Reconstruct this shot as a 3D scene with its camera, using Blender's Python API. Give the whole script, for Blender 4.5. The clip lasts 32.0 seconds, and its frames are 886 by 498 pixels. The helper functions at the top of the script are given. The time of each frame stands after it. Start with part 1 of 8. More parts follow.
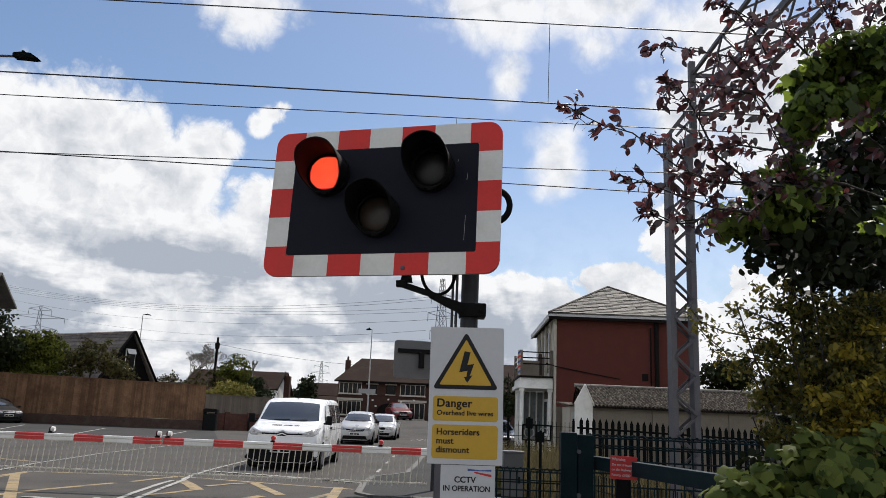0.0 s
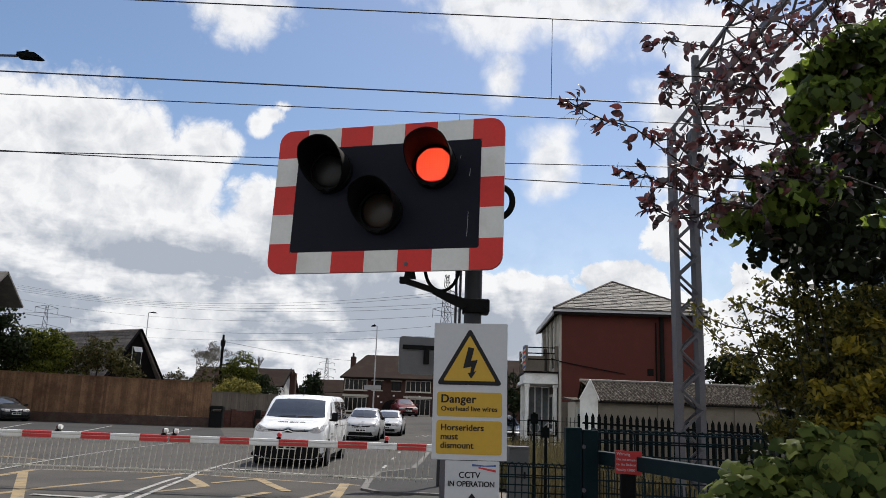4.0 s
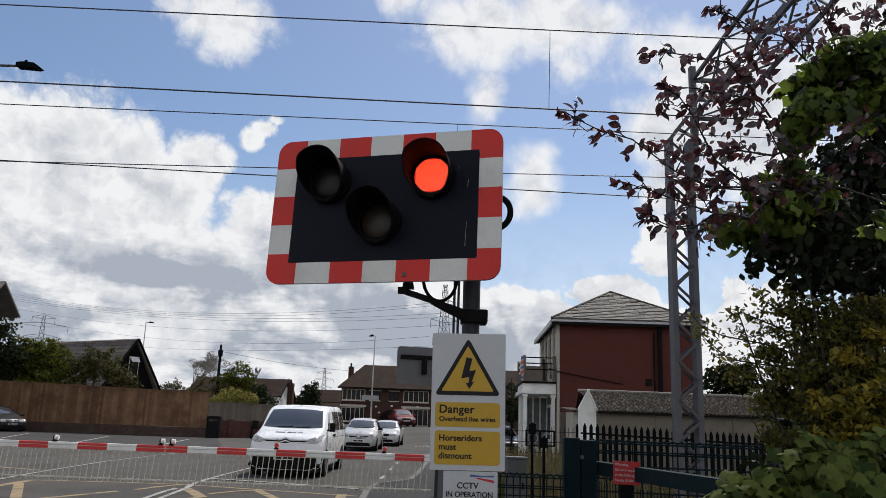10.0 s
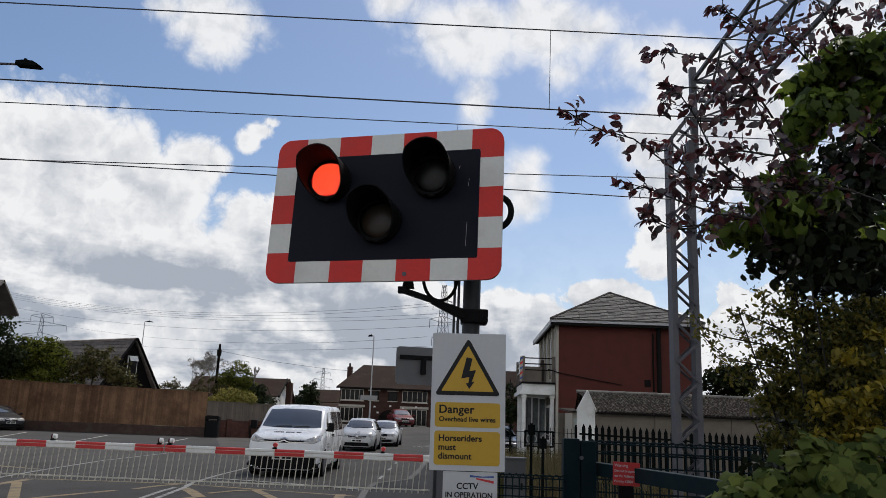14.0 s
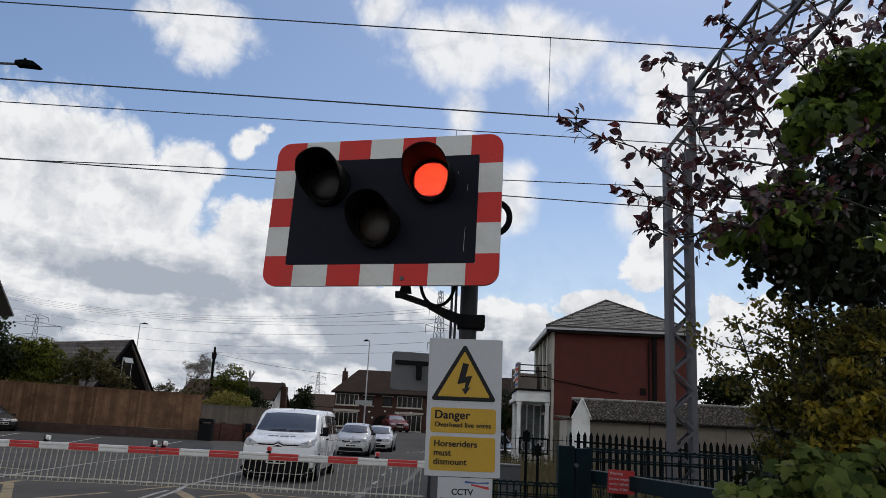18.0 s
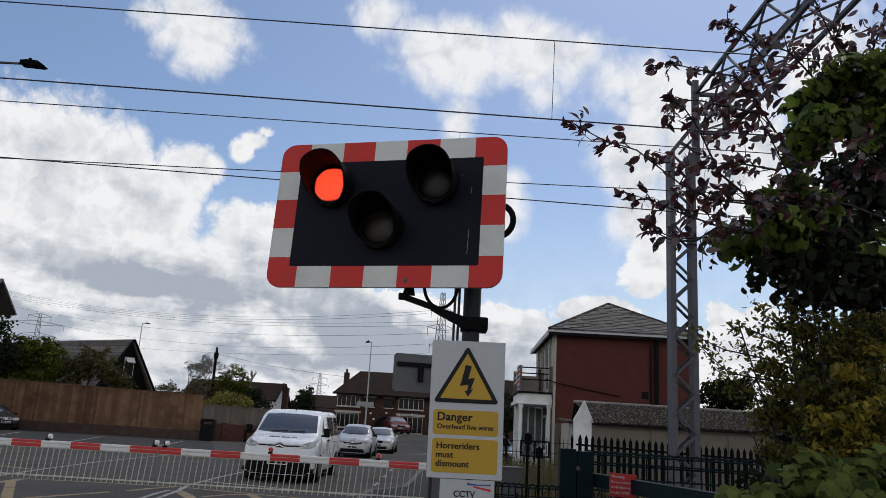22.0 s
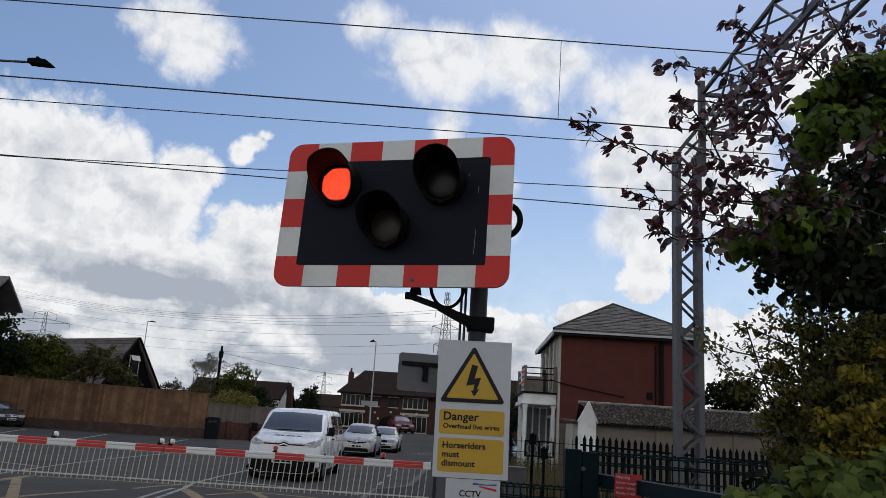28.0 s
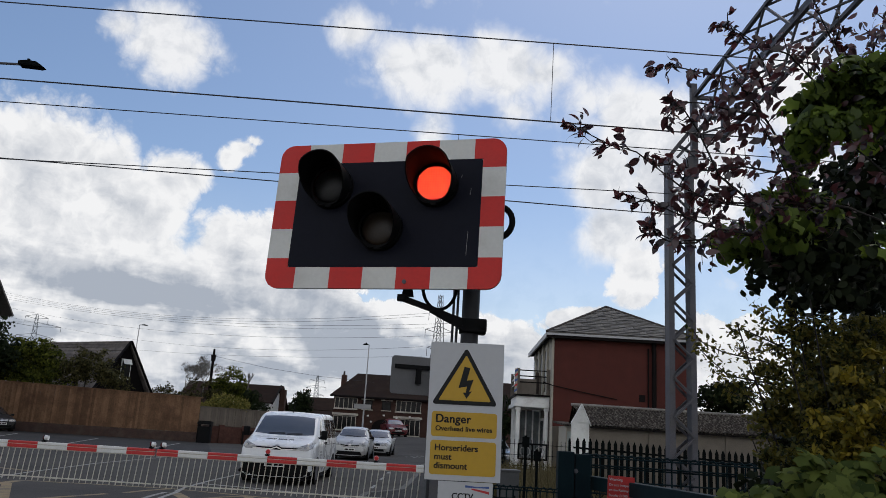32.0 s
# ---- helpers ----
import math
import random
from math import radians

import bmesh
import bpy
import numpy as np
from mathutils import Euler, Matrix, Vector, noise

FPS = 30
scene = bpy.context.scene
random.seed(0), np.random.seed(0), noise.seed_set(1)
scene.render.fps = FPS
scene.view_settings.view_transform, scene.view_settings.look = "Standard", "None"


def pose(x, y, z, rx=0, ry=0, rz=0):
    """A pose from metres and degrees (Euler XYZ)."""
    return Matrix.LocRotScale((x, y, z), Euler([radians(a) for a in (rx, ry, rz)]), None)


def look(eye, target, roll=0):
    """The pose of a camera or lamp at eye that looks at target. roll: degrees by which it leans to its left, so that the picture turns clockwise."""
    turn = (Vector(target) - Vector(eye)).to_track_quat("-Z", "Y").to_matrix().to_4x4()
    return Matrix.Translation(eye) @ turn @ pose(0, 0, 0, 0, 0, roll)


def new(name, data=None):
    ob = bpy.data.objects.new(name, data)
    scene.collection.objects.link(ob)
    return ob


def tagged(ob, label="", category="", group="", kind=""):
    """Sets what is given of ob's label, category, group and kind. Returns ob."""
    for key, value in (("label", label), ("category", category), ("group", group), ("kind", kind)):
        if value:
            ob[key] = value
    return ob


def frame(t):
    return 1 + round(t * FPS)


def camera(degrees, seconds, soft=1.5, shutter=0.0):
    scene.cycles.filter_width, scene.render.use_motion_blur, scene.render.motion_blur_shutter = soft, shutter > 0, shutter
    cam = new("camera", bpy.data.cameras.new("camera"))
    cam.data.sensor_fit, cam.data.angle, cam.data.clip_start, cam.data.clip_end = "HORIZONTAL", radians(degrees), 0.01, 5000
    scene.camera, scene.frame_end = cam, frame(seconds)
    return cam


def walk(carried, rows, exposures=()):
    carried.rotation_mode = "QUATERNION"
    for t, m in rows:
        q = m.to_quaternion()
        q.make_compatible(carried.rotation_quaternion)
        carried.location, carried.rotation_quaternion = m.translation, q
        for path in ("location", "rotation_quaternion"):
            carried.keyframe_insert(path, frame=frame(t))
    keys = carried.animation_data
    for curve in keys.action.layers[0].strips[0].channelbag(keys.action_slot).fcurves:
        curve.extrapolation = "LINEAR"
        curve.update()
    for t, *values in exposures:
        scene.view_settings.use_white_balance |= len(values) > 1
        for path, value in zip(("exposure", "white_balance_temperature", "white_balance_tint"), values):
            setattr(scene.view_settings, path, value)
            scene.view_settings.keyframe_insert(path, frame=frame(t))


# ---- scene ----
from mathutils.bvhtree import BVHTree

cam = camera(60.0, 32.0, soft=0.85)

PATH = [
    (0.0, pose(0.000, 0.008, 1.601, 102.086, -2.306, -0.255)),
    (0.5, pose(-0.001, 0.011, 1.601, 102.056, -2.357, -0.602)),
    (1.0, pose(0.005, 0.018, 1.601, 101.910, -2.114, -0.761)),
    (1.5, pose(0.010, 0.018, 1.600, 101.878, -2.023, -0.581)),
    (2.0, pose(0.010, 0.021, 1.601, 102.081, -2.214, -0.626)),
    (2.5, pose(0.010, 0.015, 1.601, 102.243, -2.271, -0.561)),
    (3.0, pose(0.010, 0.015, 1.600, 101.878, -2.212, -0.154)),
    (3.5, pose(0.007, 0.009, 1.601, 101.756, -2.006, 0.105)),
    (5.5, pose(0.010, -0.012, 1.601, 101.892, -2.131, 0.315)),
    (6.0, pose(0.011, -0.007, 1.599, 101.818, -2.204, 0.335)),
    (6.5, pose(0.011, -0.005, 1.599, 101.758, -2.170, 0.336)),
    (7.0, pose(0.011, -0.004, 1.600, 101.851, -2.193, 0.424)),
    (7.5, pose(0.008, -0.010, 1.600, 101.910, -2.094, 0.359)),
    (8.0, pose(0.004, -0.011, 1.601, 102.174, -2.341, 0.166)),
    (8.5, pose(0.005, -0.009, 1.600, 103.020, -2.244, -0.085)),
    (9.0, pose(0.006, -0.015, 1.600, 102.790, -2.174, 0.047)),
    (9.5, pose(0.007, -0.011, 1.601, 102.745, -2.029, -0.061)),
    (10.0, pose(0.006, -0.011, 1.601, 102.516, -1.991, 0.005)),
    (10.5, pose(0.003, -0.011, 1.599, 102.344, -2.149, -0.116)),
    (11.0, pose(0.001, -0.012, 1.600, 102.607, -2.173, -0.112)),
    (11.5, pose(0.000, -0.013, 1.598, 102.535, -2.143, 0.098)),
    (12.0, pose(-0.003, -0.005, 1.599, 102.483, -2.081, -0.079)),
    (12.5, pose(-0.002, -0.006, 1.597, 102.438, -2.026, -0.013)),
    (13.0, pose(0.000, -0.000, 1.600, 102.400, -1.900, 0.000)),
    (13.5, pose(0.000, 0.005, 1.601, 102.438, -2.033, -0.063)),
    (14.0, pose(-0.000, 0.004, 1.600, 102.542, -2.189, -0.101)),
    (14.5, pose(-0.001, 0.001, 1.600, 102.408, -1.931, -0.085)),
    (16.5, pose(-0.005, 0.006, 1.600, 103.129, -2.777, -0.200)),
    (17.0, pose(-0.003, 0.003, 1.600, 103.435, -2.907, -0.436)),
    (17.5, pose(-0.004, 0.002, 1.600, 103.254, -2.810, -0.538)),
    (18.0, pose(-0.005, 0.006, 1.597, 102.985, -2.879, -0.497)),
    (18.5, pose(-0.005, 0.012, 1.598, 103.058, -3.004, -0.631)),
    (19.0, pose(-0.006, 0.004, 1.596, 103.169, -3.014, -0.785)),
    (19.5, pose(-0.004, 0.002, 1.597, 103.009, -2.747, -0.683)),
    (20.0, pose(-0.005, -0.006, 1.600, 103.655, -3.006, -0.900)),
    (20.5, pose(-0.007, 0.005, 1.599, 103.621, -3.181, -0.926)),
    (21.0, pose(-0.003, -0.001, 1.598, 103.737, -3.251, -0.977)),
    (21.5, pose(-0.007, -0.003, 1.598, 103.444, -3.390, -0.899)),
    (22.0, pose(-0.011, -0.002, 1.596, 103.125, -3.300, -0.408)),
    (22.5, pose(-0.013, -0.006, 1.593, 102.689, -3.222, -0.016)),
    (23.0, pose(-0.015, -0.004, 1.593, 102.237, -3.235, 0.468)),
    (23.5, pose(-0.014, 0.001, 1.593, 102.461, -3.263, 0.352)),
    (24.0, pose(-0.015, -0.004, 1.595, 102.599, -3.325, -0.122)),
    (24.5, pose(-0.016, 0.002, 1.595, 102.495, -3.112, 0.001)),
    (25.0, pose(-0.016, 0.000, 1.594, 102.545, -3.164, 0.025)),
    (25.5, pose(-0.015, -0.001, 1.595, 102.656, -3.143, -0.097)),
    (27.5, pose(-0.021, -0.001, 1.594, 102.992, -3.608, -0.190)),
    (28.0, pose(-0.021, -0.004, 1.595, 103.083, -3.625, -0.114)),
    (28.5, pose(-0.021, -0.002, 1.595, 103.142, -3.594, -0.291)),
    (29.0, pose(-0.022, 0.011, 1.595, 103.265, -3.667, -0.352)),
    (29.5, pose(-0.020, -0.002, 1.594, 103.251, -3.683, -0.515)),
    (30.0, pose(-0.019, 0.002, 1.593, 103.152, -3.669, -0.518)),
    (30.5, pose(-0.018, 0.005, 1.595, 103.049, -3.536, -0.419)),
    (31.0, pose(-0.017, 0.006, 1.594, 103.099, -3.397, -0.623)),
    (31.5, pose(-0.017, 0.012, 1.595, 103.196, -3.502, -0.608)),
    (32.0, pose(-0.016, 0.008, 1.592, 103.333, -3.461, -0.606)),
]
walk(cam, PATH, exposures=[(0.0, 0.12, 6500, 10), (7.0, 0.06, 6500, 10), (13.0, 0.0, 6500, 10), (32.0, 0.03, 6500, 10)])


# ---- world, sun ----
SUN_AZ, SUN_EL = 24.0, 57.0        # degrees right of straight ahead, and above the horizon


def sky_world():
    w = bpy.data.worlds.new("sky")
    w.use_nodes = True
    scene.world = w
    nt = w.node_tree
    nt.nodes.clear()
    sky = nt.nodes.new("ShaderNodeTexSky")
    sky.sky_type, sky.sun_disc = "NISHITA", False
    sky.sun_elevation, sky.sun_rotation = radians(SUN_EL), radians(SUN_AZ)
    sky.air_density, sky.dust_density, sky.ozone_density = 1.0, 0.85, 3.5
    bg = nt.nodes.new("ShaderNodeBackground")
    bg.inputs["Strength"].default_value = 0.110
    out = nt.nodes.new("ShaderNodeOutputWorld")
    nt.links.new(sky.outputs[0], bg.inputs[0])
    nt.links.new(bg.outputs[0], out.inputs[0])


sky_world()
sun = new("sun", bpy.data.lights.new("sun", "SUN"))
sun.data.energy, sun.data.angle, sun.data.color = 5.0, radians(0.55), (1.0, 0.94, 0.85)
_d = Vector((math.sin(radians(SUN_AZ)) * math.cos(radians(SUN_EL)), math.cos(radians(SUN_AZ)) * math.cos(radians(SUN_EL)), math.sin(radians(SUN_EL))))
sun.matrix_world = look(_d * 60, (0, 0, 0))
scene.view_settings.exposure = 0.0


# ---- building helpers ----
def part(name, bm, material, parent=None, label="", smooth=False):
    """Links a bmesh as one mesh object, under a thing where one is given."""
    me = bpy.data.meshes.new(name)
    bmesh.ops.recalc_face_normals(bm, faces=bm.faces)
    bm.to_mesh(me)
    bm.free()
    if smooth:
        me.polygons.foreach_set("use_smooth", [True] * len(me.polygons))
        me.set_sharp_from_angle(angle=radians(38))
    for m in (material if isinstance(material, (list, tuple)) else [material]):
        me.materials.append(m)
    ob = new(name, me)
    if parent is not None:
        ob.parent = parent
    if label:
        tagged(ob, label)
    return ob


def thing(name, m, label, category, group="", kind=""):
    ob = new(name)
    ob.empty_display_size = 0.2
    ob.matrix_basis = m
    return tagged(ob, label, category, group, kind)


def B():
    return bmesh.new()


def box(bm, x0, x1, y0, y1, z0, z1, bevel=0.0, mi=0):
    vs = [bm.verts.new((x, y, z)) for x in (x0, x1) for y in (y0, y1) for z in (z0, z1)]
    fs = [bm.faces.new([vs[i] for i in q]) for q in ((0, 1, 3, 2), (4, 6, 7, 5), (0, 4, 5, 1), (2, 3, 7, 6), (0, 2, 6, 4), (1, 5, 7, 3))]
    if bevel:
        es = {e for f in fs for e in f.edges}
        r = bmesh.ops.bevel(bm, geom=list(es), offset=bevel, segments=2, affect="EDGES", profile=0.6)
        fs = r["faces"]
    for f in fs:
        f.material_index = mi
    return bm


def rod(bm, p, q, r, r2=None, seg=10, cap=True, mi=0):
    """A round bar from p to q."""
    p, q = Vector(p), Vector(q)
    r2 = r if r2 is None else r2
    d = (q - p).normalized()
    a = d.orthogonal().normalized()
    b = d.cross(a)
    rings = []
    for c, rr in ((p, r), (q, r2)):
        rings.append([bm.verts.new(c + (a * math.cos(2 * math.pi * i / seg) + b * math.sin(2 * math.pi * i / seg)) * rr) for i in range(seg)])
    for i in range(seg):
        f = bm.faces.new((rings[0][i], rings[0][(i + 1) % seg], rings[1][(i + 1) % seg], rings[1][i]))
        f.material_index = mi
    if cap:
        bm.faces.new(rings[0][::-1]).material_index = mi
        bm.faces.new(rings[1]).material_index = mi
    return bm


def tube(bm, pts, r, seg=8, taper=None):
    """A round bar along points."""
    pts = [Vector(p) for p in pts]
    n = len(pts)
    rings, a = [], None
    for i, p in enumerate(pts):
        d = (pts[min(i + 1, n - 1)] - pts[max(i - 1, 0)]).normalized()
        a = d.orthogonal().normalized() if a is None else (a - d * a.dot(d)).normalized()
        b = d.cross(a)
        rr = r if taper is None else r + (taper - r) * i / (n - 1)
        rings.append([bm.verts.new(p + (a * math.cos(2 * math.pi * k / seg) + b * math.sin(2 * math.pi * k / seg)) * rr) for k in range(seg)])
    for i in range(n - 1):
        for k in range(seg):
            bm.faces.new((rings[i][k], rings[i][(k + 1) % seg], rings[i + 1][(k + 1) % seg], rings[i + 1][k]))
    bm.faces.new(rings[0][::-1])
    bm.faces.new(rings[-1])
    return bm


def bar(bm, p, q, w, h, up=(0, 0, 1)):
    """A square bar from p to q, w wide and h high."""
    p, q = Vector(p), Vector(q)
    d = (q - p).normalized()
    s = d.cross(Vector(up))
    s = s.normalized() if s.length > 1e-4 else d.orthogonal().normalized()
    u = s.cross(d)
    r = [[bm.verts.new(c + s * (w / 2 * i) + u * (h / 2 * j)) for i, j in ((-1, -1), (1, -1), (1, 1), (-1, 1))] for c in (p, q)]
    for i in range(4):
        bm.faces.new((r[0][i], r[0][(i + 1) % 4], r[1][(i + 1) % 4], r[1][i]))
    bm.faces.new(r[0][::-1])
    bm.faces.new(r[1])
    return bm


def prism(bm, poly, a, b, axis="y", mi=0):
    """A polygon of (u, v), pushed from a to b along an axis: (u, v) are the other two axes in order."""
    def at(u, v, w):
        return {"x": (w, u, v), "y": (u, w, v), "z": (u, v, w)}[axis]
    lo = [bm.verts.new(at(u, v, a)) for u, v in poly]
    hi = [bm.verts.new(at(u, v, b)) for u, v in poly]
    n = len(poly)
    fs = [bm.faces.new((lo[i], lo[(i + 1) % n], hi[(i + 1) % n], hi[i])) for i in range(n)]
    fs += [bm.faces.new(lo[::-1]), bm.faces.new(hi)]
    for f in fs:
        f.material_index = mi
    return bm


def rounded(w, h, r, n=5, cx=0.0, cy=0.0):
    """The outline of a rectangle with round corners."""
    out = []
    for sx, sy, a0 in ((1, 1, 0), (-1, 1, 90), (-1, -1, 180), (1, -1, 270)):
        for i in range(n + 1):
            a = radians(a0 + 90 * i / n)
            out.append((cx + sx * (w / 2 - r) + r * math.cos(a), cy + sy * (h / 2 - r) + r * math.sin(a)))
    return out


def circle(r, n=24, cx=0.0, cy=0.0):
    return [(cx + r * math.cos(2 * math.pi * i / n), cy + r * math.sin(2 * math.pi * i / n)) for i in range(n)]


def letters(name, text, size, x, z, y, material, parent, spacing=1.0, squeeze=1.0, bold=0.008):
    """Raised letters on a plate that faces -y; x is the left end, z the foot of the line."""
    cu = bpy.data.curves.new(name, "FONT")
    cu.body, cu.size, cu.extrude, cu.space_character, cu.offset = text, size, 0.0006, spacing, size * bold
    ob = new(name, cu)
    dg = bpy.context.evaluated_depsgraph_get()
    me = bpy.data.meshes.new_from_object(ob.evaluated_get(dg))
    bpy.data.objects.remove(ob)
    me.transform(pose(x, y, z, 90) @ Matrix.Diagonal((squeeze, 1, 1, 1)))
    # a second impression beside the first makes the strokes heavier
    bm = bmesh.new()
    bm.from_mesh(me)
    again = bmesh.ops.duplicate(bm, geom=bm.verts[:] + bm.edges[:] + bm.faces[:])["geom"]
    bmesh.ops.translate(bm, verts=[g for g in again if isinstance(g, bmesh.types.BMVert)], vec=(size * 0.022, -0.0003, 0))
    bm.to_mesh(me)
    bm.free()
    me.materials.clear()
    me.materials.append(material)
    out = new(name, me)
    out.parent = parent
    return out


# ---- materials ----
def mat(name, c, rough=0.6, metal=0.0, scale=6.0, vary=0.12, fine=60.0, bump=0.15, rand=0.0, stain=None, stain_amt=0.3, stain_scale=1.2, spec=0.5, coat=0.0, dist=0.004):
    """A surface with grain at two scales, stains with a shape of their own, and a fine relief."""
    m = bpy.data.materials.new(name)
    m.use_nodes = True
    nt = m.node_tree
    N, Lk = nt.nodes, nt.links
    bs = N["Principled BSDF"]
    co = N.new("ShaderNodeTexCoord").outputs["Object"]
    n1, n2 = N.new("ShaderNodeTexNoise"), N.new("ShaderNodeTexNoise")
    for n, s, d in ((n1, scale, 5), (n2, fine, 3)):
        n.inputs["Scale"].default_value, n.inputs["Detail"].default_value = s, d
        Lk.new(co, n.inputs["Vector"])
    add = N.new("ShaderNodeMath")
    add.operation = "ADD"
    Lk.new(n1.outputs[0], add.inputs[0])
    Lk.new(n2.outputs[0], add.inputs[1])
    mr = N.new("ShaderNodeMapRange")
    mr.inputs["From Min"].default_value, mr.inputs["From Max"].default_value = 0.6, 1.4
    mr.inputs["To Min"].default_value, mr.inputs["To Max"].default_value = 1 - vary, 1 + vary
    Lk.new(add.outputs[0], mr.inputs["Value"])
    val = mr.outputs[0]
    if rand:
        oi = N.new("ShaderNodeObjectInfo")
        r2 = N.new("ShaderNodeMapRange")
        r2.inputs["To Min"].default_value, r2.inputs["To Max"].default_value = 1 - rand, 1 + rand
        Lk.new(oi.outputs["Random"], r2.inputs["Value"])
        mu = N.new("ShaderNodeMath")
        mu.operation = "MULTIPLY"
        Lk.new(val, mu.inputs[0])
        Lk.new(r2.outputs[0], mu.inputs[1])
        val = mu.outputs[0]
    vm = N.new("ShaderNodeVectorMath")
    vm.operation = "SCALE"
    vm.inputs[0].default_value = c[:3]
    Lk.new(val, vm.inputs["Scale"])
    col = vm.outputs[0]
    if stain is not None:
        ns = N.new("ShaderNodeTexNoise")
        ns.inputs["Scale"].default_value, ns.inputs["Detail"].default_value, ns.inputs["Roughness"].default_value = stain_scale, 6, 0.65
        Lk.new(co, ns.inputs["Vector"])
        rm = N.new("ShaderNodeMapRange")
        rm.inputs["From Min"].default_value, rm.inputs["From Max"].default_value = 0.48, 0.68
        rm.inputs["To Max"].default_value = stain_amt
        Lk.new(ns.outputs[0], rm.inputs["Value"])
        mx = N.new("ShaderNodeMix")
        mx.data_type = "RGBA"
        Lk.new(rm.outputs[0], mx.inputs["Factor"])
        Lk.new(col, mx.inputs["A"])
        mx.inputs["B"].default_value = (*stain, 1)
        col = mx.outputs["Result"]
    Lk.new(col, bs.inputs["Base Color"])
    rr = N.new("ShaderNodeMapRange")
    rr.inputs["From Min"].default_value, rr.inputs["From Max"].default_value = 0.3, 0.7
    rr.inputs["To Min"].default_value, rr.inputs["To Max"].default_value = max(0.02, rough - 0.08), min(1, rough + 0.08)
    Lk.new(n1.outputs[0], rr.inputs["Value"])
    Lk.new(rr.outputs[0], bs.inputs["Roughness"])
    bs.inputs["Metallic"].default_value = metal
    bs.inputs["Specular IOR Level"].default_value = spec
    bs.inputs["Coat Weight"].default_value = coat
    bs.inputs["Coat Roughness"].default_value = 0.05
    if bump:
        bp = N.new("ShaderNodeBump")
        bp.inputs["Strength"].default_value, bp.inputs["Distance"].default_value = bump, dist
        Lk.new(n2.outputs[0], bp.inputs["Height"])
        Lk.new(bp.outputs[0], bs.inputs["Normal"])
    return m


def glow(name, c, strength):
    m = bpy.data.materials.new(name)
    m.use_nodes = True
    bs = m.node_tree.nodes["Principled BSDF"]
    bs.inputs["Base Color"].default_value = (*[v * 0.5 for v in c], 1)
    bs.inputs["Emission Color"].default_value = (*c, 1)
    bs.inputs["Emission Strength"].default_value = strength
    return m


def leaf_mat(name, a, b, rough=0.45, thin=0.35, spec=0.25):
    """Leaves: two tints by leaf, some light comes through."""
    m = bpy.data.materials.new(name)
    m.use_nodes = True
    nt = m.node_tree
    N, Lk = nt.nodes, nt.links
    bs, out = N["Principled BSDF"], N["Material Output"]
    ge = N.new("ShaderNodeNewGeometry")
    mx = N.new("ShaderNodeMix")
    mx.data_type = "RGBA"
    mx.inputs["A"].default_value, mx.inputs["B"].default_value = (*a, 1), (*b, 1)
    Lk.new(ge.outputs["Random Per Island"], mx.inputs["Factor"])
    Lk.new(mx.outputs["Result"], bs.inputs["Base Color"])
    bs.inputs["Roughness"].default_value = rough
    bs.inputs["Specular IOR Level"].default_value = spec
    tr = N.new("ShaderNodeBsdfTranslucent")
    Lk.new(mx.outputs["Result"], tr.inputs["Color"])
    ms = N.new("ShaderNodeMixShader")
    ms.inputs[0].default_value = thin
    Lk.new(bs.outputs[0], ms.inputs[1])
    Lk.new(tr.outputs[0], ms.inputs[2])
    Lk.new(ms.outputs[0], out.inputs["Surface"])
    return m


ASPHALT = mat("asphalt", (0.068, 0.0645, 0.061), 0.92, 0, 1.2, 0.3, 140, 0.6, stain=(0.043, 0.041, 0.040), stain_amt=0.75, stain_scale=0.4, dist=0.006, spec=0.12)
DARK_ASPHALT = mat("dark_asphalt", (0.046, 0.0455, 0.0455), 0.92, 0, 1.0, 0.3, 120, 0.6, stain=(0.030, 0.030, 0.031), stain_amt=0.8, stain_scale=0.35, dist=0.006, spec=0.12)
PAVING = mat("paving", (0.075, 0.072, 0.07), 0.9, 0, 3, 0.2, 90, 0.4, stain=(0.05, 0.048, 0.046), stain_amt=0.5, spec=0.15)
KERB = mat("kerb_stone", (0.10, 0.096, 0.09), 0.85, 0, 8, 0.2, 90, 0.4, rand=0.15)
WHITE_LINE = mat("white_line_paint", (0.30, 0.295, 0.28), 0.8, 0, 5, 0.2, 60, 0.3, stain=(0.10, 0.098, 0.095), stain_amt=0.9, stain_scale=4)
YELLOW_LINE = mat("yellow_line_paint", (0.24, 0.175, 0.085), 0.8, 0, 5, 0.3, 60, 0.3, stain=(0.064, 0.060, 0.056), stain_amt=1.0, stain_scale=3.0)
DRY_GRASS = mat("dry_grass_ground", (0.095, 0.085, 0.045), 0.95, 0, 2.5, 0.35, 50, 0.8, stain=(0.06, 0.08, 0.03), stain_amt=0.7, stain_scale=1.5, dist=0.02)
BALLAST = mat("ballast", (0.16, 0.14, 0.12), 0.95, 0, 9, 0.45, 30, 1.0, dist=0.04)
FAR_GROUND = mat("far_ground", (0.09, 0.10, 0.05), 0.95, 0, 0.05, 0.3, 0.6, 0.3)
RED_PAINT = mat("red_board_paint", (0.60, 0.024, 0.019), 0.48, 0, 5, 0.08, 60, 0.05, stain=(0.46, 0.03, 0.025), stain_amt=0.3, stain_scale=4, spec=0.35)
WHITE_PAINT = mat("white_board_paint", (0.66, 0.66, 0.63), 0.45, 0, 5, 0.06, 60, 0.05, stain=(0.48, 0.46, 0.42), stain_amt=0.5, stain_scale=4)
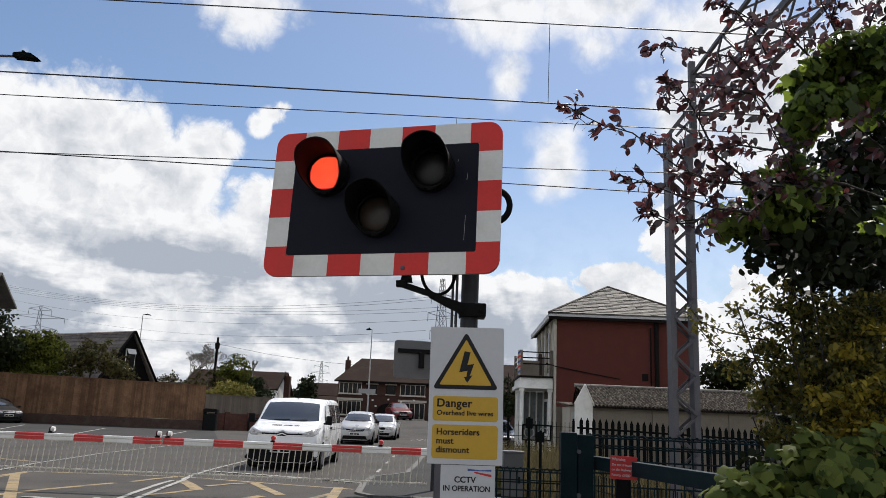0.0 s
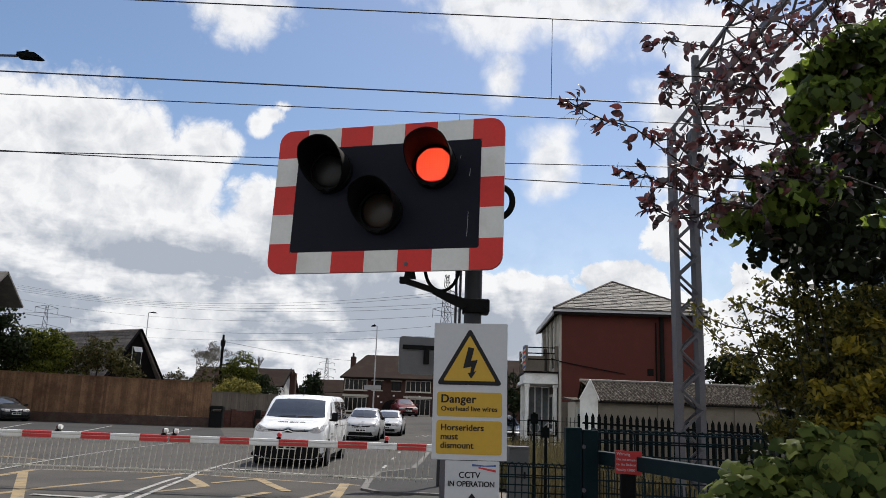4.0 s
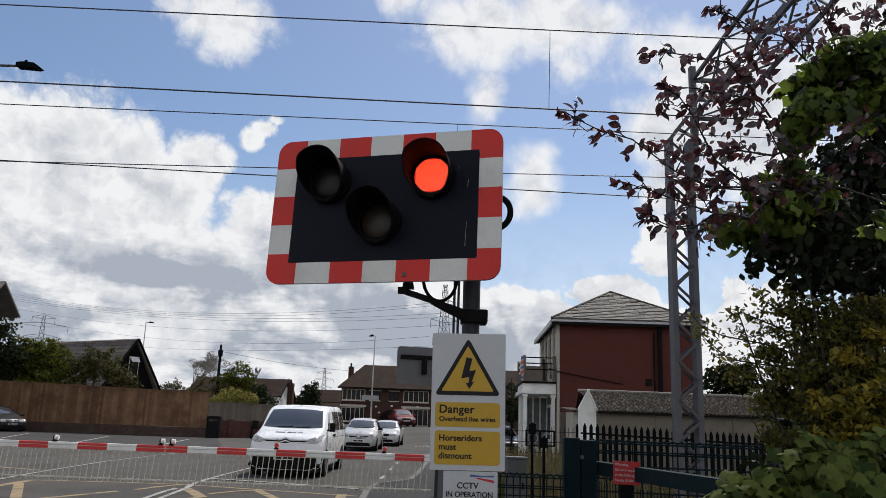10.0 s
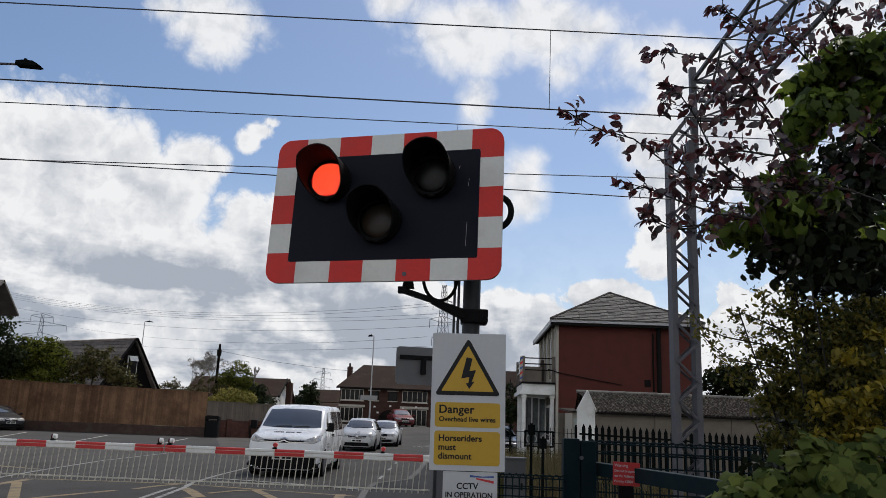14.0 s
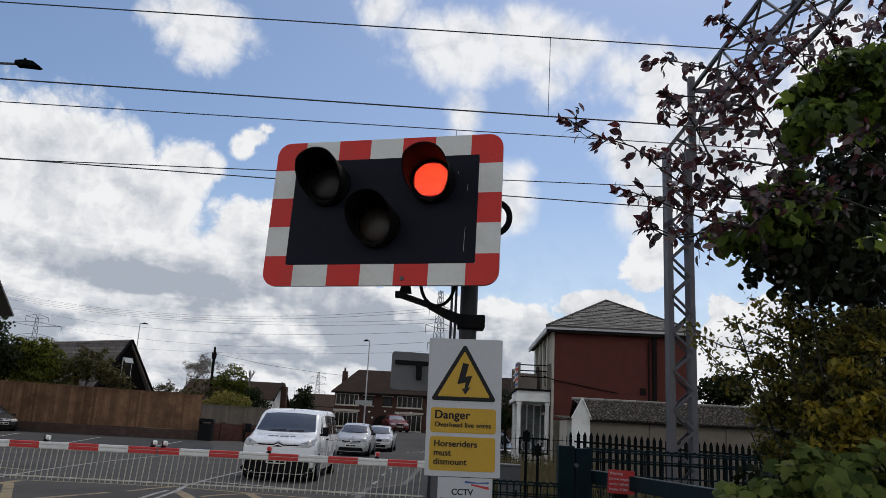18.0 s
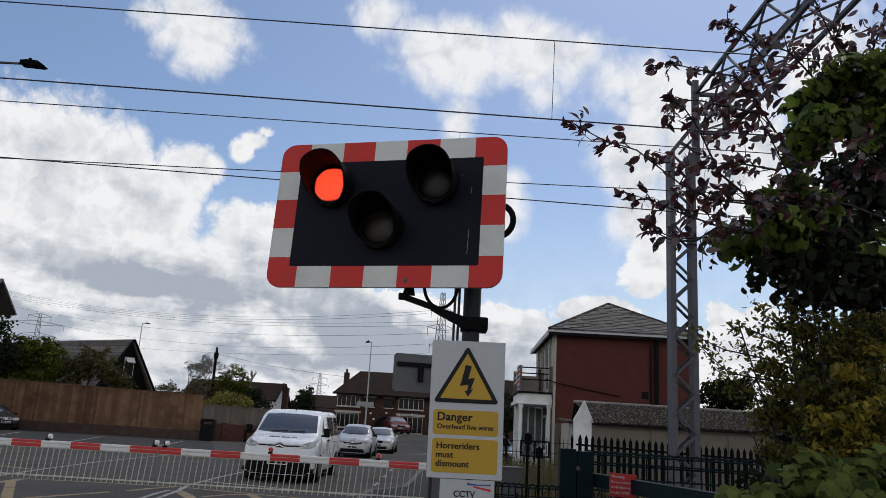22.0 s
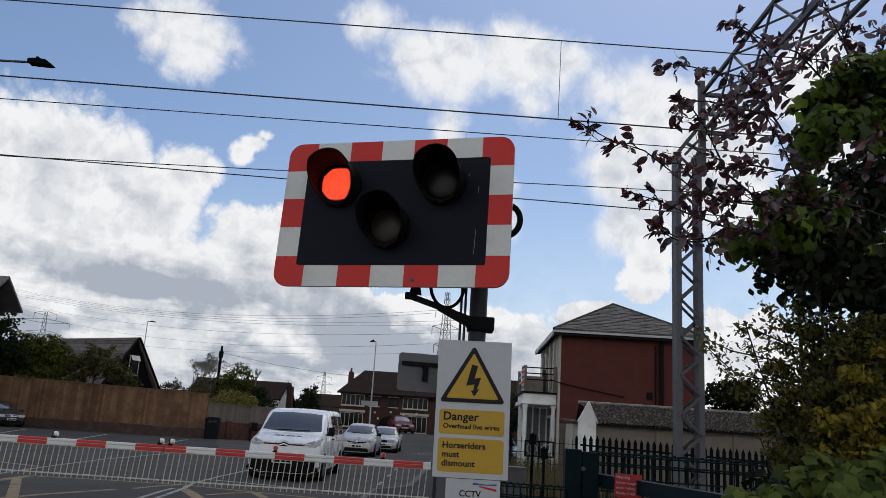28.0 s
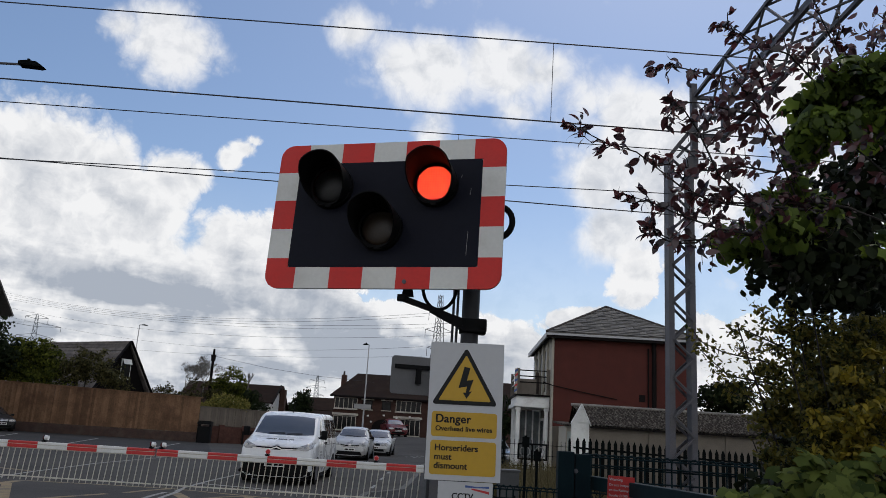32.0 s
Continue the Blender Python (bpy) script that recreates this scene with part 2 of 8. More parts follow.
BLACK_PAINT = mat("black_board_paint", (0.0066, 0.0075, 0.0150), 0.6, 0, 3, 0.15, 40, 0.08, stain=(0.013, 0.014, 0.020), stain_amt=0.25, stain_scale=3, spec=0.13)
BLACK_MATT = mat("matt_black_hood", (0.0042, 0.0042, 0.0048), 0.7, 0, 8, 0.2, 60, 0.1, spec=0.14)
BLACK_STEEL = mat("black_steel", (0.022, 0.023, 0.027), 0.5, 0.1, 6, 0.2, 50, 0.15, stain=(0.05, 0.045, 0.04), stain_amt=0.3, stain_scale=5, spec=0.3)
RUBBER = mat("black_rubber", (0.006, 0.006, 0.006), 0.85, 0, 8, 0.2, 60, 0.2, spec=0.1)
LED_RED = glow("red_led", (1.0, 0.100, 0.036), 2.6)
LENS_RED = glow("red_lens_lit", (1.0, 0.012, 0.008), 0.30)
LENS_DARK = mat("dark_lens", (0.010, 0.009, 0.009), 0.40, 0, 12, 0.3, 90, 0.0, spec=0.35)
LENS_AMBER = mat("amber_lens_unlit", (0.030, 0.020, 0.013), 0.40, 0, 12, 0.3, 90, 0.0, spec=0.35)
SIGN_WHITE = mat("white_sign_plate", (0.49, 0.50, 0.52), 0.4, 0, 3, 0.05, 40, 0.04, stain=(0.5, 0.5, 0.48), stain_amt=0.35, stain_scale=5)
SIGN_YELLOW = mat("yellow_sign_film", (0.50, 0.30, 0.018), 0.42, 0, 3, 0.06, 40, 0.03, stain=(0.48, 0.30, 0.03), stain_amt=0.3, stain_scale=6)
SIGN_BLACK = mat("black_sign_ink", (0.010, 0.010, 0.011), 0.5, 0, 6, 0.1, 60, 0.02, spec=0.25)
SIGN_RED = mat("red_sign_film", (0.50, 0.03, 0.03), 0.45, 0, 4, 0.1, 60, 0.04)
SIGN_BLUE = mat("blue_sign_ink", (0.05, 0.10, 0.30), 0.5, 0, 6, 0.1, 60, 0.02)
GREY_BACK = mat("grey_sign_back", (0.30, 0.30, 0.30), 0.5, 0.2, 4, 0.1, 60, 0.06)
GALV = mat("galvanised_steel", (0.092, 0.092, 0.106), 0.6, 0.15, 5, 0.2, 40, 0.15, stain=(0.11, 0.10, 0.09), stain_amt=0.5, stain_scale=3, spec=0.3)
WIRE = mat("copper_wire", (0.035, 0.035, 0.04), 0.6, 0.3, 6, 0.1, 50, 0.0)
BOOM_WHITE = mat("white_boom_paint", (0.74, 0.74, 0.72), 0.45, 0, 4, 0.08, 60, 0.05, stain=(0.5, 0.48, 0.45), stain_amt=0.3, stain_scale=4)
BOOM_RED = mat("red_boom_film", (0.52, 0.03, 0.03), 0.42, 0, 4, 0.08, 60, 0.05)
SKIRT = mat("skirt_aluminium", (0.55, 0.515, 0.44), 0.5, 0.25, 6, 0.12, 60, 0.05)
GREEN_FENCE = mat("dark_green_fence_paint", (0.0034, 0.0135, 0.018), 0.65, 0, 4, 0.2, 50, 0.08, stain=(0.008, 0.022, 0.026), stain_amt=0.4, stain_scale=3, spec=0.12)
DARK_FENCE = mat("dark_palisade_paint", (0.0045, 0.006, 0.006), 0.85, 0, 5, 0.2, 50, 0.1, spec=0.05)
WOOD_FENCE = mat("brown_fence_wood", (0.190, 0.110, 0.064), 0.9, 0, 2.0, 0.4, 14, 0.5, rand=0.24, stain=(0.075, 0.040, 0.026), stain_amt=0.8, stain_scale=0.6, spec=0.1)
GREY_WOOD = mat("weathered_fence_wood", (0.135, 0.112, 0.090), 0.9, 0, 2.0, 0.25, 30, 0.4, rand=0.16)
GARDEN_BRICK = mat("red_brown_brick", (0.090, 0.043, 0.034), 0.9, 0, 4, 0.5, 22, 0.5, stain=(0.055, 0.030, 0.024), stain_amt=0.6, stain_scale=1.6, spec=0.12)
BRICK_BASE = mat("dark_brick", (0.062, 0.036, 0.028), 0.9, 0, 4, 0.5, 22, 0.5, stain=(0.10, 0.078, 0.062), stain_amt=0.6, stain_scale=1.6)
RED_WALL = mat("red_brick_wall", (0.098, 0.031, 0.025), 0.88, 0, 3, 0.2, 40, 0.4, stain=(0.092, 0.030, 0.025), stain_amt=0.5, stain_scale=0.7, spec=0.15)
BROWN_BRICK = mat("brown_brick_wall", (0.062, 0.034, 0.027), 0.9, 0, 3, 0.3, 24, 0.4, stain=(0.085, 0.046, 0.036), stain_amt=0.5, stain_scale=0.6, spec=0.12)
SLATE = mat("roof_slate", (0.105, 0.099, 0.092), 0.75, 0, 6, 0.35, 40, 0.4, rand=0.38, stain=(0.19, 0.175, 0.15), stain_amt=0.6, stain_scale=2.6, spec=0.3)
ROOF_TILE = mat("brown_roof_tile", (0.021, 0.0125, 0.0100), 0.92, 0, 2, 0.35, 20, 0.4, rand=0.12, stain=(0.034, 0.023, 0.016), stain_amt=0.7, stain_scale=0.9, spec=0.08)
RIDGE_PALE = mat("pale_ridge_sheet", (0.20, 0.185, 0.165), 0.9, 0, 6, 0.3, 40, 0.3, rand=0.2)
ASBESTOS = mat("mossy_corrugated_sheet", (0.034, 0.027, 0.022), 0.9, 0, 6, 0.45, 40, 0.4, stain=(0.24, 0.215, 0.18), stain_amt=0.75, stain_scale=12.0, spec=0.1)
RIDGE_TILE = mat("ridge_tile", (0.045, 0.034, 0.030), 0.9, 0, 6, 0.25, 40, 0.3, rand=0.15)
CREAM = mat("cream_render", (0.40, 0.37, 0.31), 0.85, 0, 3, 0.12, 40, 0.3, stain=(0.30, 0.27, 0.22), stain_amt=0.5, stain_scale=1.2)
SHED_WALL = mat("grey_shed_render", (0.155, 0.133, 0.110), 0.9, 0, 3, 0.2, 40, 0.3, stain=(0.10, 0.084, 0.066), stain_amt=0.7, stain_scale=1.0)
WHITE_WOOD = mat("white_painted_wood", (0.76, 0.76, 0.74), 0.55, 0, 5, 0.08, 50, 0.1, stain=(0.42, 0.40, 0.36), stain_amt=0.4, stain_scale=3)
GUTTER = mat("grey_gutter", (0.42, 0.42, 0.43), 0.5, 0, 5, 0.12, 50, 0.1)
GABLE_WOOD = mat("black_gable_boards", (0.006, 0.005, 0.005), 0.85, 0, 5, 0.3, 40, 0.3, spec=0.08)
DARK_WOOD = mat("dark_timber", (0.011, 0.009, 0.009), 0.8, 0, 5, 0.25, 40, 0.3, spec=0.08)
GLASS = mat("window_glass", (0.012, 0.012, 0.012), 0.08, 0.0, 2.0, 0.2, 8.0, 0.0, spec=0.16)
CAR_WHITE = mat("white_car_paint", (0.78, 0.79, 0.80), 0.28, 0, 2, 0.03, 40, 0.0, coat=0.6)
CAR_SILVER = mat("silver_car_paint", (0.44, 0.44, 0.44), 0.32, 0.25, 2, 0.04, 40, 0.0, coat=0.5)
CAR_GREY = mat("dark_grey_car_paint", (0.006, 0.0065, 0.008), 0.5, 0.0, 2, 0.05, 40, 0.0, coat=0.15, spec=0.25)
CAR_RED = mat("dark_red_car_paint", (0.12, 0.012, 0.014), 0.4, 0.0, 2, 0.05, 40, 0.0, coat=0.25, spec=0.3)
CAR_BLUE = mat("dark_blue_car_paint", (0.012, 0.022, 0.045), 0.3, 0.1, 2, 0.05, 40, 0.0, coat=0.6)
CAR_BLACK = mat("black_trim", (0.004, 0.004, 0.0045), 0.6, 0, 5, 0.15, 40, 0.1, spec=0.12)
CAR_GLASS = mat("car_glass", (0.035, 0.040, 0.045), 0.03, 0.0, 2.0, 0.2, 8.0, 0.0, spec=1.0, coat=1.0)
CHROME = mat("chrome", (0.62, 0.60, 0.58), 0.32, 1.0, 4, 0.05, 40, 0.0)
HEADLAMP = mat("headlamp_glass", (0.30, 0.30, 0.30), 0.3, 0.2, 8, 0.6, 25, 0.15, coat=0.3)
PLATE = mat("number_plate", (0.66, 0.66, 0.62), 0.45, 0, 5, 0.05, 40, 0.0)
PALE_BARK = mat("pale_bark", (0.15, 0.135, 0.12), 0.9, 0, 12, 0.3, 60, 0.5, dist=0.01)
BARK = mat("bark", (0.021, 0.017, 0.015), 0.9, 0, 12, 0.35, 60, 0.7, dist=0.01)
BIN_BLACK = mat("black_bin_plastic", (0.004, 0.0042, 0.0048), 0.6, 0, 5, 0.2, 50, 0.1, spec=0.15)
PLUM = leaf_mat("plum_leaves", (0.026, 0.019, 0.023), (0.125, 0.034, 0.036), 0.30, 0.40, 1.0)
VINE = leaf_mat("vine_leaves", (0.018, 0.036, 0.008), (0.19, 0.26, 0.038), 0.45, 0.52)
SHRUB = leaf_mat("shrub_leaves", (0.022, 0.034, 0.011), (0.175, 0.145, 0.024), 0.5, 0.42)
TIP_LEAF = leaf_mat("young_yellow_leaves", (0.10, 0.095, 0.016), (0.36, 0.27, 0.030), 0.5, 0.45)
IVY = leaf_mat("ivy_leaves", (0.030, 0.052, 0.012), (0.165, 0.20, 0.045), 0.6, 0.45, 0.15)
FAR_LEAF = leaf_mat("far_leaves", (0.012, 0.020, 0.005), (0.15, 0.165, 0.024), 0.8, 0.35, 0.1)
FAR_DARK = leaf_mat("far_dark_leaves", (0.007, 0.012, 0.005), (0.024, 0.034, 0.012), 0.8, 0.2, 0.1)
YELLOW_LEAF = leaf_mat("yellow_bush_leaves", (0.06, 0.07, 0.015), (0.30, 0.26, 0.07), 0.8, 0.3, 0.1)
TWIG_LEAF = leaf_mat("sparse_brown_leaves", (0.024, 0.025, 0.010), (0.105, 0.095, 0.036), 0.8, 0.2, 0.1)

GREY_TILE = mat("grey_roof_tile", (0.135, 0.118, 0.108), 0.9, 0, 3, 0.5, 14, 0.5, rand=0.2, stain=(0.075, 0.066, 0.06), stain_amt=0.7, stain_scale=1.3, spec=0.15)
# steel made paler and bluer: haze of distance mixed into its colour
HAZED_STEEL = mat("hazed_steel", (0.20, 0.215, 0.24), 0.7, 0.0, 5, 0.1, 30, 0.0, spec=0.1)
DRY_BLADE = leaf_mat("dry_grass_blades", (0.065, 0.055, 0.026), (0.185, 0.155, 0.082), 0.8, 0.3, 0.1)
WEED = leaf_mat("weed_blades", (0.035, 0.05, 0.014), (0.10, 0.115, 0.03), 0.8, 0.3, 0.1)
TWIN_BACK = mat("dull_grey_sign_back", (0.125, 0.125, 0.13), 0.6, 0.1, 4, 0.15, 60, 0.06, spec=0.25)
DARK_GLASS_RED = mat("dark_red_lamp_glass", (0.07, 0.006, 0.006), 0.2, 0, 12, 0.2, 60, 0.05)
FRAME_WHITE = mat("aged_white_frame", (0.47, 0.43, 0.37), 0.6, 0, 5, 0.1, 50, 0.1, stain=(0.36, 0.34, 0.30), stain_amt=0.4, stain_scale=3)
PALE_DOOR = mat("pale_door_paint", (0.42, 0.45, 0.42), 0.6, 0, 5, 0.1, 50, 0.1)
# leaf colour taken almost to black, in place of shade inside the plants
SHADE_LEAF = leaf_mat("shade_dark_leaves", (0.006, 0.010, 0.005), (0.022, 0.029, 0.012), 0.6, 0.12, 0.12)
PALE_GLASS = mat("pale_veranda_glass", (0.16, 0.18, 0.185), 0.12, 0, 2, 0.3, 8, 0.0, spec=0.4)
CABINET = mat("dull_cabinet_paint", (0.055, 0.058, 0.062), 0.6, 0, 5, 0.2, 50, 0.1, stain=(0.035, 0.035, 0.034), stain_amt=0.4, stain_scale=3)


# ---- clouds: two thin shells that drift over the sky ----
def cloud_mat(name, banks, seed, scale, low_band=False):
    """White cloud with grey undersides in banks of (azimuth, elevation, half width, half height, weight), in degrees; clear sky between."""
    m = bpy.data.materials.new(name)
    m.use_nodes = True
    m.cycles.emission_sampling = "NONE"
    nt = m.node_tree
    N, Lk = nt.nodes, nt.links
    N.clear()

    def op(kind, a, b=None, c=None):
        n = N.new("ShaderNodeMath")
        n.operation = kind
        for s, v in zip(n.inputs, (a, b, c)):
            if v is None:
                continue
            if isinstance(v, (int, float)):
                s.default_value = v
            else:
                Lk.new(v, s)
        return n.outputs[0]

    def ramp(v, a, b, lo=0.0, hi=1.0):
        n = N.new("ShaderNodeMapRange")
        n.interpolation_type = "SMOOTHSTEP"
        for k, x in (("From Min", a), ("From Max", b), ("To Min", lo), ("To Max", hi)):
            n.inputs[k].default_value = x
        Lk.new(v, n.inputs["Value"])
        return n.outputs[0]

    def fbm(vec, s, detail, rough=0.55):
        n = N.new("ShaderNodeTexNoise")
        n.inputs["Scale"].default_value, n.inputs["Detail"].default_value, n.inputs["Roughness"].default_value = s, detail, rough
        Lk.new(vec, n.inputs["Vector"])
        return n.outputs[0]

    tc = N.new("ShaderNodeTexCoord")
    nz = N.new("ShaderNodeVectorMath")
    nz.operation = "NORMALIZE"
    Lk.new(tc.outputs["Object"], nz.inputs[0])
    sp = N.new("ShaderNodeSeparateXYZ")
    Lk.new(nz.outputs[0], sp.inputs[0])
    az = op("MULTIPLY", op("ARCTAN2", sp.outputs[0], sp.outputs[1]), 57.2958)
    el = op("MULTIPLY", op("ARCSINE", sp.outputs[2]), 57.2958)
    cv = N.new("ShaderNodeCombineXYZ")
    Lk.new(az, cv.inputs[0])
    Lk.new(el, cv.inputs[1])
    cv.inputs[2].default_value = seed
    # the cauliflower edge
    n0 = fbm(cv.outputs[0], scale * 0.25, 3)
    wn = N.new("ShaderNodeTexNoise")
    wn.inputs["Scale"].default_value, wn.inputs["Detail"].default_value = scale * 2.2, 4
    Lk.new(cv.outputs[0], wn.inputs["Vector"])

    def moved(off):
        """The same sky, looked up a little way off, with its lumps drawn out of round."""
        a = N.new("ShaderNodeVectorMath")
        a.operation = "MULTIPLY_ADD"
        Lk.new(wn.outputs["Color"], a.inputs[0])
        a.inputs[1].default_value = (2.6, 2.0, 0.0)
        Lk.new(cv.outputs[0], a.inputs[2])
        b = N.new("ShaderNodeVectorMath")
        b.operation = "ADD"
        Lk.new(a.outputs[0], b.inputs[0])
        b.inputs[1].default_value = off
        return b.outputs[0]

    def lumps(vec):
        """Rounded heads of cumulus, in several sizes."""
        v = N.new("ShaderNodeTexVoronoi")
        v.feature, v.normalize = "F1", True
        v.inputs["Scale"].default_value, v.inputs["Detail"].default_value = scale * 2.4, 4
        v.inputs["Roughness"].default_value, v.inputs["Lacunarity"].default_value = 0.55, 2.2
        Lk.new(vec, v.inputs["Vector"])
        return v.outputs["Distance"]

    n1 = fbm(cv.outputs[0], scale, 7, 0.47)
    here, sunward = moved((0, 0, 0)), moved((0.40, 0.85, 0))
    v1, v3 = lumps(here), lumps(sunward)
    field = None
    for a, e, ra, re, wt in banks:
        s = N.new("ShaderNodeVectorMath")
        s.operation = "SUBTRACT"
        Lk.new(cv.outputs[0], s.inputs[0])
        s.inputs[1].default_value = (a, e, seed)
        k = N.new("ShaderNodeVectorMath")
        k.operation = "MULTIPLY"
        Lk.new(s.outputs[0], k.inputs[0])
        k.inputs[1].default_value = (1 / ra, 1 / re, 0)
        ln = N.new("ShaderNodeVectorMath")
        ln.operation = "LENGTH"
        Lk.new(k.outputs[0], ln.inputs[0])
        v = op("MULTIPLY", op("SUBTRACT", 1.0, ln.outputs["Value"]), wt)
        field = v if field is None else op("SMOOTH_MAX", field, v, 0.25)
    if low_band:
        # layered grey cloud along the horizon; unseen broken cloud overhead and behind, added for neutral fill
        field = op("SMOOTH_MAX", field, ramp(el, 13.0, 5.0, -1.0, 0.9), 0.3)
        away = op("MULTIPLY", ramp(op("ABSOLUTE", az), 50, 75), ramp(el, 62, 48))
        field = op("SMOOTH_MAX", field, op("SUBTRACT", op("MULTIPLY", away, op("MULTIPLY", n0, 2.1)), 0.75), 0.2)
    shift = N.new("ShaderNodeVectorMath")
    shift.operation = "ADD"
    Lk.new(cv.outputs[0], shift.inputs[0])
    shift.inputs[1].default_value = (0.35, 0.75, 0)
    n3 = fbm(shift.outputs[0], scale, 7, 0.47)
    n4 = fbm(cv.outputs[0], scale * 4.5, 6, 0.6)
    edge = op("ADD", op("ADD", field, op("MULTIPLY", op("SUBTRACT", n1, 0.5), 1.7)), op("MULTIPLY", op("SUBTRACT", n4, 0.5), 0.42))
    edge = op("ADD", edge, op("MULTIPLY", op("SUBTRACT", 0.34, v1), 1.5))
    # crisp heads, frayed ends
    soft = ramp(n0, 0.40, 0.62, 0.12, 0.50) if low_band else ramp(n0, 0.38, 0.60, 0.30, 0.95)
    alpha = op("MINIMUM", op("MAXIMUM", op("DIVIDE", op("SUBTRACT", edge, 0.0), soft), 0.0), 1.0)
    alpha = ramp(alpha, 0.0, 1.0, 0.0, 1.0 if low_band else 0.95)
    if low_band:
        # thin haze towards the horizon
        alpha = op("MAXIMUM", alpha, ramp(el, 20.0, 5.0, 0.0, 0.30))
    # light tops, grey hearts and bases
    stretch = N.new("ShaderNodeVectorMath")
    stretch.operation = "MULTIPLY"
    Lk.new(cv.outputs[0], stretch.inputs[0])
    stretch.inputs[1].default_value = (0.40, 1.15, 1.0)
    n2 = fbm(stretch.outputs[0], scale * 1.5, 5, 0.55)
    n5 = fbm(sunward, scale * 1.25, 6, 0.55)
    heart = op("MULTIPLY", ramp(edge, 0.5, 1.5), ramp(n2, 0.42, 0.68))
    base = op("MULTIPLY", op("MULTIPLY", ramp(el, 14.5, 7.5), ramp(az, 14.0, -2.0, 0.30, 1.0)), ramp(n2, 0.40, 0.58))
    relief = op("ADD", op("ADD", op("MULTIPLY", op("SUBTRACT", n3, n1), 1.5), op("MULTIPLY", op("SUBTRACT", v1, v3), 1.7)), op("MULTIPLY", op("MULTIPLY", op("SUBTRACT", n4, 0.52), 0.4), ramp(el, 20.0, 9.0, 0.3, 1.0)))
    dark = op("ADD", op("ADD", op("MULTIPLY", heart, ramp(el, 22.0, 9.0, 0.16, 0.50)), op("MULTIPLY", base, 0.95)), relief)
    # broad soft shade within the clouds, their rims stay bright
    dark = op("ADD", dark, op("MULTIPLY", op("MULTIPLY", ramp(edge, 0.25, 1.0), ramp(n5, 0.44, 0.64)), 0.36))
    dark = op("MAXIMUM", op("MINIMUM", dark, 1.0), 0.0)
    mx = N.new("ShaderNodeMix")
    mx.data_type = "RGBA"
    Lk.new(dark, mx.inputs["Factor"])
    mx.inputs["A"].default_value, mx.inputs["B"].default_value = (0.92, 0.925, 0.935, 1), (0.41, 0.455, 0.53, 1)
    em = N.new("ShaderNodeEmission")
    Lk.new(mx.outputs["Result"], em.inputs["Color"])
    em.inputs["Strength"].default_value = 0.95
    # wide gap of blue round the sun
    gap = None
    sd = N.new("ShaderNodeVectorMath")
    sd.operation = "DOT_PRODUCT"
    Lk.new(nz.outputs[0], sd.inputs[0])
    sd.inputs[1].default_value = tuple(_d)
    gap = ramp(sd.outputs["Value"], math.cos(radians(13)), math.cos(radians(22)))
    tr = N.new("ShaderNodeBsdfTransparent")
    ms = N.new("ShaderNodeMixShader")
    cover = op("MULTIPLY", alpha, gap)
    if not low_band:
        # thin veil that drifts across the sun
        cover = op("MAXIMUM", cover, op("MULTIPLY", op("SUBTRACT", 1.0, gap), op("ADD", ramp(az, SUN_AZ - 1.95, SUN_AZ + 0.12, 0.0, 0.74), ramp(az, SUN_AZ + 0.12, SUN_AZ + 3.43, 0.0, 0.17))))
    Lk.new(cover, ms.inputs[0])
    Lk.new(tr.outputs[0], ms.inputs[1])
    Lk.new(em.outputs[0], ms.inputs[2])
    out = N.new("ShaderNodeOutputMaterial")
    Lk.new(ms.outputs[0], out.inputs["Surface"])
    return m


def shell(name, radius, material, label):
    bm = B()
    nu, nv = 72, 26
    rings = []
    for j in range(nv):
        e = radians(-8 + 97.5 * j / (nv - 1))
        rings.append([bm.verts.new((radius * math.cos(e) * math.cos(2 * math.pi * i / nu), radius * math.cos(e) * math.sin(2 * math.pi * i / nu), radius * math.sin(e))) for i in range(nu)])
    for j in range(nv - 1):
        for i in range(nu):
            bm.faces.new((rings[j][i], rings[j][(i + 1) % nu], rings[j + 1][(i + 1) % nu], rings[j + 1][i]))
    bm.faces.new(rings[-1])
    return tagged(part(name, bm, material, smooth=True), label, "cloud", kind="structure")


LOW_BANKS = [(-30.1, 13.4, 11.8, 7.3, 1.65), (-30.1, 17.2, 5.9, 2.9, 1.25), (-26.8, 17.8, 3.0, 2.4, 1.00), (-23.1, 15.2, 6.7, 4.0, 1.40), (-19.5, 17.3, 3.2, 2.4, 1.30), (-13.7, 12.6, 4.3, 3.4, 1.50), (-20.1, 8.8, 11.8, 5.1, 1.60), (-9.5, 12.1, 5.1, 4.7, 1.30), (12.0, 9.3, 3.8, 1.4, 1.20), (4.7, 8.2, 3.2, 1.7, 1.00), (15.7, 13.2, 2.4, 3.0, 1.00), (-15.6, 19.4, 1.2, 1.0, 0.85), (-14.8, 20.2, 1.3, 0.9, 0.85), (-14.1, 20.9, 1.0, 0.5, 0.50), (-3.7, 7.4, 10.3, 2.8, 1.00), (22.6, 7.8, 4.7, 2.4, 0.80)]
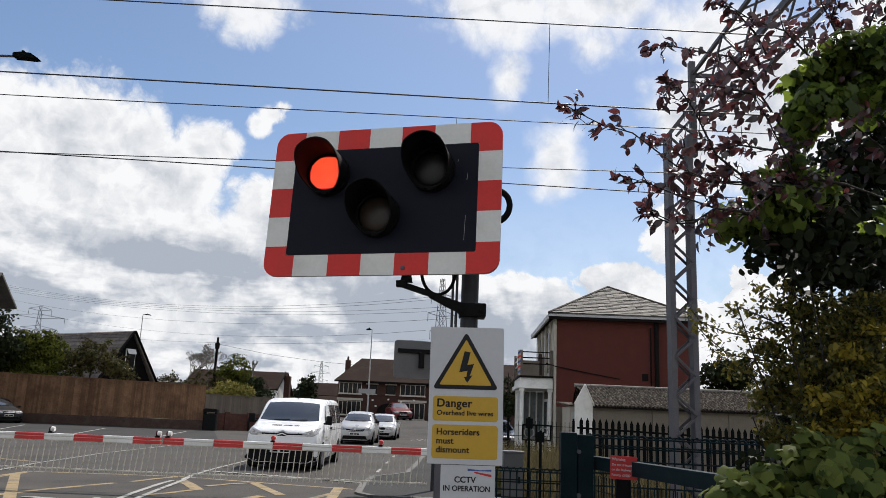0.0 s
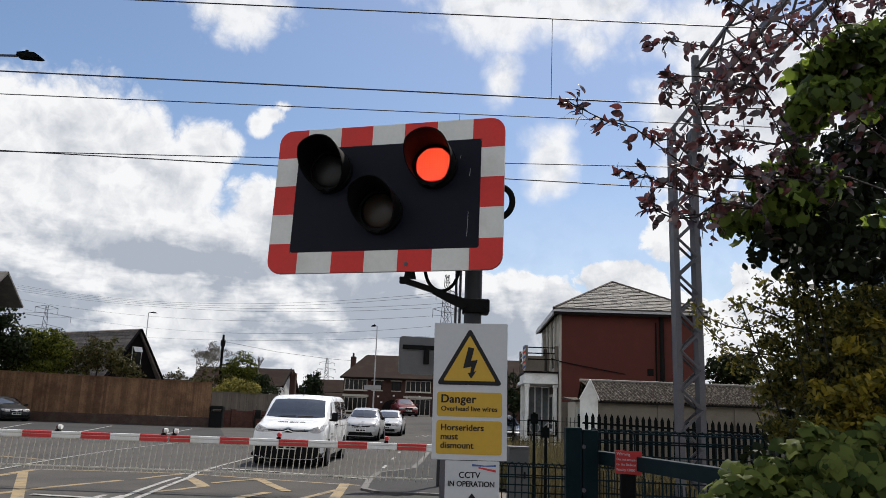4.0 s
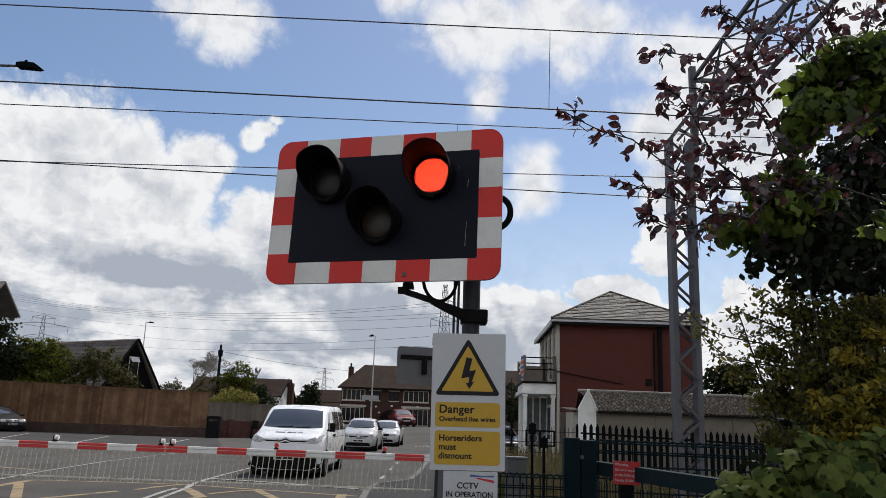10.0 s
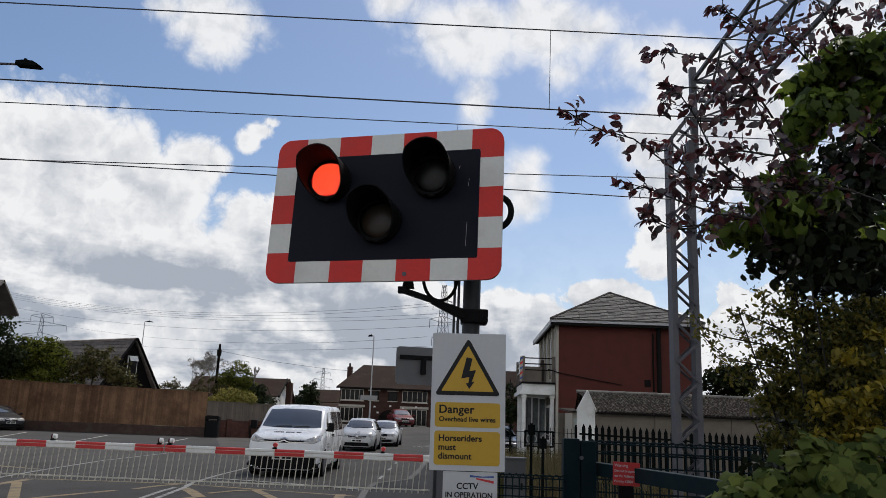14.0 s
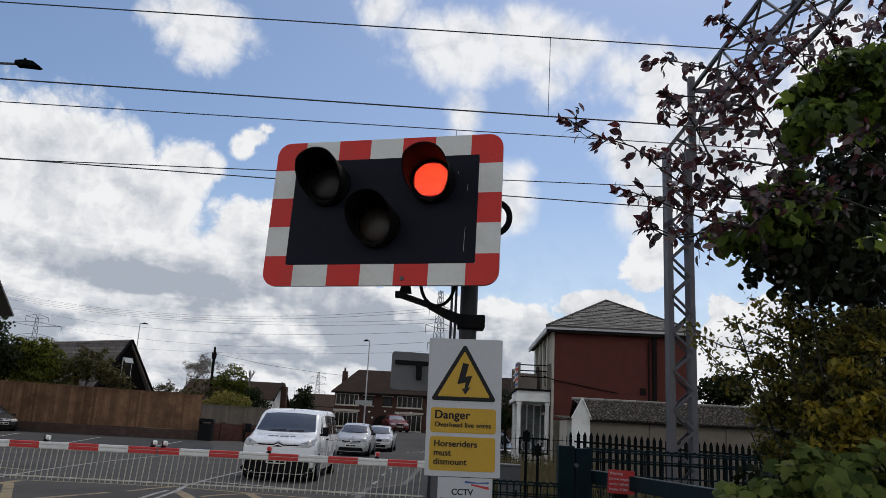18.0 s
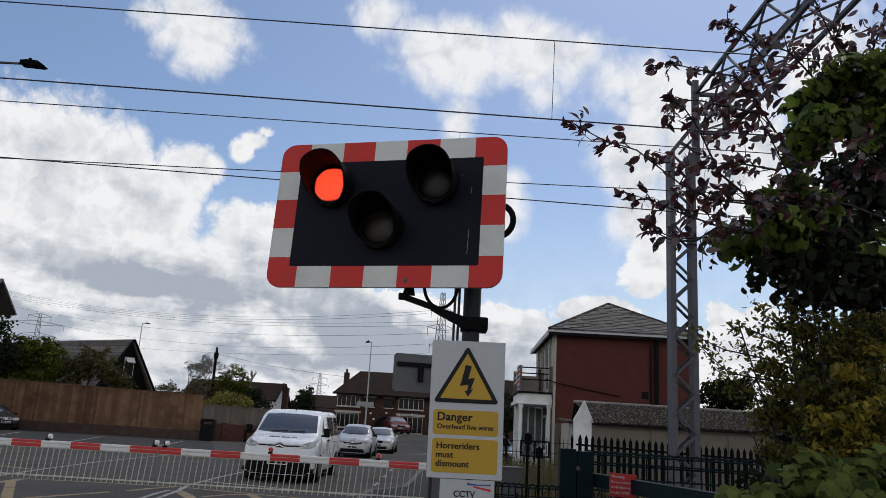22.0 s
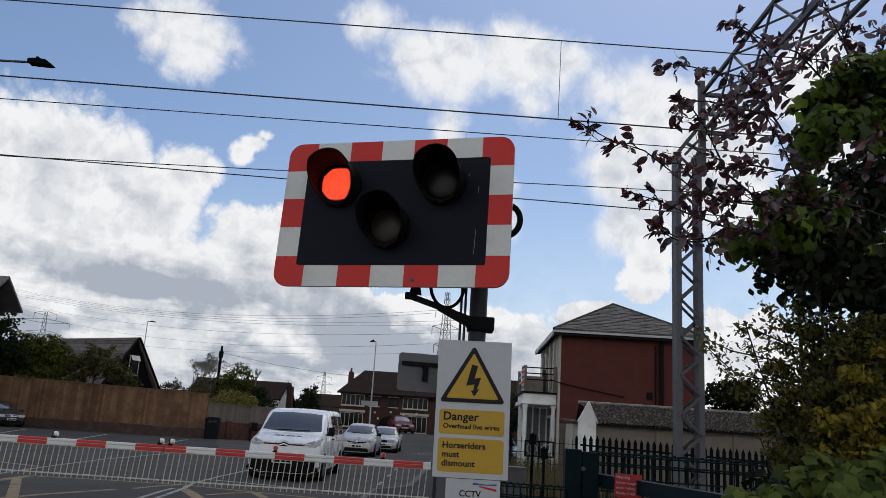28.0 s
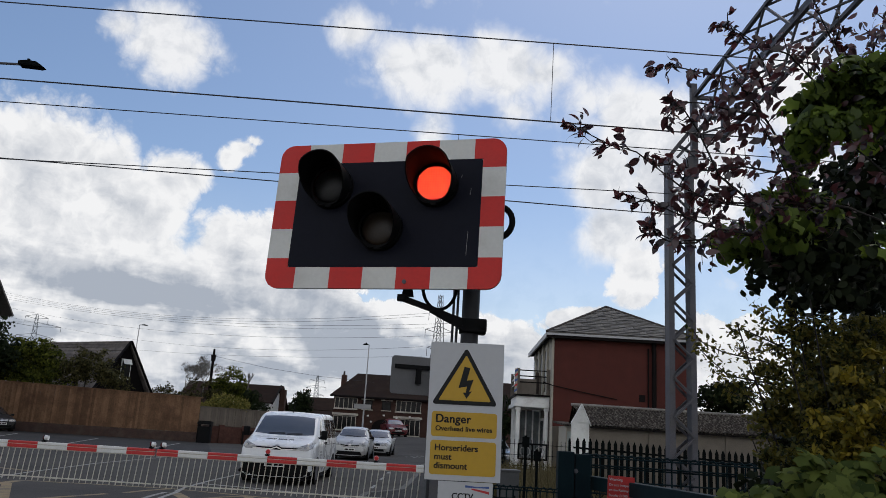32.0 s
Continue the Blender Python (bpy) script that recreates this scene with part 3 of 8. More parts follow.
HIGH_BANKS = [(-18.4, 27.1, 4.7, 3.2, 1.20), (-22.4, 27.5, 2.0, 1.4, 0.70), (5.8, 17.6, 2.7, 3.6, 1.45), (6.6, 19.6, 1.8, 1.6, 1.0), (1.5, 28.3, 6.3, 3.2, 1.45), (6.6, 28.9, 4.8, 3.2, 1.45), (-4.9, 30.3, 3.2, 1.9, 1.0), (2.2, 23.4, 1.7, 2.2, 0.95), (11.1, 28.2, 3.6, 2.4, 1.00), (8.8, 25.5, 2.4, 1.6, 0.60), (15.0, 26.6, 4.3, 3.0, 1.00), (18.2, 24.8, 4.6, 3.5, 1.65), (15.4, 20.9, 4.0, 3.5, 1.65), (16.7, 16.8, 3.5, 2.9, 1.55), (20.6, 20.4, 4.8, 5.6, 1.50), (24.0, 20.2, 4.0, 5.5, 1.25), (29.5, 25.6, 4.3, 4.0, 1.25), (30.5, 17.2, 5.9, 7.9, 0.90), (-2, 36, 16, 3, 0.8)]
clouds_low = shell("cloud_bank", 2300, cloud_mat("low_cloud", LOW_BANKS, 3.1, 0.16, True), "white cumulus cloud bank with grey bases over the horizon")
clouds_high = shell("cloud_field", 2200, cloud_mat("high_cloud", HIGH_BANKS, 8.7, 0.15), "broken white cloud drifting high over the crossing")


# ---- ground, road, kerbs ----
def sheet(name, poly, z, material, label, category, kind="structure", thick=0.0):
    bm = B()
    if thick:
        prism(bm, poly, z - thick, z, "z")
    else:
        bm.faces.new([bm.verts.new((x, y, z)) for x, y in poly])
    return tagged(part(name, bm, material), label, category, kind=kind)


sheet("ground", [(-2400, -2400), (2400, -2400), (2400, 2400), (-2400, 2400)], -0.05, FAR_GROUND, "open ground with grass that reaches the horizon", "ground")
sheet("road", [(-34, -30), (-0.4, -30), (-0.4, 7.0), (0.3, 7.0), (0.3, 100), (-14, 100), (-14, 62), (-60, 62), (-60, 16), (-34, 13)], 0.0, ASPHALT, "worn grey asphalt road with patches over the crossing", "road")
sheet("rail_ground", [(0.3, 7.0), (60, 7.0), (60, 16.3), (0.3, 16.3)], -0.004, BALLAST, "brown stone ballast beside the crossing", "ground")
sheet("verge", [(0.7, 16.4), (60, 16.4), (60, 60), (4.0, 60), (4.0, 27.5), (0.7, 27.5)], 0.05, DRY_GRASS, "dry grass with weeds behind the railway fence", "grass")
sheet("pavement", [(-0.4, -30), (60, -30), (60, 7.0), (-0.4, 7.0)], 0.10, PAVING, "grey asphalt footway beside the road", "pavement", thick=0.14)


sheet("car_park", [(-60, 33), (-34, 31), (-10.2, 32.0), (-10.0, 36), (-13.9, 48.8), (-60, 48.8)], 0.003, DARK_ASPHALT, "dark asphalt car park before the brown fence", "car park")
RISE_Z = 0.9
bm = B()
prism(bm, [(50, -0.05), (50, 0.003), (62, RISE_Z), (72, RISE_Z), (72, -0.05)], -9.5, 14, "x")
tagged(part("road_rise", bm, ASPHALT), "grey asphalt road that rises to the brick houses", "road", kind="structure")


def strip(name, pts, w, material, label, z=0.004, parent=None):
    """A painted line along points on the road."""
    bm = B()
    pts = [Vector((*p, 0)) for p in pts]
    left, right = [], []
    for i, p in enumerate(pts):
        d = (pts[min(i + 1, len(pts) - 1)] - pts[max(i - 1, 0)]).normalized()
        s = Vector((d.y, -d.x, 0)) * w / 2
        left.append(bm.verts.new((p.x - s.x, p.y - s.y, z)))
        right.append(bm.verts.new((p.x + s.x, p.y + s.y, z)))
    for i in range(len(pts) - 1):
        bm.faces.new((left[i], right[i], right[i + 1], left[i + 1]))
    return tagged(part(name, bm, material), label, "road marking", kind="structure")


WHITE_RUNS = [
    ("centre_line", [(-5.16, 12.61), (-5.34, 14.1), (-5.49, 15.9), (-5.5, 16.68)], 0.1),
    ("centre_line", [(-4.92, 12.69), (-5.12, 14.59), (-5.32, 16.77), (-5.47, 17.72)], 0.1),
    ("centre_line", [(-5.39, 17.01), (-5.52, 18.01), (-5.61, 20.33), (-5.61, 23.97)], 0.09),
    ("edge_line", [(-9.47, 15.72), (-9.48, 16.91), (-9.82, 19.72), (-10.14, 24.11), (-9.98, 31.72)], 0.1),
    ("stop_line", [(-5.67, 19.32), (-4.34, 18.95), (-3.04, 18.45), (-1.71, 17.88)], 0.16),
    ("box_edge", [(-6.68, 13.03), (-5.88, 12.9), (-5.18, 12.76)], 0.14),
]
YELLOW_RUNS = [
    ("box_hatch", [(-6.32, 11.91), (-7.34, 13.88), (-8.78, 16.66)], 0.19),
    ("box_hatch", [(-7.36, 12.6), (-7.19, 13.27), (-6.93, 14.25), (-6.34, 15.77)], 0.16),
    ("box_edge", [(-8.75, 14.56), (-8.82, 15.77), (-8.88, 17.39)], 0.2),
    ("box_edge", [(-8.88, 17.39), (-7.33, 17.56), (-5.66, 17.63), (-3.83, 17.05), (-1.7, 16.44)], 0.13),
    ("box_edge", [(-12.6, 20.76), (-11.64, 20.66), (-10.04, 20.02)], 0.18),
    ("box_hatch", [(-5.34, 16.76), (-4.93, 16.03), (-4.51, 15.16)], 0.24),
    ("box_hatch", [(-5.09, 13.91), (-4.78, 14.52), (-4.52, 15.26)], 0.14),
    ("box_hatch", [(-6.14, 16.12), (-5.96, 16.89), (-5.66, 17.63)], 0.14),
    ("box_hatch", [(-3.86, 16.9), (-3.33, 15.76), (-2.88, 14.87)], 0.2),
    ("box_hatch", [(-3.53, 13.18), (-3.39, 13.91), (-3.16, 14.56)], 0.2),
    ("box_hatch", [(-1.86, 13.45), (-1.92, 14.84), (-2.03, 16.67)], 0.2),
    ("box_hatch", [(-2.54, 13.37), (-2.28, 14.32), (-2.02, 15.41)], 0.14),
    ("box_hatch", [(-4.55, 15.83), (-4.27, 16.45), (-3.84, 16.91)], 0.14),
    ("box_edge", [(-1.59, 19.48), (-0.96, 20.14), (0.04, 19.77)], 0.2),
]
for i, (name, run, wide) in enumerate(WHITE_RUNS):
    strip(name, run, wide, WHITE_LINE, "worn white line on the road", 0.012 + 0.0005 * i)
for i, (name, run, wide) in enumerate(YELLOW_RUNS):
    strip(name, run, wide, YELLOW_LINE, "worn yellow hatching across the crossing", 0.003 + 0.0005 * i)
for x in (-5.62, -5.32):
    strip("centre_line", [(x, -6), (x, 13.4)], 0.11, WHITE_LINE, "worn white double centre line on the road")
for a in range(5):
    strip("bay_line", [(-12.2 - 3.4 * a, 32.0), (-14.4 - 4.6 * a, 45.0)], 0.11, WHITE_LINE, "faded white parking bay line")
for y in (21.2, 24.8, 28.4, 32.0):
    strip("lane_dash", [(-1.60, y), (-1.58, y + 1.2)], 0.09, WHITE_LINE, "worn white dash near the far kerb")
for k in range(5):
    for dx in (0.0, 0.45):
        strip("give_way_dash", [(-1.60 + 0.28 * k + dx, 45.4 + 0.95 * k), (-1.46 + 0.28 * k + dx, 46.0 + 0.95 * k)], 0.12, WHITE_LINE, "worn white give-way dash at the side road", 0.012)
for k in range(6):
    strip("box_hatch", [(-7.4 + 1.6 * k, 9.2), (-9.4 + 1.6 * k, 4.0)], 0.12, YELLOW_LINE, "worn yellow hatching across the crossing", 0.010)


def kerb_run(pts, label):
    """Kerb stones along a line, and the footway behind is laid to meet them."""
    k = thing("kerb", pose(0, 0, 0), label, "kerb", kind="structure")
    for p, q in zip(pts, pts[1:]):
        p, q = Vector((*p, 0)), Vector((*q, 0))
        n = max(1, round((q - p).length / 0.92))
        for i in range(n):
            a, b = p.lerp(q, i / n), p.lerp(q, (i + 0.985) / n)
            bm = B()
            bar(bm, a + Vector((0, 0, -0.035)), b + Vector((0, 0, -0.035)), 0.14, 0.15)
            part("kerb_stone", bm, KERB, k)


FAR_KERB = [(0.3, 15.1), (-1.2, 15.15), (-1.52, 15.6), (-1.60, 17.5), (-1.56, 19.5), (-1.18, 20.2), (-0.79, 21.2), (-0.66, 24.4), (-0.52, 30.3), (-0.5, 36.0), (-0.2, 39.0), (0.8, 41.5), (3.5, 43.0)]
kerb_run(FAR_KERB, "pale stone kerb round the far footway")
sheet("far_pavement", FAR_KERB + [(3.5, 27.6), (0.69, 27.5), (0.69, 16.4), (0.69, 15.6)], 0.032, DARK_ASPHALT, "grey footway beyond the barrier", "pavement", thick=0.12)


# ---- the wig-wag signal ----
BOARD_POSE = pose(-0.347, 3.894, 2.684, -4.404, -0.639, -13.661)
signal = thing("warning_signal", BOARD_POSE, "black crossing signal with three hooded lamps and chequered red-white border", "traffic signal")


def backboard():
    W, H, R_, IW, IH = 1.266, 0.82, 0.075, 1.02, 0.59
    bm = B()
    prism(bm, rounded(W, H, R_), 0.004, 0.014)
    part("back_plate", bm, GREY_BACK, signal, "plain grey back of the board")
    bm = B()
    prism(bm, rounded(IW, IH, 0.015), -0.006, 0.004)
    part("black_panel", bm, BLACK_PAINT, signal, "scuffed matt black centre panel")
    # chequers: seven along the top and foot, three more down each side
    xs = [-W / 2 + (W - 0) * i / 7 for i in range(8)]
    xs[1], xs[6] = xs[1] - 0.012, xs[6] + 0.012
    zs = [-H / 2 + H * i / 5 for i in range(6)]
    for top in (0, 1):
        for i in range(7):
            z0, z1 = (IH / 2 + 0.001, H / 2) if top else (-H / 2, -IH / 2 - 0.001)
            bm = B()
            if i in (0, 6):
                s = -1 if i == 0 else 1
                out = [(s * (W / 2 - R_) + s * R_ * math.sin(radians(90 * k / 6)), (H / 2 - R_) + R_ * math.cos(radians(90 * k / 6))) for k in range(7)]
                zc = zs[4]
                xi = xs[1] if i == 0 else xs[6]
                poly = [(xi, H / 2)] + out + [(s * W / 2, zc), (s * (IW / 2 + 0.001), zc), (s * (IW / 2 + 0.001), IH / 2 + 0.001), (xi, IH / 2 + 0.001)]
                if not top:
                    poly = [(x, -z) for x, z in poly]
                prism(bm, poly, -0.004, 0.004)
            else:
                prism(bm, [(xs[i], z0), (xs[i + 1], z0), (xs[i + 1], z1), (xs[i], z1)], -0.004, 0.004)
            part("red_chequer" if i % 2 == 0 else "white_chequer", bm, RED_PAINT if i % 2 == 0 else WHITE_PAINT, signal)
    for s in (-1, 1):
        for j in (1, 2, 3):
            x0, x1 = sorted((s * (IW / 2 + 0.001), s * W / 2))
            bm = B()
            prism(bm, [(x0, zs[j]), (x1, zs[j]), (x1, zs[j + 1]), (x0, zs[j + 1])], -0.004, 0.004)
            part("white_chequer" if j % 2 else "red_chequer", bm, WHITE_PAINT if j % 2 else RED_PAINT, signal)


backboard()


def lamp_unit(cx, cz):
    """Housing, rim and a long hood open below."""
    r = 0.099
    bm = B()
    n = 28
    # housing, a cup through the board
    lo = [(cx + r * math.cos(2 * math.pi * i / n), cz + r * math.sin(2 * math.pi * i / n)) for i in range(n)]
    front = [bm.verts.new((x, -0.042, z)) for x, z in lo]
    back = [bm.verts.new((x, 0.20, z)) for x, z in lo]
    rim = [bm.verts.new((cx + (x - cx) * 1.24, -0.042, cz + (z - cz) * 1.24)) for x, z in lo]
    rim2 = [bm.verts.new((cx + (x - cx) * 1.24, 0.215, cz + (z - cz) * 1.24)) for x, z in lo]
    for i in range(n):
        k = (i + 1) % n
        bm.faces.new((front[i], front[k], back[k], back[i]))
        bm.faces.new((rim[i], rim[k], front[k], front[i]))
        bm.faces.new((rim2[i], rim2[k], rim[k], rim[i]))
    bm.faces.new(back)
    bm.faces.new(rim2)
    part("lamp_housing", bm, BLACK_MATT, signal, smooth=True)
    # hood: three quarters round, longest at the crown
    bm = B()
    n = 40
    rows_ = []
    for i in range(n + 1):
        a = radians(-82 + 344 * i / n)
        s = math.sin(a)
        ln = 0.025 + 0.175 * max(0.0, min(1.0, (s + 0.90) / 1.45)) ** 0.9
        flare = 1.03
        c = (math.cos(a), s)
        rows_.append([bm.verts.new((cx + c[0] * q * g, -0.040 - d, cz + c[1] * q * g)) for q, d, g in ((0.118, 0, 1), (0.118, ln, flare), (0.112, ln, flare), (0.112, 0, 1))])
    for i in range(n):
        for k in range(4):
            bm.faces.new((rows_[i][k], rows_[i][(k + 1) % 4], rows_[i + 1][(k + 1) % 4], rows_[i + 1][k]))
    bm.faces.new(rows_[0])
    bm.faces.new(rows_[-1][::-1])
    part("hood", bm, BLACK_MATT, signal, "long matt black lamp hood", smooth=True)


def dome(bm, r, y0, bulge, cx=0.0, cz=0.0, n=36):
    """A shallow lens cap whose crown lies bulge away from y0."""
    rings = []
    for k in range(6):
        q = math.cos(radians(15 * k))
        rings.append([bm.verts.new((cx + r * q * math.cos(2 * math.pi * i / n), y0 + bulge * math.sin(radians(15 * k)), cz + r * q * math.sin(2 * math.pi * i / n))) for i in range(n)])
    for a, b in zip(rings, rings[1:]):
        for i in range(n):
            bm.faces.new((a[i], a[(i + 1) % n], b[(i + 1) % n], b[i]))
    bm.faces.new(rings[-1])
    bm.faces.new(rings[0][::-1])


def turning_disc(cx, cz):
    """A lamp disc on an upright spindle: lit cells on one face, dark glass on the other."""
    disc = thing("red_lamp", pose(cx, -0.034, cz), "", "")
    for k in ("label", "category"):
        if k in disc:
            del disc[k]
    disc.parent = signal
    bm = B()
    prism(bm, circle(0.0945, 36), -0.0085, -0.004)
    part("lit_lens", bm, LENS_RED, disc, "glowing red lens with a grid of cells")
    bm = B()
    step = 0.0136
    for i in range(-7, 8):
        for j in range(-7, 8):
            x, z = i * step, j * step
            if x * x + z * z < 0.092 ** 2:
                box(bm, x - 0.0034, x + 0.0034, -0.0098, -0.0082, z - 0.0034, z + 0.0034)
    part("led_grid", bm, LED_RED, disc)
    bm = B()
    dome(bm, 0.0975, -0.003, 0.024)
    part("dark_lens", bm, LENS_DARK, disc, "dark unlit lens glass", smooth=True)
    return disc


LAMPS = {}
for key, cx, cz in (("left", -0.309, 0.149), ("right", 0.268, 0.149)):
    lamp_unit(cx, cz)
    LAMPS[key] = turning_disc(cx, cz)
lamp_unit(-0.014, -0.090)
bm = B()
dome(bm, 0.0965, -0.028, -0.022, -0.014, -0.090)
part("amber_lens", bm, LENS_AMBER, signal, "unlit amber lens", smooth=True)
bm = B()
tube(bm, [(0.594 + 0.075 * math.cos(a), 0.05, -0.04 + 0.085 * math.sin(a)) for a in [radians(-100 + 200 * i / 16) for i in range(17)]], 0.016, 10)
part("cable_loop", bm, RUBBER, signal, "thick black cable loop behind the board", smooth=True)

bm = B()
rod(bm, (0.138, -0.010, -0.374), (0.138, -0.004, -0.374), 0.011, seg=14)
part("mount_bolt", bm, GALV, signal, "dull bolt head in the border")
for x, z0, z1 in ((0.448, -0.235, -0.105), (0.452, 0.09, 0.13), (0.40, 0.19, 0.205)):
    bm = B()
    prism(bm, [(x, z0), (x + 0.002, z0), (x + 0.0055, z1), (x + 0.004, z1)], -0.0068, -0.0055)
    part("scratch", bm, GREY_BACK, signal)

# ---- the post, its bracket, conduits ----
post = thing("signal_post", pose(0.135, 4.02, 0.10), "black steel post that carries the crossing signal and its signs", "post")
bm = B()
rod(bm, (0, 0, 0), (0, 0, 2.85), 0.046, seg=24)
part("pole", bm, BLACK_STEEL, post, smooth=True)
bm = B()
rod(bm, (0, 0, 2.31), (0, 0, 2.325), 0.049, seg=24)
part("band", bm, BLACK_STEEL, post)
bm = B()
box(bm, -0.055, 0.085, -0.075, 0.06, 1.995, 2.067, 0.010)
rod(bm, (0.066, -0.09, 2.03), (0.066, 0.07, 2.03), 0.014, seg=6)
rod(bm, (-0.05, -0.09, 2.03), (-0.05, 0.07, 2.03), 0.012, seg=6)
part("clamp", bm, BLACK_MATT, post, "bolted pole clamp")
bm = B()
prism(bm, [(-0.045, 2.005), (-0.045, 2.062), (-0.20, 2.110), (-0.215, 2.085), (-0.115, 2.035)], -0.095, -0.06)
bar(bm, (-0.19, -0.085, 2.095), (-0.36, -0.112, 2.142), 0.026, 0.028)
box(bm, -0.385, -0.335, -0.135, -0.10, 2.125, 2.160, 0.006)
prism(bm, [(-0.365, 2.15), (-0.300, 2.15), (-0.315, 2.225), (-0.348, 2.225)], -0.128, -0.108)
part("bracket_arm", bm, BLACK_MATT, post, "angled black arm to the foot of the board")
bm = B()
tube(bm, [(-0.170 + 0.09 * math.cos(a), 0.02, 2.24 + 0.125 * math.sin(a)) for a in [radians(180 + 180 * i / 14) for i in range(15)]], 0.009, 8)
part("cable", bm, RUBBER, post, "drooping black cable under the board", smooth=True)
bm = B()
for x in (-0.09, -0.068):
    tube(bm, [(x, 0.05, 1.9), (x, 0.05, 2.23 + (x + 0.09)), (x - 0.02, 0.05, 2.255 + (x + 0.09)), (x - 0.06, 0.05, 2.262 + (x + 0.09))], 0.007, 8)
part("conduit", bm, GALV, post, "grey cable conduit", smooth=True)
for z in (0.95, 1.3, 1.7):
    bm = B()
    rod(bm, (0, 0, z), (0, 0, z + 0.02), 0.05, seg=24)
    box(bm, -0.05, 0.05, -0.10, -0.04, z, z + 0.02)
    part("sign_clip", bm, GALV, post)

# ---- danger plate ----
danger = thing("danger_sign", pose(0.128, 3.88, 1.695, 0, -0.6, -2.0), "white danger plate with yellow shock triangle on the signal post", "warning sign")
bm = B()
prism(bm, rounded(0.368, 0.668, 0.004, 2), 0.0, 0.004)
part("plate", bm, SIGN_WHITE, danger)


def tri(h, cx, cz, r):
    """An upright triangle with round corners; h is its height."""
    a = h / math.sin(radians(60))
    pts = [(cx - a / 2, cz), (cx + a / 2, cz), (cx, cz + h)]
    out = []
    mid = Vector((cx, cz + h / 3))
    for i, p in enumerate(pts):
        v = Vector(p)
        c = v + (mid - v).normalized() * 2 * r
        a0 = [210, 330, 90][i]
        out += [(c.x + r * math.cos(radians(a0 - 60 + 120 * k / 6)), c.y + r * math.sin(radians(a0 - 60 + 120 * k / 6))) for k in range(7)]
    return out


bm = B()
prism(bm, tri(0.285, -0.004, 0.027, 0.011), -0.0025, 0.0005)
part("black_triangle", bm, SIGN_BLACK, danger)
bm = B()
prism(bm, tri(0.226, -0.004, 0.047, 0.004), -0.0040, -0.002)
part("yellow_triangle", bm, SIGN_YELLOW, danger)
bm = B()
prism(bm, [(-0.012, 0.215), (0.018, 0.209), (0.003, 0.147), (0.036, 0.152), (0.016, 0.092), (0.030, 0.097), (0.004, 0.058), (-0.014, 0.087), (-0.001, 0.088), (0.004, 0.118), (-0.037, 0.109)], -0.0055, -0.0035)
part("lightning_arrow", bm, SIGN_BLACK, danger, "black lightning arrow")
for z0, z1 in ((-0.128, -0.008), (-0.308, -0.146)):
    bm = B()
    prism(bm, rounded(0.322, z1 - z0, 0.014, 4, -0.002, (z0 + z1) / 2), -0.0022, 0.0005)
    part("yellow_panel", bm, SIGN_YELLOW, danger)
letters("word_danger", "Danger", 0.056, -0.145, -0.060, -0.0032, SIGN_BLACK, danger, 1.06, bold=0.018)
letters("words_overhead", "Overhead live wires", 0.0335, -0.143, -0.100, -0.0032, SIGN_BLACK, danger, 1.02, bold=0.014)
letters("word_horseriders", "Horseriders", 0.0425, -0.143, -0.194, -0.0032, SIGN_BLACK, danger, 1.02, bold=0.016)
letters("word_must", "must", 0.0425, -0.143, -0.237, -0.0032, SIGN_BLACK, danger, 1.02, bold=0.016)
letters("word_dismount", "dismount", 0.0425, -0.143, -0.279, -0.0032, SIGN_BLACK, danger, 1.02, bold=0.016)

cctv = thing("camera_notice", pose(0.150, 3.885, 1.225, 0, -0.6, -2.0), "white notice plate about cameras below the danger plate", "sign")
bm = B()
prism(bm, rounded(0.265, 0.265, 0.004, 2), 0.0, 0.004)
part("plate", bm, SIGN_WHITE, cctv)
letters("word_camera", "CCTV", 0.040, -0.066, 0.052, -0.0015, SIGN_BLACK, cctv, bold=0.016)
letters("words_operation", "IN OPERATION", 0.036, -0.120, 0.012, -0.0015, SIGN_BLACK, cctv, 1.0, 0.93, bold=0.016)
bm = B()
prism(bm, [(-0.001, 0.107), (0.115, 0.107), (0.115, 0.116), (0.06, 0.112), (-0.001, 0.118)], -0.0015, 0.0005)
part("blue_mark", bm, SIGN_BLUE, cctv)
bm = B()
prism(bm, [(0.03, 0.098), (0.115, 0.080), (0.115, 0.092), (0.03, 0.105)], -0.0015, 0.0005)
part("red_mark", bm, SIGN_RED, cctv)
bm = B()
prism(bm, [(-0.05, -0.075), (0.05, -0.075), (0.05, -0.045), (0.02, -0.045), (0.0, -0.018), (-0.02, -0.045), (-0.05, -0.045)], -0.0015, 0.0005)
part("black_symbol", bm, SIGN_BLACK, cctv)


# ---- barrier, overhead line, mast ----
BY = 14.3
boom = thing("barrier_boom", pose(-0.17, BY, 0.0), "lowered red and white barrier boom with wire skirt", "barrier", "barrier booms")
boom2 = thing("barrier_boom", pose(-5.0, BY, 0.0), "lowered red and white barrier boom with wire skirt", "barrier", "barrier booms")


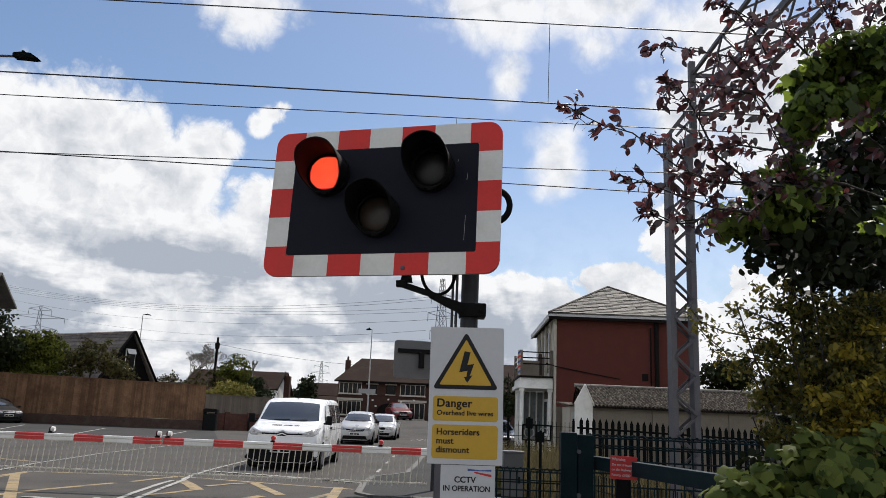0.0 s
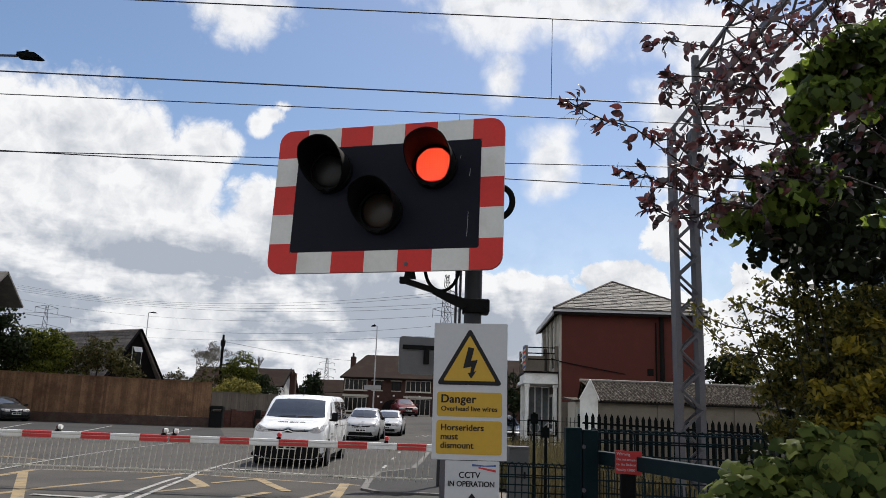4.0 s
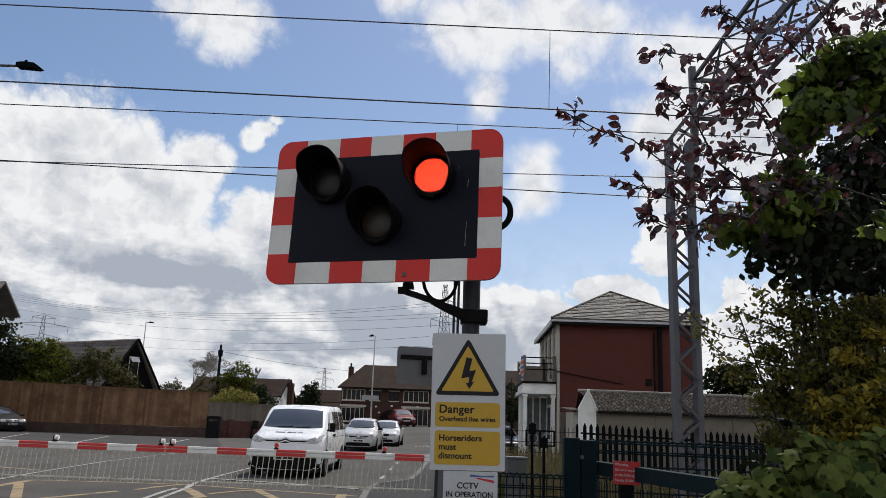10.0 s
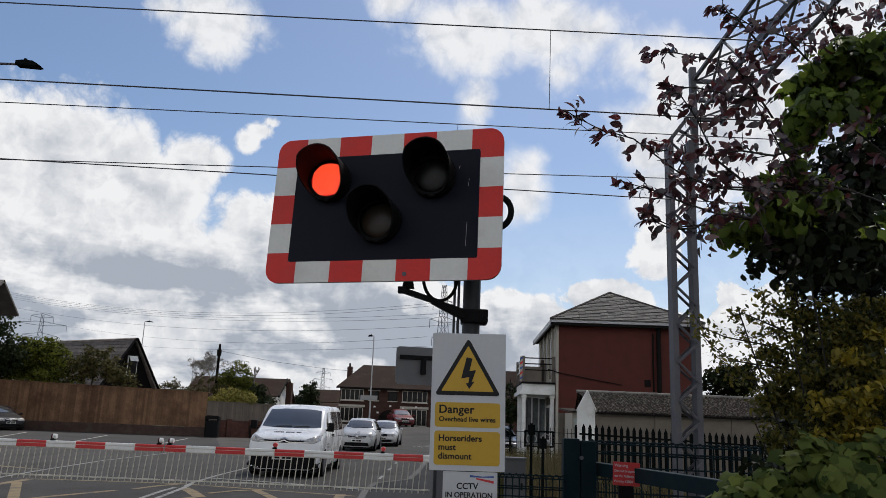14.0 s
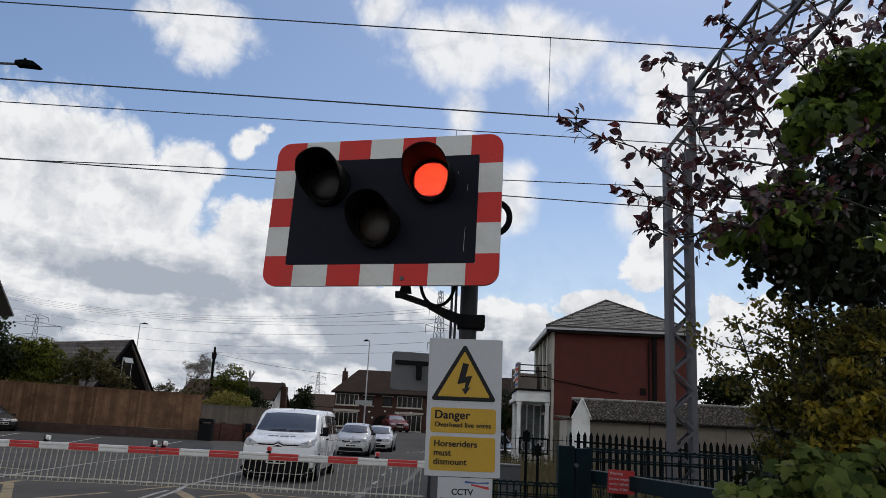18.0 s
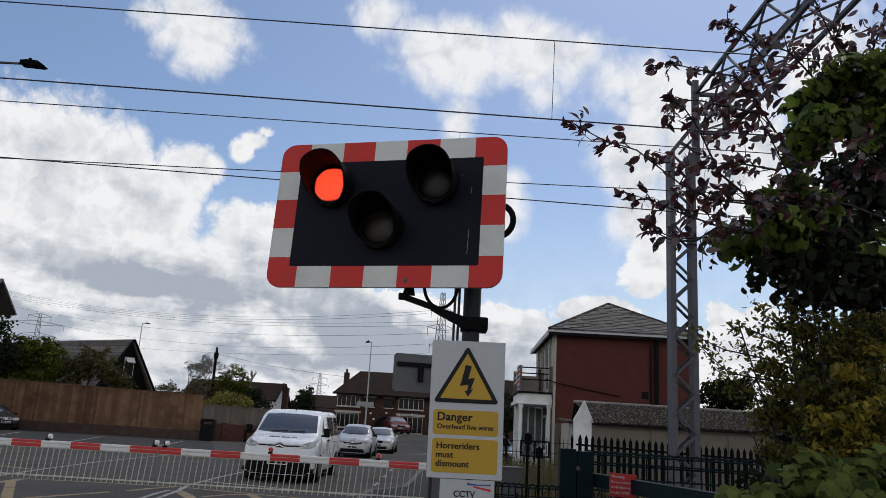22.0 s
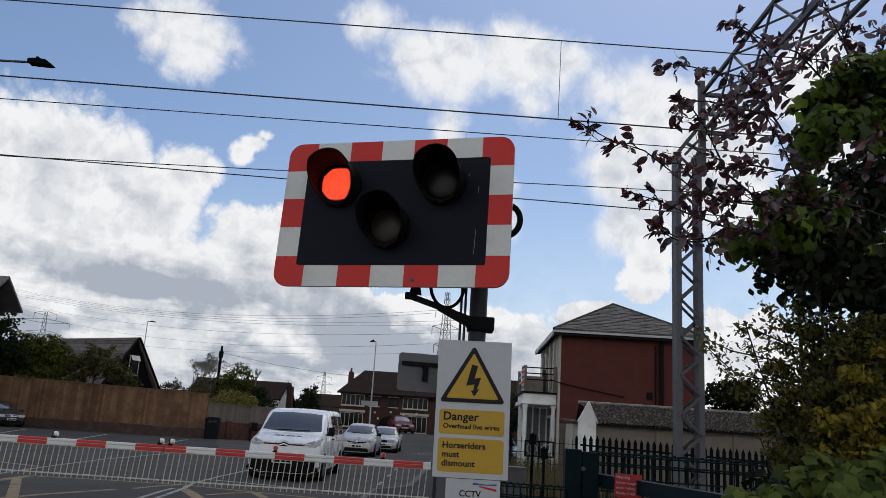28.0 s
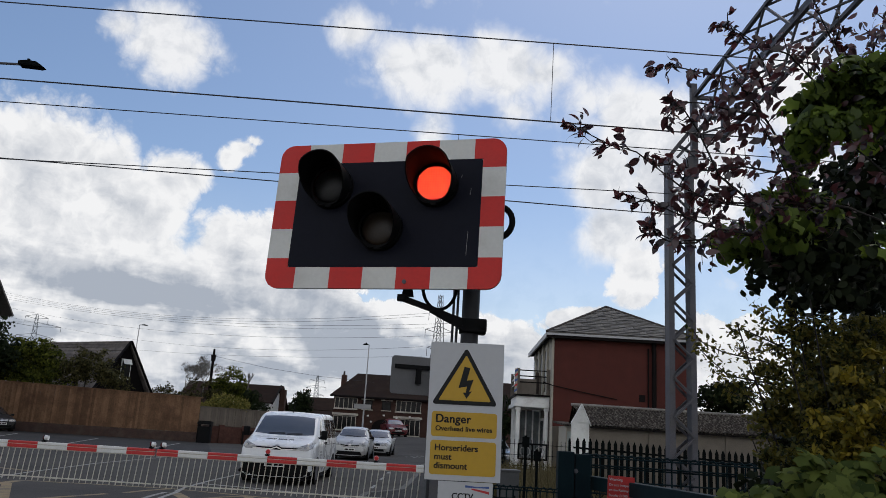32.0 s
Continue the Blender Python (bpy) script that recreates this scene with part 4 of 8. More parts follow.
def boom_parts(parent, length, start_red, lights, first, side=False):
    z0, z1 = 0.898, 0.966
    x, red = 0.0, start_red
    while x < length - 0.01:
        w = min(0.534 if x > 0.01 else first, length - x)
        bm = B()
        box(bm, -x - w + 0.001, -x - 0.001, -0.045, 0.045, z0 + 0.022, z1, 0.010)
        box(bm, -x - w + 0.001, -x - 0.001, -0.040, 0.040, z0 - 0.046, z0 + 0.013, 0.006)
        part("red_band" if red else "white_band", bm, BOOM_RED if red else BOOM_WHITE, parent)
        x, red = x + w, not red
    bm = B()
    box(bm, -length, 0, -0.032, 0.032, z0 + 0.010, z0 + 0.025)
    part("groove_rail", bm, SKIRT, parent, "pale aluminium rail between the painted bands")
    bm = B()
    box(bm, -length, 0, -0.022, 0.022, z0 - 0.060, z0 - 0.047)
    part("under_rail", bm, SKIRT, parent)
    bm = B()
    box(bm, -length, 0, -0.010, 0.010, 0.350, 0.372)
    part("lower_rail", bm, SKIRT, parent, "thin lower rail of the skirt")
    n = int(length / 0.106)
    for i in range(n):
        bm = B()
        xx = -0.06 - i * 0.106
        j = random.uniform(-0.006, 0.006)
        rod(bm, (xx, 0, z0 - 0.05), (xx - 0.040 + j, 0, 0.30), 0.0088, seg=6, cap=False)
        part("skirt_rod", bm, SKIRT, parent)
    for lx in lights:
        bm = B()
        box(bm, lx - 0.045, lx + 0.030, -0.035, 0.035, z1, z1 + 0.030, 0.006)
        box(bm, lx - 0.026, lx + 0.016, -0.03, 0.03, z1 + 0.028, z1 + 0.06, 0.006)
        lamp = part("boom_light", bm, CAR_BLACK, parent, "small boom lamp, red in front and white behind")
        bm = B()
        e = Vector((1, 0, 0)) if side or lx < -4 else Vector((0, 1, 0))
        c = Vector((lx, 0, z1 + 0.075))
        if side or lx < -4:
            rod(bm, c - e * 0.030, c, 0.038, seg=14)
            part("red_glass", bm, DARK_GLASS_RED, lamp, "dark red lamp glass", smooth=True)
        else:
            rod(bm, c - e * 0.05, c, 0.036, 0.042, seg=14)
            part("red_glass", bm, BOOM_RED, lamp, smooth=True)
        bm = B()
        rod(bm, c, c + e * 0.06, 0.046, 0.040, seg=14)
        part("white_shell", bm, BOOM_WHITE, lamp, smooth=True)


boom_parts(boom, 4.79, False, (-0.86, -2.81, -4.71), 0.137)
boom_parts(boom2, 9.0, True, (-0.07, -2.0, -4.2), 0.5, True)
pedestal = thing("barrier_machine", pose(0.27, BY, 0.0), "grey barrier machine cabinet at the roadside", "barrier machine")
bm = B()
box(bm, -0.32, 0.32, -0.3, 0.3, 0.0, 0.86, 0.02)
part("cabinet", bm, GALV, pedestal)
bm = B()
box(bm, -0.42, -0.33, -0.06, 0.06, 0.84, 1.02, 0.01)
part("boom_socket", bm, GALV, pedestal)

# the twin signal across the track, seen from behind
twin = thing("warning_signal", pose(-0.40, 16.6, 0.0, 0, 0, 12), "grey back of the crossing signal that faces the far road", "traffic signal")
bm = B()
prism(bm, rounded(1.266, 0.80, 0.075), -0.01, 0.0)
m = part("back_plate", bm, TWIN_BACK, twin)
m.location = (0, 0, 2.70)
bm = B()
box(bm, -0.56, 0.56, -0.06, -0.01, 2.83, 2.92, 0.008)
part("mount_rail", bm, BLACK_MATT, twin)
bm = B()
box(bm, -0.10, 0.0, -0.16, -0.01, 2.52, 2.84, 0.008)
part("lamp_box", bm, BLACK_MATT, twin)
bm = B()
rod(bm, (0.30, -0.15, 0), (0.30, -0.15, 2.95), 0.055, seg=18)
part("pole", bm, BLACK_STEEL, twin, smooth=True)


def wire(name, p, q, r, label, sag=0.0, n=14, beyond=60.0):
    """An overhead wire through p and q that runs on past both."""
    p, q = Vector(p), Vector(q)
    d = (q - p).normalized()
    a, b = p - d * beyond, q + d * beyond
    bm = B()
    tube(bm, [a + (b - a) * (i / n) for i in range(n + 1)], r, 6)
    return tagged(part(name, bm, WIRE), label, "overhead wire")


def tie(name, p, q, r=0.004):
    bm = B()
    rod(bm, p, q, r, seg=6)
    return tagged(part(name, bm, WIRE), "thin dropper wire between carrier and contact wire", "overhead wire", "droppers")


wire("carrier_wire", (-6.09, 9.3, 6.81), (1.25, 9.3, 6.69), 0.0085, "dark carrier wire over the near track")
wire("contact_wire", (-5.92, 9.3, 5.71), (1.24, 9.3, 5.57), 0.0095, "dark contact wire over the near track")
wire("carrier_wire", (-8.01, 12.7, 6.78), (0.09, 12.7, 6.68), 0.0085, "dark carrier wire over the far track")
wire("contact_wire", (-7.85, 12.7, 5.72), (0.9, 12.7, 5.80), 0.008, "dark contact wire over the far track")
wire("stay_wire", (-7.85, 12.7, 5.735), (0.9, 12.7, 5.52), 0.0095, "dark wire that drops towards the mast")
tie("dropper", (1.25, 9.3, 6.69), (1.24, 9.3, 5.57))
tie("dropper", (0.09, 12.7, 6.68), (0.09, 12.7, 5.77))
tie("dropper", (-7.5, 9.3, 6.83), (-7.5, 9.3, 5.74))


mast = thing("lattice_mast", pose(4.40, 14.0, 0.0), "grey lattice mast and beam for the overhead line", "mast")
for x0 in (-0.275, 0.115):
    bm = B()
    for a, b in (((x0, -0.14), (x0 + 0.10, -0.125)), ((x0, 0.125), (x0 + 0.10, 0.14)), ((x0 + 0.005, -0.125), (x0 + 0.02, 0.125))):
        box(bm, a[0], b[0], a[1], b[1], 0.0, 7.0)
    part("chord", bm, GALV, mast, "steel channel of the mast")
for i in range(19):
    z0, z1 = 0.35 + 0.345 * i, 0.35 + 0.345 * (i + 1)
    for y in (-0.15, 0.15):
        bm = B()
        bar(bm, (-0.20 if i % 2 else 0.16, y, z0), (0.16 if i % 2 else -0.20, y, z1), 0.05, 0.012, (0, 1, 0))
        bar(bm, (-0.20 if i % 2 else 0.16, y, z0), (0.16 if i % 2 else -0.20, y, z1), 0.012, 0.05, (0, 1, 0))
        part("lacing", bm, GALV, mast)
bm = B()
box(bm, 0.22, 0.335, -0.06, 0.06, 6.6, 8.55)
part("mast_head", bm, GALV, mast, "plain post on top of the mast")
# knee and beam towards the near side
bm = B()
bar(bm, (-0.26, -0.15, 6.95), (0.24, -0.15, 7.62), 0.07, 0.07)
bar(bm, (-0.26, 0.15, 6.95), (0.24, 0.15, 7.62), 0.07, 0.07)
bar(bm, (-0.1, -0.15, 6.95), (0.24, -0.15, 7.35), 0.05, 0.05)
bar(bm, (0.26, -0.15, 7.0), (-0.1, -0.15, 7.2), 0.05, 0.05)
part("knee", bm, GALV, mast)
for x in (0.30, 0.88):
    for z in (7.5, 8.3):
        bm = B()
        bar(bm, (x, 0.2, z), (x, -13.5, z), 0.062, 0.062)
        part("beam_chord", bm, GALV, mast)
for i in range(16):
    y0, y1 = 0.1 - 0.85 * i, 0.1 - 0.85 * (i + 1)
    za, zb = (7.5, 8.3) if i % 2 else (8.3, 7.5)
    for x in (0.30, 0.88):
        bm = B()
        bar(bm, (x, y0, za), (x, y1, zb), 0.034, 0.034)
        part("beam_lacing", bm, GALV, mast)
    for z in (7.5, 8.3):
        bm = B()
        bar(bm, (0.30, y0, z), (0.88, y1, z), 0.034, 0.024)
        part("beam_lacing", bm, GALV, mast)

for z in (7.5, 7.9, 8.3):
    bm = B()
    bar(bm, (0.28, 0.05, z), (0.88, 0.05, z), 0.07, 0.07)
    part("end_rung", bm, GALV, mast)
bm = B()
box(bm, 0.84, 0.92, 0.0, 0.1, 7.4, 8.4)
part("end_post", bm, GALV, mast)


# ---- houses ----
def window(parent, x0, x1, z0, z1, y, lights=4, transom=True, mat_frame=None):
    """A casement window that faces -y: frame, bars, pane, sill."""
    mf = mat_frame or FRAME_WHITE
    f = 0.055
    bm = B()
    o_ = [(x0, z0), (x1, z0), (x1, z1), (x0, z1)]
    i_ = [(x0 + f, z0 + f), (x1 - f, z0 + f), (x1 - f, z1 - f), (x0 + f, z1 - f)]
    ring_ = [[bm.verts.new((u, yy, v)) for u, v in loop] for loop, yy in ((o_, y - 0.05), (i_, y - 0.05), (i_, y + 0.02), (o_, y + 0.02))]
    for a, b in ((0, 1), (1, 2), (2, 3), (3, 0)):
        for k in range(4):
            bm.faces.new((ring_[a][k], ring_[a][(k + 1) % 4], ring_[b][(k + 1) % 4], ring_[b][k]))
    w = part("window", bm, mf, parent, "white framed casement window")
    for i in range(1, lights):
        x = x0 + (x1 - x0) * i / lights
        bm = B()
        box(bm, x - 0.024, x + 0.024, y - 0.045, y + 0.015, z0 + f, z1 - f)
        part("mullion", bm, mf, w)
    if transom:
        z = z1 - (z1 - z0) * 0.28
        bm = B()
        box(bm, x0 + f, x1 - f, y - 0.040, y + 0.014, z - 0.03, z + 0.03)
        part("transom", bm, mf, w)
    bm = B()
    box(bm, x0 + 0.02, x1 - 0.02, y - 0.012, y + 0.01, z0 + 0.02, z1 - 0.02)
    part("pane", bm, GLASS, w)
    bm = B()
    box(bm, x0 - 0.05, x1 + 0.05, y - 0.12, y - 0.051, z0 - 0.08, z0)
    part("sill", bm, FRAME_WHITE, w)
    return w


def slab(bm, pts, t):
    """A thick plate on four (or three) corners."""
    ps = [Vector(p) for p in pts]
    n = (ps[1] - ps[0]).cross(ps[2] - ps[0]).normalized()
    if n.z < 0:
        n = -n
    lo = [bm.verts.new(p - n * t) for p in ps]
    hi = [bm.verts.new(p) for p in ps]
    k = len(ps)
    for i in range(k):
        bm.faces.new((lo[i], lo[(i + 1) % k], hi[(i + 1) % k], hi[i]))
    bm.faces.new(lo[::-1])
    bm.faces.new(hi)


# red house beside the railway: wall to the track, balcony on the road side
red_house = thing("red_house", pose(4.12, 28.0, 0.0, 0, 0, -2.0), "two-storey red brick house with hipped slate roof and white balcony", "house")
HW, HD, HE, HA = 4.95, 7.6, 5.33, 6.82
bm = B()
box(bm, 0, HW, 0, HD, 0, HE)
part("wall", bm, RED_WALL, red_house, "plain dark red brick wall")
bm = B()
box(bm, -0.025, -0.003, 0.14, HD, 0, HE - 0.02)
box(bm, -0.05, 0.03, -0.03, 0.13, 0, HE - 0.02)
part("side_render", bm, CREAM, red_house, "cream rendered side wall with piers")
for i in range(4):
    bm = B()
    box(bm, -0.10, -0.026, 1.2 + i * 1.6, 1.45 + i * 1.6, 2.9, HE - 0.05)
    part("pier", bm, CREAM, red_house)
    bm = B()
    box(bm, -0.04, -0.027, 1.55 + i * 1.6, 2.65 + i * 1.6, 3.3, 4.9)
    part("pane", bm, GLASS, red_house)
o = 0.28
ap = (2.35, 2.6)
bm = B()
slab(bm, [(-o, -o, HE), (HW + o, -o, HE), (*ap, HA)], 0.05)
slab(bm, [(-o, -o, HE), (*ap, HA), (ap[0], HD - 2.6, HA), (-o, HD + o, HE)], 0.05)
slab(bm, [(HW + o, -o, HE), (HW + o, HD + o, HE), (ap[0], HD - 2.6, HA), (*ap, HA)], 0.05)
slab(bm, [(-o, HD + o, HE), (HW + o, HD + o, HE), (ap[0], HD - 2.6, HA)], 0.05)
roof = part("roof", bm, SLATE, red_house, "grey weathered slate hip roof")
bm = B()
box(bm, -o, HW + o, -o - 0.02, -o + 0.06, HE - 0.12, HE - 0.04)
part("gutter", bm, GUTTER, red_house, "pale grey gutter")
# dark board in place of the shadow below the gutter
bm = B()
box(bm, -o, HW + o, -o + 0.005, -o + 0.06, HE - 0.22, HE - 0.125)
part("fascia", bm, DARK_WOOD, red_house)
bm = B()
box(bm, -o - 0.02, -o + 0.05, -o + 0.07, HD, HE - 0.20, HE - 0.03)
part("gutter", bm, GUTTER, red_house)
bm = B()
box(bm, -o + 0.06, -0.06, 0.0, HD, HE - 0.16, HE - 0.12)
part("soffit", bm, DARK_WOOD, red_house)
bm = B()
rod(bm, (3.62, -0.07, 0), (3.62, -0.07, HE - 0.1), 0.085, seg=10)
part("downpipe", bm, DARK_WOOD, red_house)
bm = B()
rod(bm, (3.42, -0.04, 0), (3.42, -0.04, HE - 0.4), 0.03, seg=8)
part("downpipe", bm, DARK_WOOD, red_house)
for p in ((3.1, 3.02), (4.15, 3.0)):
    bm = B()
    box(bm, p[0], p[0] + 0.22, -0.02, 0.01, p[1], p[1] + 0.25)
    part("air_brick", bm, DARK_WOOD, red_house)
# cable along the wall
bm = B()
tube(bm, [(-0.35, -0.1, 3.52), (0.0, -0.06, 3.42), (1.2, -0.05, 3.22), (2.3, -0.05, 3.05)], 0.018, 6)
part("cable", bm, DARK_WOOD, red_house)
# hip and ridge tiles
def ridge_run(p, q, n, parent, material, r=0.10):
    p, q = Vector(p), Vector(q)
    for i in range(n):
        a, b = p + (q - p) * (i / n), p + (q - p) * ((i + 0.97) / n)
        bm = B()
        rod(bm, a, b, r, r * 1.12, seg=8)
        part("ridge_tile", bm, material, parent)
ridge_run((-o, -o, HE), (*ap, HA), 10, roof, RIDGE_TILE, 0.06)
ridge_run((HW + o, -o, HE), (*ap, HA), 11, roof, RIDGE_TILE, 0.06)
ridge_run((*ap, HA), (ap[0], HD - 2.6, HA), 14, roof, RIDGE_TILE, 0.06)


def slates(parent, a, b, apex, rows_, w):
    """Courses of slates on the near slope of the hip."""
    a, b, c = Vector(a), Vector(b), Vector(apex)
    n = (b - a).cross(c - a).normalized()
    if n.z < 0:
        n = -n
    for r in range(rows_):
        s0, s1 = r / rows_, (r + 1.08) / rows_
        l0, r0 = a.lerp(c, s0), b.lerp(c, s0)
        l1 = a.lerp(c, min(s1, 1)), b.lerp(c, min(s1, 1))
        wid = (r0 - l0).length
        k = max(1, int(wid / w))
        off = 0.5 if r % 2 else 0.0
        for i in range(k + 1):
            u0, u1 = (i - off) / k, (i + 0.97 - off) / k
            u0, u1 = max(0.0, u0), min(1.0, u1)
            if u1 - u0 < 0.2 / k:
                continue
            lift = n * random.uniform(0.008, 0.022)
            # keep the head inside the slope
            d = (l1[1] - l1[0]).length / wid
            h = lambda u: l1[0] + (r0 - l0).normalized() * min(max(u * wid - (l1[0] - l0).dot((r0 - l0).normalized()), 0), wid * d)
            p = [l0.lerp(r0, u0) + lift * 1.6, l0.lerp(r0, u1) + lift * 1.6, h(u1) + lift * 0.4, h(u0) + lift * 0.4]
            if (p[2] - p[3]).length < 0.02:
                continue
            bm = B()
            slab(bm, p, 0.008)
            part("slate", bm, SLATE, parent)


slates(roof, (-o, -o, HE + 0.01), (HW + o, -o, HE + 0.01), (*ap, HA + 0.01), 20, 0.26)


def balcony():
    """Veranda on white columns with a railed balcony above."""
    bm = B()
    box(bm, -1.25, -0.06, 0.3, 3.6, 2.72, 3.0)
    box(bm, -1.33, -0.06, 0.22, 3.7, 2.62, 2.75)
    part("balcony_floor", bm, WHITE_WOOD, red_house, "white beam and floor of the balcony")
    bm = B()
    box(bm, -1.30, -0.05, 0.24, 3.7, 3.001, 3.07)
    part("balcony_deck", bm, DARK_WOOD, red_house)
    for x, y in ((-1.24, 0.30), (-1.24, 2.30), (-1.00, 3.30), (-0.22, 0.30)):
        bm = B()
        box(bm, x, x + 0.13, y, y + 0.13, 0, 2.615, 0.02)
        box(bm, x - 0.03, x + 0.16, y - 0.03, y + 0.16, 2.50, 2.612, 0.015)
        part("column", bm, WHITE_WOOD, red_house, "white square column")
    bm = B()
    box(bm, -1.18, -0.55, 0.30, 0.36, 3.08, 3.62)
    part("panel", bm, SHED_WALL, red_house, "grey balcony panel")
    for y in (0.3, 3.5):
        for x in (-1.22, -0.12):
            bm = B()
            box(bm, x - 0.06, x + 0.06, y - 0.06, y + 0.06, 3.07, 4.0)
            part("rail_post", bm, SHED_WALL, red_house)
    for z in (3.50, 3.72, 3.93):
        bm = B()
        bar(bm, (-1.2, 0.3, z), (-0.1, 0.3, z), 0.03, 0.04)
        part("rail", bm, DARK_WOOD, red_house)
        bm = B()
        bar(bm, (-1.22, 0.3, z), (-1.22, 3.5, z), 0.03, 0.04)
        part("rail", bm, WHITE_WOOD, red_house)
    bm = B()
    prism(bm, [(-0.62, 3.1), (-0.42, 3.1), (-0.44, 3.9), (-0.55, 3.9)], 0.55, 0.7)
    part("post", bm, RIDGE_TILE, red_house)
    bm = B()
    box(bm, -1.36, -1.27, -0.1, 0.0, 3.05, 3.95, 0.02)
    part("striped_sign", bm, CREAM, red_house, "small white sign box with red and blue stripes on the balcony corner")
    for k, z in enumerate((3.10, 3.28, 3.46, 3.64, 3.80)):
        bm = B()
        prism(bm, [(-1.365, z), (-1.265, z + 0.07), (-1.265, z + 0.15), (-1.365, z + 0.08)], -0.105, 0.005)
        part("stripe", bm, SIGN_RED if k % 2 else SIGN_BLUE, red_house)
    # glazed screen that closes the veranda
    bm = B()
    box(bm, -1.22, -0.07, 3.42, 3.46, 0.05, 0.75)
    part("screen_panel", bm, WHITE_WOOD, red_house, "white panel under the glazed screen")
    for i in range(5):
        bm = B()
        x = -1.22 + i * 0.275
        box(bm, x, x + 0.06, 3.40, 3.47, 0.751, 2.60)
        part("screen_post", bm, WHITE_WOOD, red_house)
    bm = B()
    box(bm, -1.20, -0.08, 3.43, 3.445, 0.76, 2.58)
    part("pane", bm, PALE_GLASS, red_house)
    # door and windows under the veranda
    # grey panel over the cream wall, its colour standing for the veranda's shade
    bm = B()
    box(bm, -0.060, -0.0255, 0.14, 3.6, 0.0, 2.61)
    part("veranda_wall", bm, SHED_WALL, red_house, "grey panel for the shade on the cream wall under the veranda")
    for y0, y1, z0, z1 in ((0.5, 1.4, 0.2, 2.3), (1.9, 3.2, 0.9, 2.3)):
        bm = B()
        box(bm, -0.09, -0.061, y0, y1, z0, z1)
        d = part("window_frame", bm, WHITE_WOOD, red_house)
        bm = B()
        box(bm, -0.095, -0.085, y0 + 0.1, y1 - 0.1, z0 + 0.1, z1 - 0.1)
        part("pane", bm, GLASS, d)


balcony()

# shed in front of the house
shed = thing("shed", pose(3.80, 22.0, 0.0, 0, 0, 3.0), "long low shed with mossy corrugated roof and white gable", "shed")
bm = B()
prism(bm, [(0, 0), (0.5, 0), (0.5, 2.02), (0.27, 2.52), (0, 2.05)], 0, 0.08)
part("gable_wall", bm, WHITE_WOOD, shed, "white painted gable end")
for i in range(5):
    z0, z1 = 2.06 + i * 0.088, 2.06 + i * 0.088 + 0.08
    lf = lambda z: 0.27 * (z - 2.05) / 0.47
    rt = lambda z: 0.5 - 0.23 * (z - 2.02) / 0.50
    bm = B()
    prism(bm, [(lf(z0), z0), (rt(z0), z0), (rt(z1), z1), (lf(z1), z1)], -0.022, -0.002)
    part("board", bm, WHITE_WOOD, shed)
for p, q in (((-0.03, 2.0), (0.27, 2.56)), ((0.27, 2.56), (0.54, 1.97))):
    bm = B()
    bar(bm, (p[0], -0.04, p[1]), (q[0], -0.04, q[1]), 0.03, 0.05, (0, 1, 0))
    part("barge_board", bm, WHITE_WOOD, shed)
bm = B()
box(bm, 0.505, 9.0, 0.02, 0.14, 0, 1.98)
part("wall", bm, SHED_WALL, shed, "stained grey rendered wall")
for x in (2.2, 4.4, 6.6):
    bm = B()
    box(bm, x, x + 0.12, -0.02, 0.018, 0, 1.95)
    part("pier", bm, SHED_WALL, shed)
bm = B()
box(bm, 0.5, 9.0, -0.12, -0.05, 1.92, 1.97)
part("gutter", bm, DARK_WOOD, shed)
bm = B()
box(bm, 0, 9.0, 2.6, 2.7, 0, 1.95)
part("wall", bm, SHED_WALL, shed)
bm = B()
n = 480
x0, x1 = 0.28, 9.05
cols = []
for i in range(n + 1):
    x = x0 + (x1 - x0) * i / n
    u = 0.024 * math.sin(i * math.pi / 3)
    cols.append([bm.verts.new((x + 0.24, -0.14, 2.0 + u)), bm.verts.new((x, 1.2, 2.56 + u)), bm.verts.new((x + 0.24, 2.75, 2.0 + u))])
for i in range(n):
    for k in range(2):
        bm.faces.new((cols[i][k], cols[i + 1][k], cols[i + 1][k + 1], cols[i][k + 1]))
part("roof", bm, ASBESTOS, shed, "corrugated roof sheets with dark moss")
ridge_run((0.25, 1.2, 2.58), (9.0, 1.2, 2.58), 18, shed, RIDGE_PALE, 0.045)
annex = thing("annex", pose(3.60, 23.2, 0.0), "small pale annex against the red house", "annex")
bm = B()
box(bm, 0.25, 0.55, 0, 2.0, 0, 1.95, 0.01)
part("wall", bm, CREAM, annex)
bm = B()
box(bm, 0.29, 0.51, -0.03, -0.002, 0.02, 1.8)
d_ = part("door", bm, PALE_DOOR, annex, "pale grey-green door")
bm = B()
box(bm, 0.33, 0.47, -0.036, -0.028, 1.0, 1.6)
part("pane", bm, GLASS, d_)
bm = B()
slab(bm, [(0.18, -0.1, 2.0), (0.62, -0.1, 2.0), (0.62, 2.1, 2.12), (0.18, 2.1, 2.12)], 0.05)
part("roof", bm, ASBESTOS, annex)

